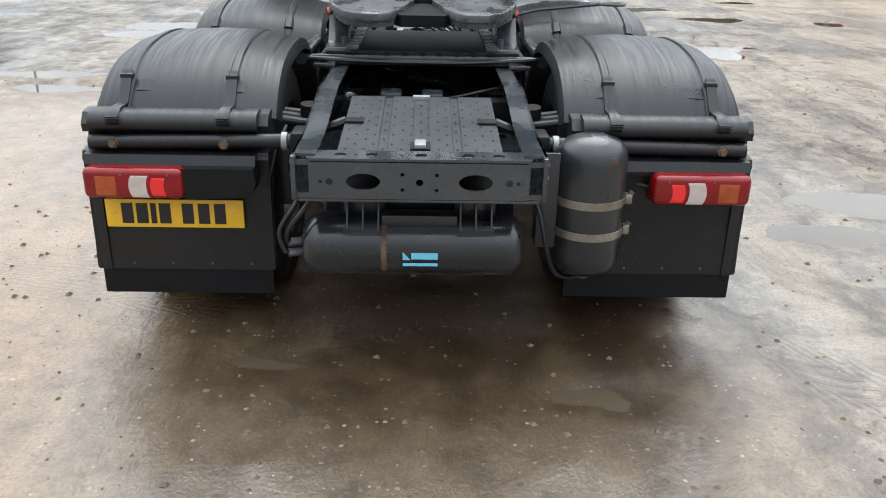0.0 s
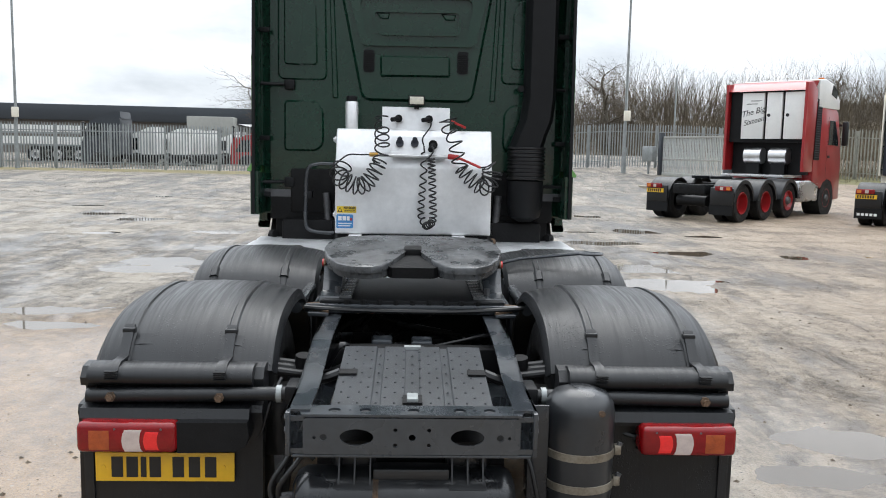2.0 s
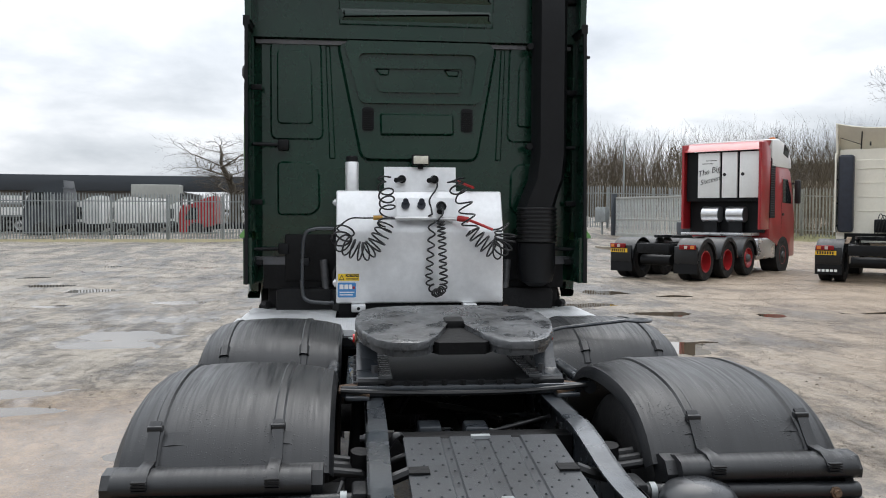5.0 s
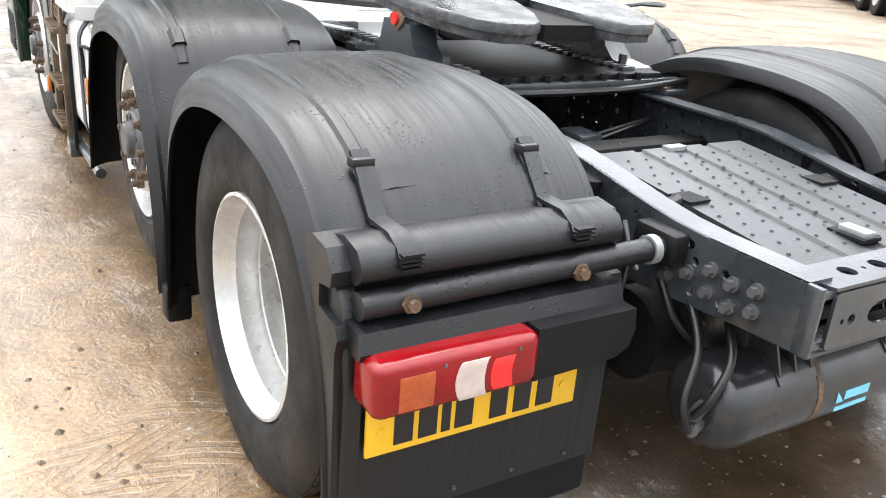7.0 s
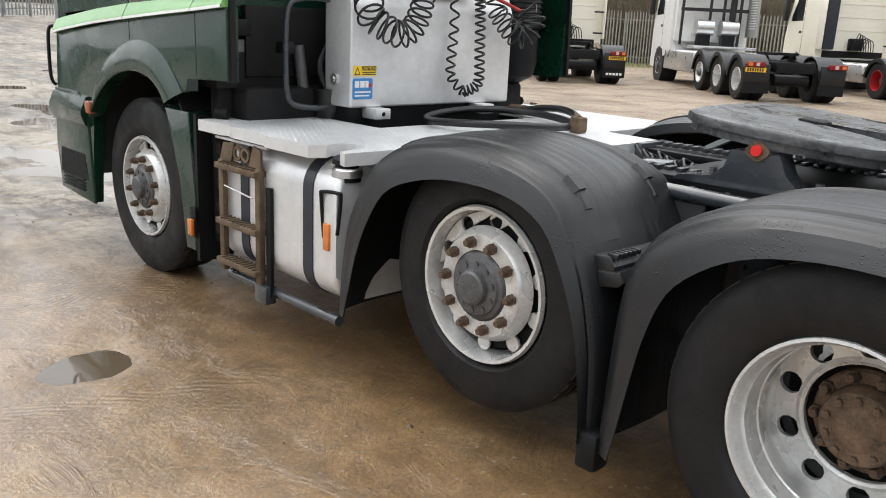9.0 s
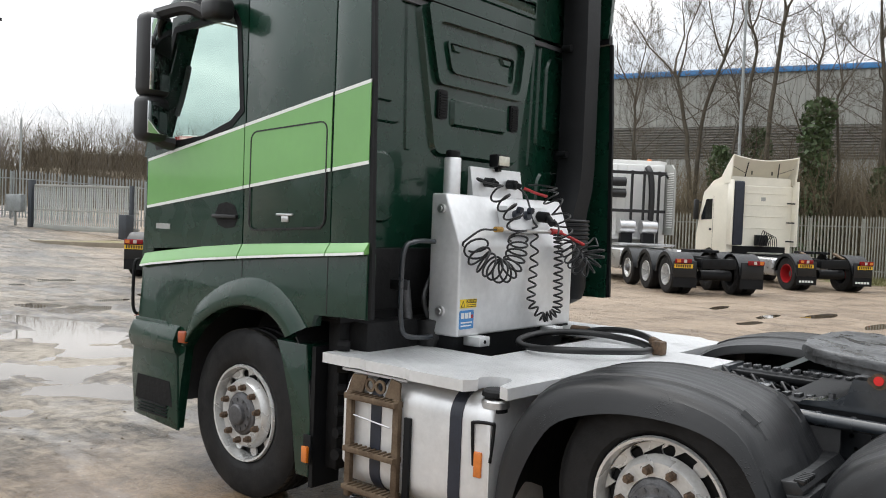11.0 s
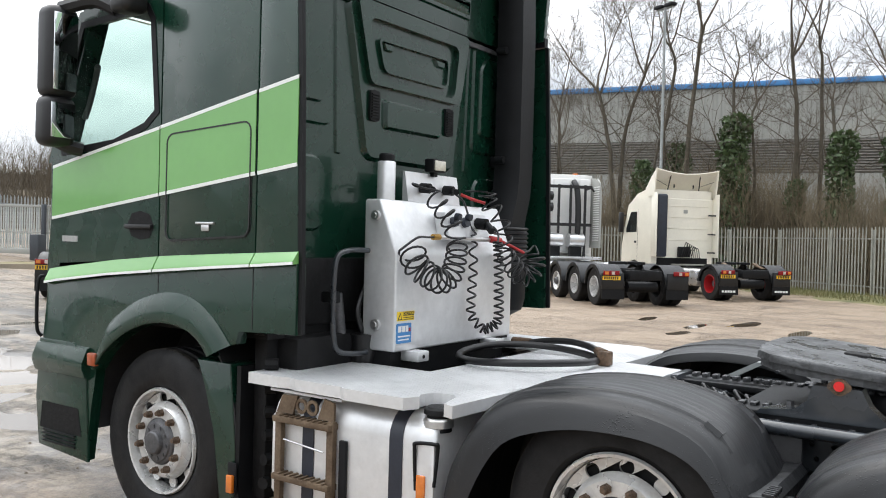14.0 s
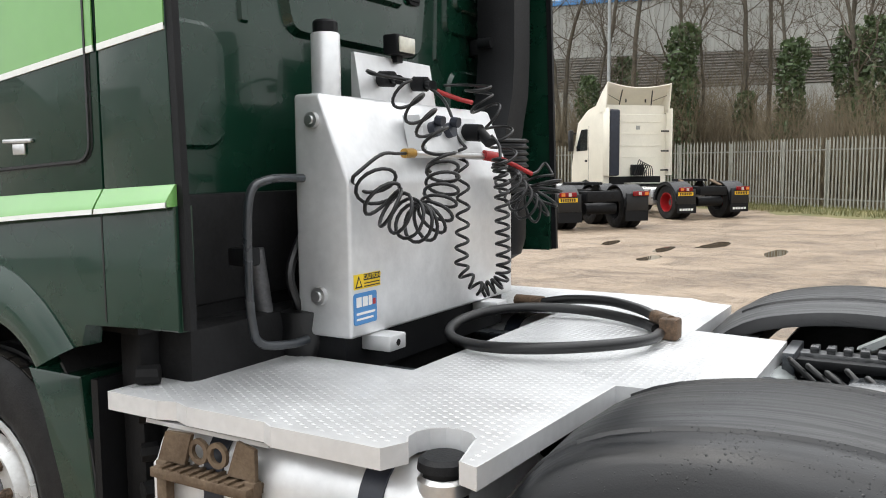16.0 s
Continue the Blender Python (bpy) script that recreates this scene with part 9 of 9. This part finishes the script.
def heavy_tractor(at, label, paint, trim, rims, sign, plates, ax, y0):
    """A four-axle heavy tractor: equipment tower behind the cab, roof cap, ladder of guards."""
    t = thing("heavy_tractor", label, "truck", "parked trucks", at=at)
    parked_chassis(t, ax, ax[3][0] + 0.3, rims, plates, False)
    cab = low_cab(paint, t, y0, 3.35, "cab body")
    part("roof_cap", prism(B(), [(y0 + 0.1, 3.2), (y0 + 0.1, 4.0), (y0 + 0.6, 4.06), (y0 + 1.2, 3.95), (y0 + 1.75, 3.5), (y0 + 1.8, 3.2), (y0 + 1.2, 3.2)], "x", -1.24, 1.24, bevel=0.05), trim, t, "pale roof cap", 40)
    part("roof_visor", prism(B(), [(y0 + 1.0, 3.62), (y0 + 1.45, 3.5), (y0 + 1.5, 3.75), (y0 + 1.1, 3.92)], "x", -1.25, 1.25), "darkglass", t)
    for s in (-1, 1) if sign else ():
        part("tower_side", prism(B(), [(y0 - 0.78, 1.3), (y0 - 0.1, 1.3), (y0 - 0.02, 3.7), (y0 - 0.4, 3.92), (y0 - 0.78, 3.88)], "x", s * 1.16, s * 1.24, bevel=0.02), paint, t, "tower side panel", 30)
        if s > 0:
            part("grille_panel", prism(B(), [(y0 - 0.02, 1.65), (y0 + 0.42, 1.65), (y0 + 0.40, 3.35), (y0 + 0.05, 3.45)], "x", s * 1.22, s * 1.232), "trim", t, "black side grille")
            for k in range(23):
                part("grille_slat", box(B(), 1.23, 1.24, y0 + 0.04, y0 + 0.38, 1.72 + 0.07 * k, 1.745 + 0.07 * k), "navy", t)
    if sign:
        part("tower_roof", prism(B(), [(y0 - 0.78, 3.66), (y0 - 0.1, 3.76), (y0 + 0.12, 3.98), (y0 - 0.4, 3.94)], "x", -1.2, 1.2), paint, t)
    if sign:
        part("tower_frame", box(B(), -1.14, 1.14, y0 - 0.60, y0 - 0.1, 2.15, 3.66), "trim", t, "dark equipment tower")
        part("lower_frame", box(B(), -1.14, 1.14, y0 - 0.30, y0 - 0.1, 1.2, 2.15), "trim", t)
        for x0, x1 in ((-0.74, -0.06), (0.02, 0.48), (0.56, 1.15)):
            part("tower_door", box(B(), x0, x1, y0 - 0.70, y0 - 0.60, 2.25, 3.62, 0.012), "white", t, "white locker door")
        for x in (0.1, 0.66):
            part("door_knob", cyl(B(), (x, y0 - 0.70, 2.95), (x, y0 - 0.715, 2.95), 0.05, 12), "black", t)
        text_part("sign_words", "The Big", 0.24, pose(-0.40, y0 - 0.704, 3.05, 90, -14, 0), "black", t, "painted black words", 0.002, 0.35)
        text_part("sign_words", "Sixteen", 0.22, pose(-0.36, y0 - 0.704, 2.78, 90, -14, 0), "black", t, "painted black words", 0.002, 0.35)
        for k in range(2):
            part("sign_bar", box(B(), -0.6 + 0.12 * k, -0.25 + 0.1 * k, y0 - 0.705, y0 - 0.701, 3.28 + 0.09 * k, 3.3 + 0.09 * k), "black", t)
    else:
        part("white_rear_wall", box(B(), -1.16, 1.05, y0 - 0.24, y0 - 0.02, 1.3, 3.85, 0.03), "white", t)
        for x in (-0.62, -0.3, 0.3, 0.62):
            part("wall_rib", box(B(), x - 0.02, x + 0.02, y0 - 0.27, y0 - 0.235, 1.5, 3.8), "white", t)
        for x in (-1.08, -0.22, 0.20, 0.72):
            part("rack_post", box(B(), x - 0.035, x + 0.035, y0 - 0.60, y0 - 0.53, 1.2, 3.62), "black", t)
        part("rack_beam", box(B(), -1.13, 0.95, y0 - 0.62, y0 - 0.52, 3.50, 3.60), "black", t)
        part("rack_beam", box(B(), -1.13, 0.95, y0 - 0.62, y0 - 0.52, 2.22, 2.32), "black", t)
        for z in (3.22, 2.84):
            part("air_reservoir", cyl(B(), (-1.05, y0 - 0.70, z), (-0.5, y0 - 0.70, z), 0.15, 18), "black", t, "black air reservoir", 40)
        part("intake_pipe", tube(B(), spline([(0.48, y0 - 0.55, 1.9), (0.48, y0 - 0.56, 2.8), (0.44, y0 - 0.5, 3.5), (0.40, y0 - 0.3, 3.75)], 6), 0.10, 12), "black", t, "", 60)
        part("hose_loops", tube(B(), spline([(0.72, y0 - 0.55, 3.45), (0.9, y0 - 0.6, 3.52), (1.05, y0 - 0.5, 3.42)], 6), 0.035, 8), "black", t)
        part("side_fin", prism(B(), [(y0 - 0.95, 1.5), (y0 - 0.1, 1.5), (y0 - 0.1, 3.9), (y0 - 0.62, 3.86), (y0 - 0.85, 3.7), (y0 - 0.95, 3.3)], "x", 1.10, 1.17, bevel=0.02), "clad", t, "grey ribbed side fin", 30)
        for k in range(24):
            part("fin_rib", box(B(), 1.085, 1.102, y0 - 0.88, y0 - 0.4, 1.75 + 0.078 * k, 1.785 + 0.078 * k), "white", t)
    for x in (-0.35, 0.42):
        part("silver_canister", cyl(B(), (x - 0.26, y0 - 0.5, 1.75), (x + 0.26, y0 - 0.5, 1.75), 0.24, 20), "silver", t, "silver exhaust canister", 40)
        part("canister_foot", box(B(), x - 0.2, x + 0.2, y0 - 0.6, y0 - 0.4, 1.2, 1.55), "trim", t)
    part("catwalk", box(B(), -0.9, 1.0, y0 - 1.5, y0 - 0.2, 1.12, 1.20, 0.01), "alu", t, "aluminium catwalk")
    part("side_tank", box(B(), 0.62, 1.22, ax[2][0] + 0.66, ax[3][0] - 0.66, 0.42, 1.05, 0.06, 3), "alu", t, "", 40)
    part("side_tank", box(B(), -1.22, -0.62, ax[2][0] + 0.66, ax[3][0] - 0.66, 0.42, 1.05, 0.06, 3), "alu", t, "", 40)
    for x in (-0.22, 0.0, 0.22):
        part("tail_hole", cyl(B(), (x, 0.118, 0.84), (x, 0.124, 0.84), 0.06, 12), "under", t)
    part("beacon", box(B(), 0.85, 1.0, y0 + 0.9, y0 + 1.05, 4.0, 4.14, 0.02), "amber", t, "amber roof beacon")
    return t


H = -40.0
def parked_at(x, y, turn=H, back=0.75):
    """Pose of a truck whose rear axle stands at x, y."""
    return pose(x, y, 0, 0, 0, turn) @ Matrix.Translation((0, -back, 0))


heavy_tractor(parked_at(7.79, 19.5, -47), "red four-axle heavy tractor with white lockers behind its cab", "redpaint", "white", ["redpaint", "redpaint", "redpaint", "redpaint"], True, (-1,), [(0.75, "drive"), (2.17, "drive"), (3.65, "tag"), (6.41, "steer")], 5.21)
cream_tractor(parked_at(12.75, 17.95), "cream two-axle tractor with a dished roof spoiler", TWO, ["redpaint"] * 3, "cream")
cream_tractor(parked_at(17.1, 15.7), "cream tractor with red wheel rims and black guards", TWO, ["redpaint"] * 3, "cream")
heavy_tractor(parked_at(17.56, 9.67, -43), "white four-axle heavy tractor with grey ribbed tower", "white", "white", ["rim"] * 4, False, (-1,), [(0.75, "drive"), (2.2, "drive"), (3.7, "tag"), (8.1, "steer")], 6.9)
cream_tractor(parked_at(22.75, 8.2), "cream tractor with red rims parked beside the fence", LONG, ["redpaint"] * 3, "cream")


# ---------------------------------------------------------------- vehicles behind the depot fence
def depot_lorry(at, paint, label, h=3.0):
    t = thing("depot_lorry", label, "lorry", "lorries behind the depot fence", at=at)
    cab = low_cab(paint, t, 0.0, h, "cab body")
    part("chassis", box(B(), -0.5, 0.5, -4.5, 0.4, 0.7, 1.0), "trim", t)
    for s in (-1, 1):
        for y in (1.2, -2.4, -3.7):
            simple_wheel(t, s * 1.05, y, 0.5, s, "rim", y < 0)
    part("roof_deflector", prism(B(), [(0.0, h - 0.02), (0.05, h + 0.4), (0.5, h + 0.36), (1.3, h - 0.02)], "x", -1.05, 1.05, bevel=0.04), paint, t, "", 40)
    return t


l1 = depot_lorry(pose(-15.8, 51, 0.1, 0, 0, 92), "white", "white lorry cab standing behind the fence", 2.3)
for x, y, r in ((-14.7, 53.7, 91), (-14.5, 56.4, 92), (-14.1, 59.1, 90), (-12.7, 61.8, 91), (-22.0, 61, 95)):
    copy_thing(l1, pose(x, y, 0.1, 0, 0, r))
depot_lorry(pose(-17.0, 48.2, 0.1, 0, 0, 92), "bluegrey", "blue-grey high lorry cab behind the depot fence", 3.1)
l2 = depot_lorry(pose(-3.4, 56, 0.1, 0, 0, 80), "redpaint", "red lorry cab standing behind the fence", 2.3)
copy_thing(l2, pose(-8.9, 50.6, 0.1, 0, 0, 91))
copy_thing(l2, pose(-1.8, 50.4, 0.1, 0, 0, 88))


def trailer_stack(at):
    t = thing("skeletal_trailer_stack", "stack of grey galvanised skeletal trailers", "trailer", "trailers behind the depot fence", at=at)
    for lv in range(2):
        z = 1.0 + 0.75 * lv
        for s in (-1, 1):
            part("beam", box(B(), s * 0.5 - 0.06, s * 0.5 + 0.06, 0, 12.5, z, z + 0.35), "galv", t)
        for k in range(9):
            part("cross_beam", box(B(), -1.2, 1.2, 0.3 + 1.45 * k, 0.42 + 1.45 * k, z + 0.1, z + 0.3), "galv", t)
        part("side_rail", box(B(), -1.25, -1.18, 0, 12.5, z + 0.1, z + 0.5), "white", t)
        part("side_rail", box(B(), 1.18, 1.25, 0, 12.5, z + 0.1, z + 0.5), "white", t)
    for s in (-1, 1):
        for y in (1.0, 2.3, 3.6):
            simple_wheel(t, s * 1.0, y, 0.5, s, "rim", False)
        part("landing_leg", box(B(), s * 0.6 - 0.07, s * 0.6 + 0.07, 10.2, 10.35, 0.0, 1.0), "galv", t)
    return t


ts = trailer_stack(pose(-19.5, 51.0, 0.5, 0, 0, 93))
copy_thing(ts, pose(-20.5, 55.5, 0.6, 0, 0, 95))

# silver car behind the right-hand fence
def parked_car(at):
    t = thing("parked_car", "silver hatchback parked behind the palisade fence", "car", at=at)
    prof = [(0, 0.35), (0.02, 0.85), (0.35, 0.98), (0.8, 1.42), (2.2, 1.46), (3.1, 1.0), (4.1, 0.82), (4.2, 0.35)]
    part("body", prism(B(), prof, "x", -0.85, 0.85, bevel=0.06), "clad", t, "", 40)
    for s in (-1, 1):
        part("side_glass", prism(B(), [(0.5, 1.0), (0.88, 1.36), (2.15, 1.39), (2.85, 1.02)], "x", s * 0.845, s * 0.857), "darkglass", t)
        for y in (0.8, 3.4):
            simple_wheel(t, s * 0.78, y, 0.31, s, "rim", False, 0.2, 0.31)
    return t


parked_car(pose(38.4, 12.6, 0.2, 0, 0, 170))
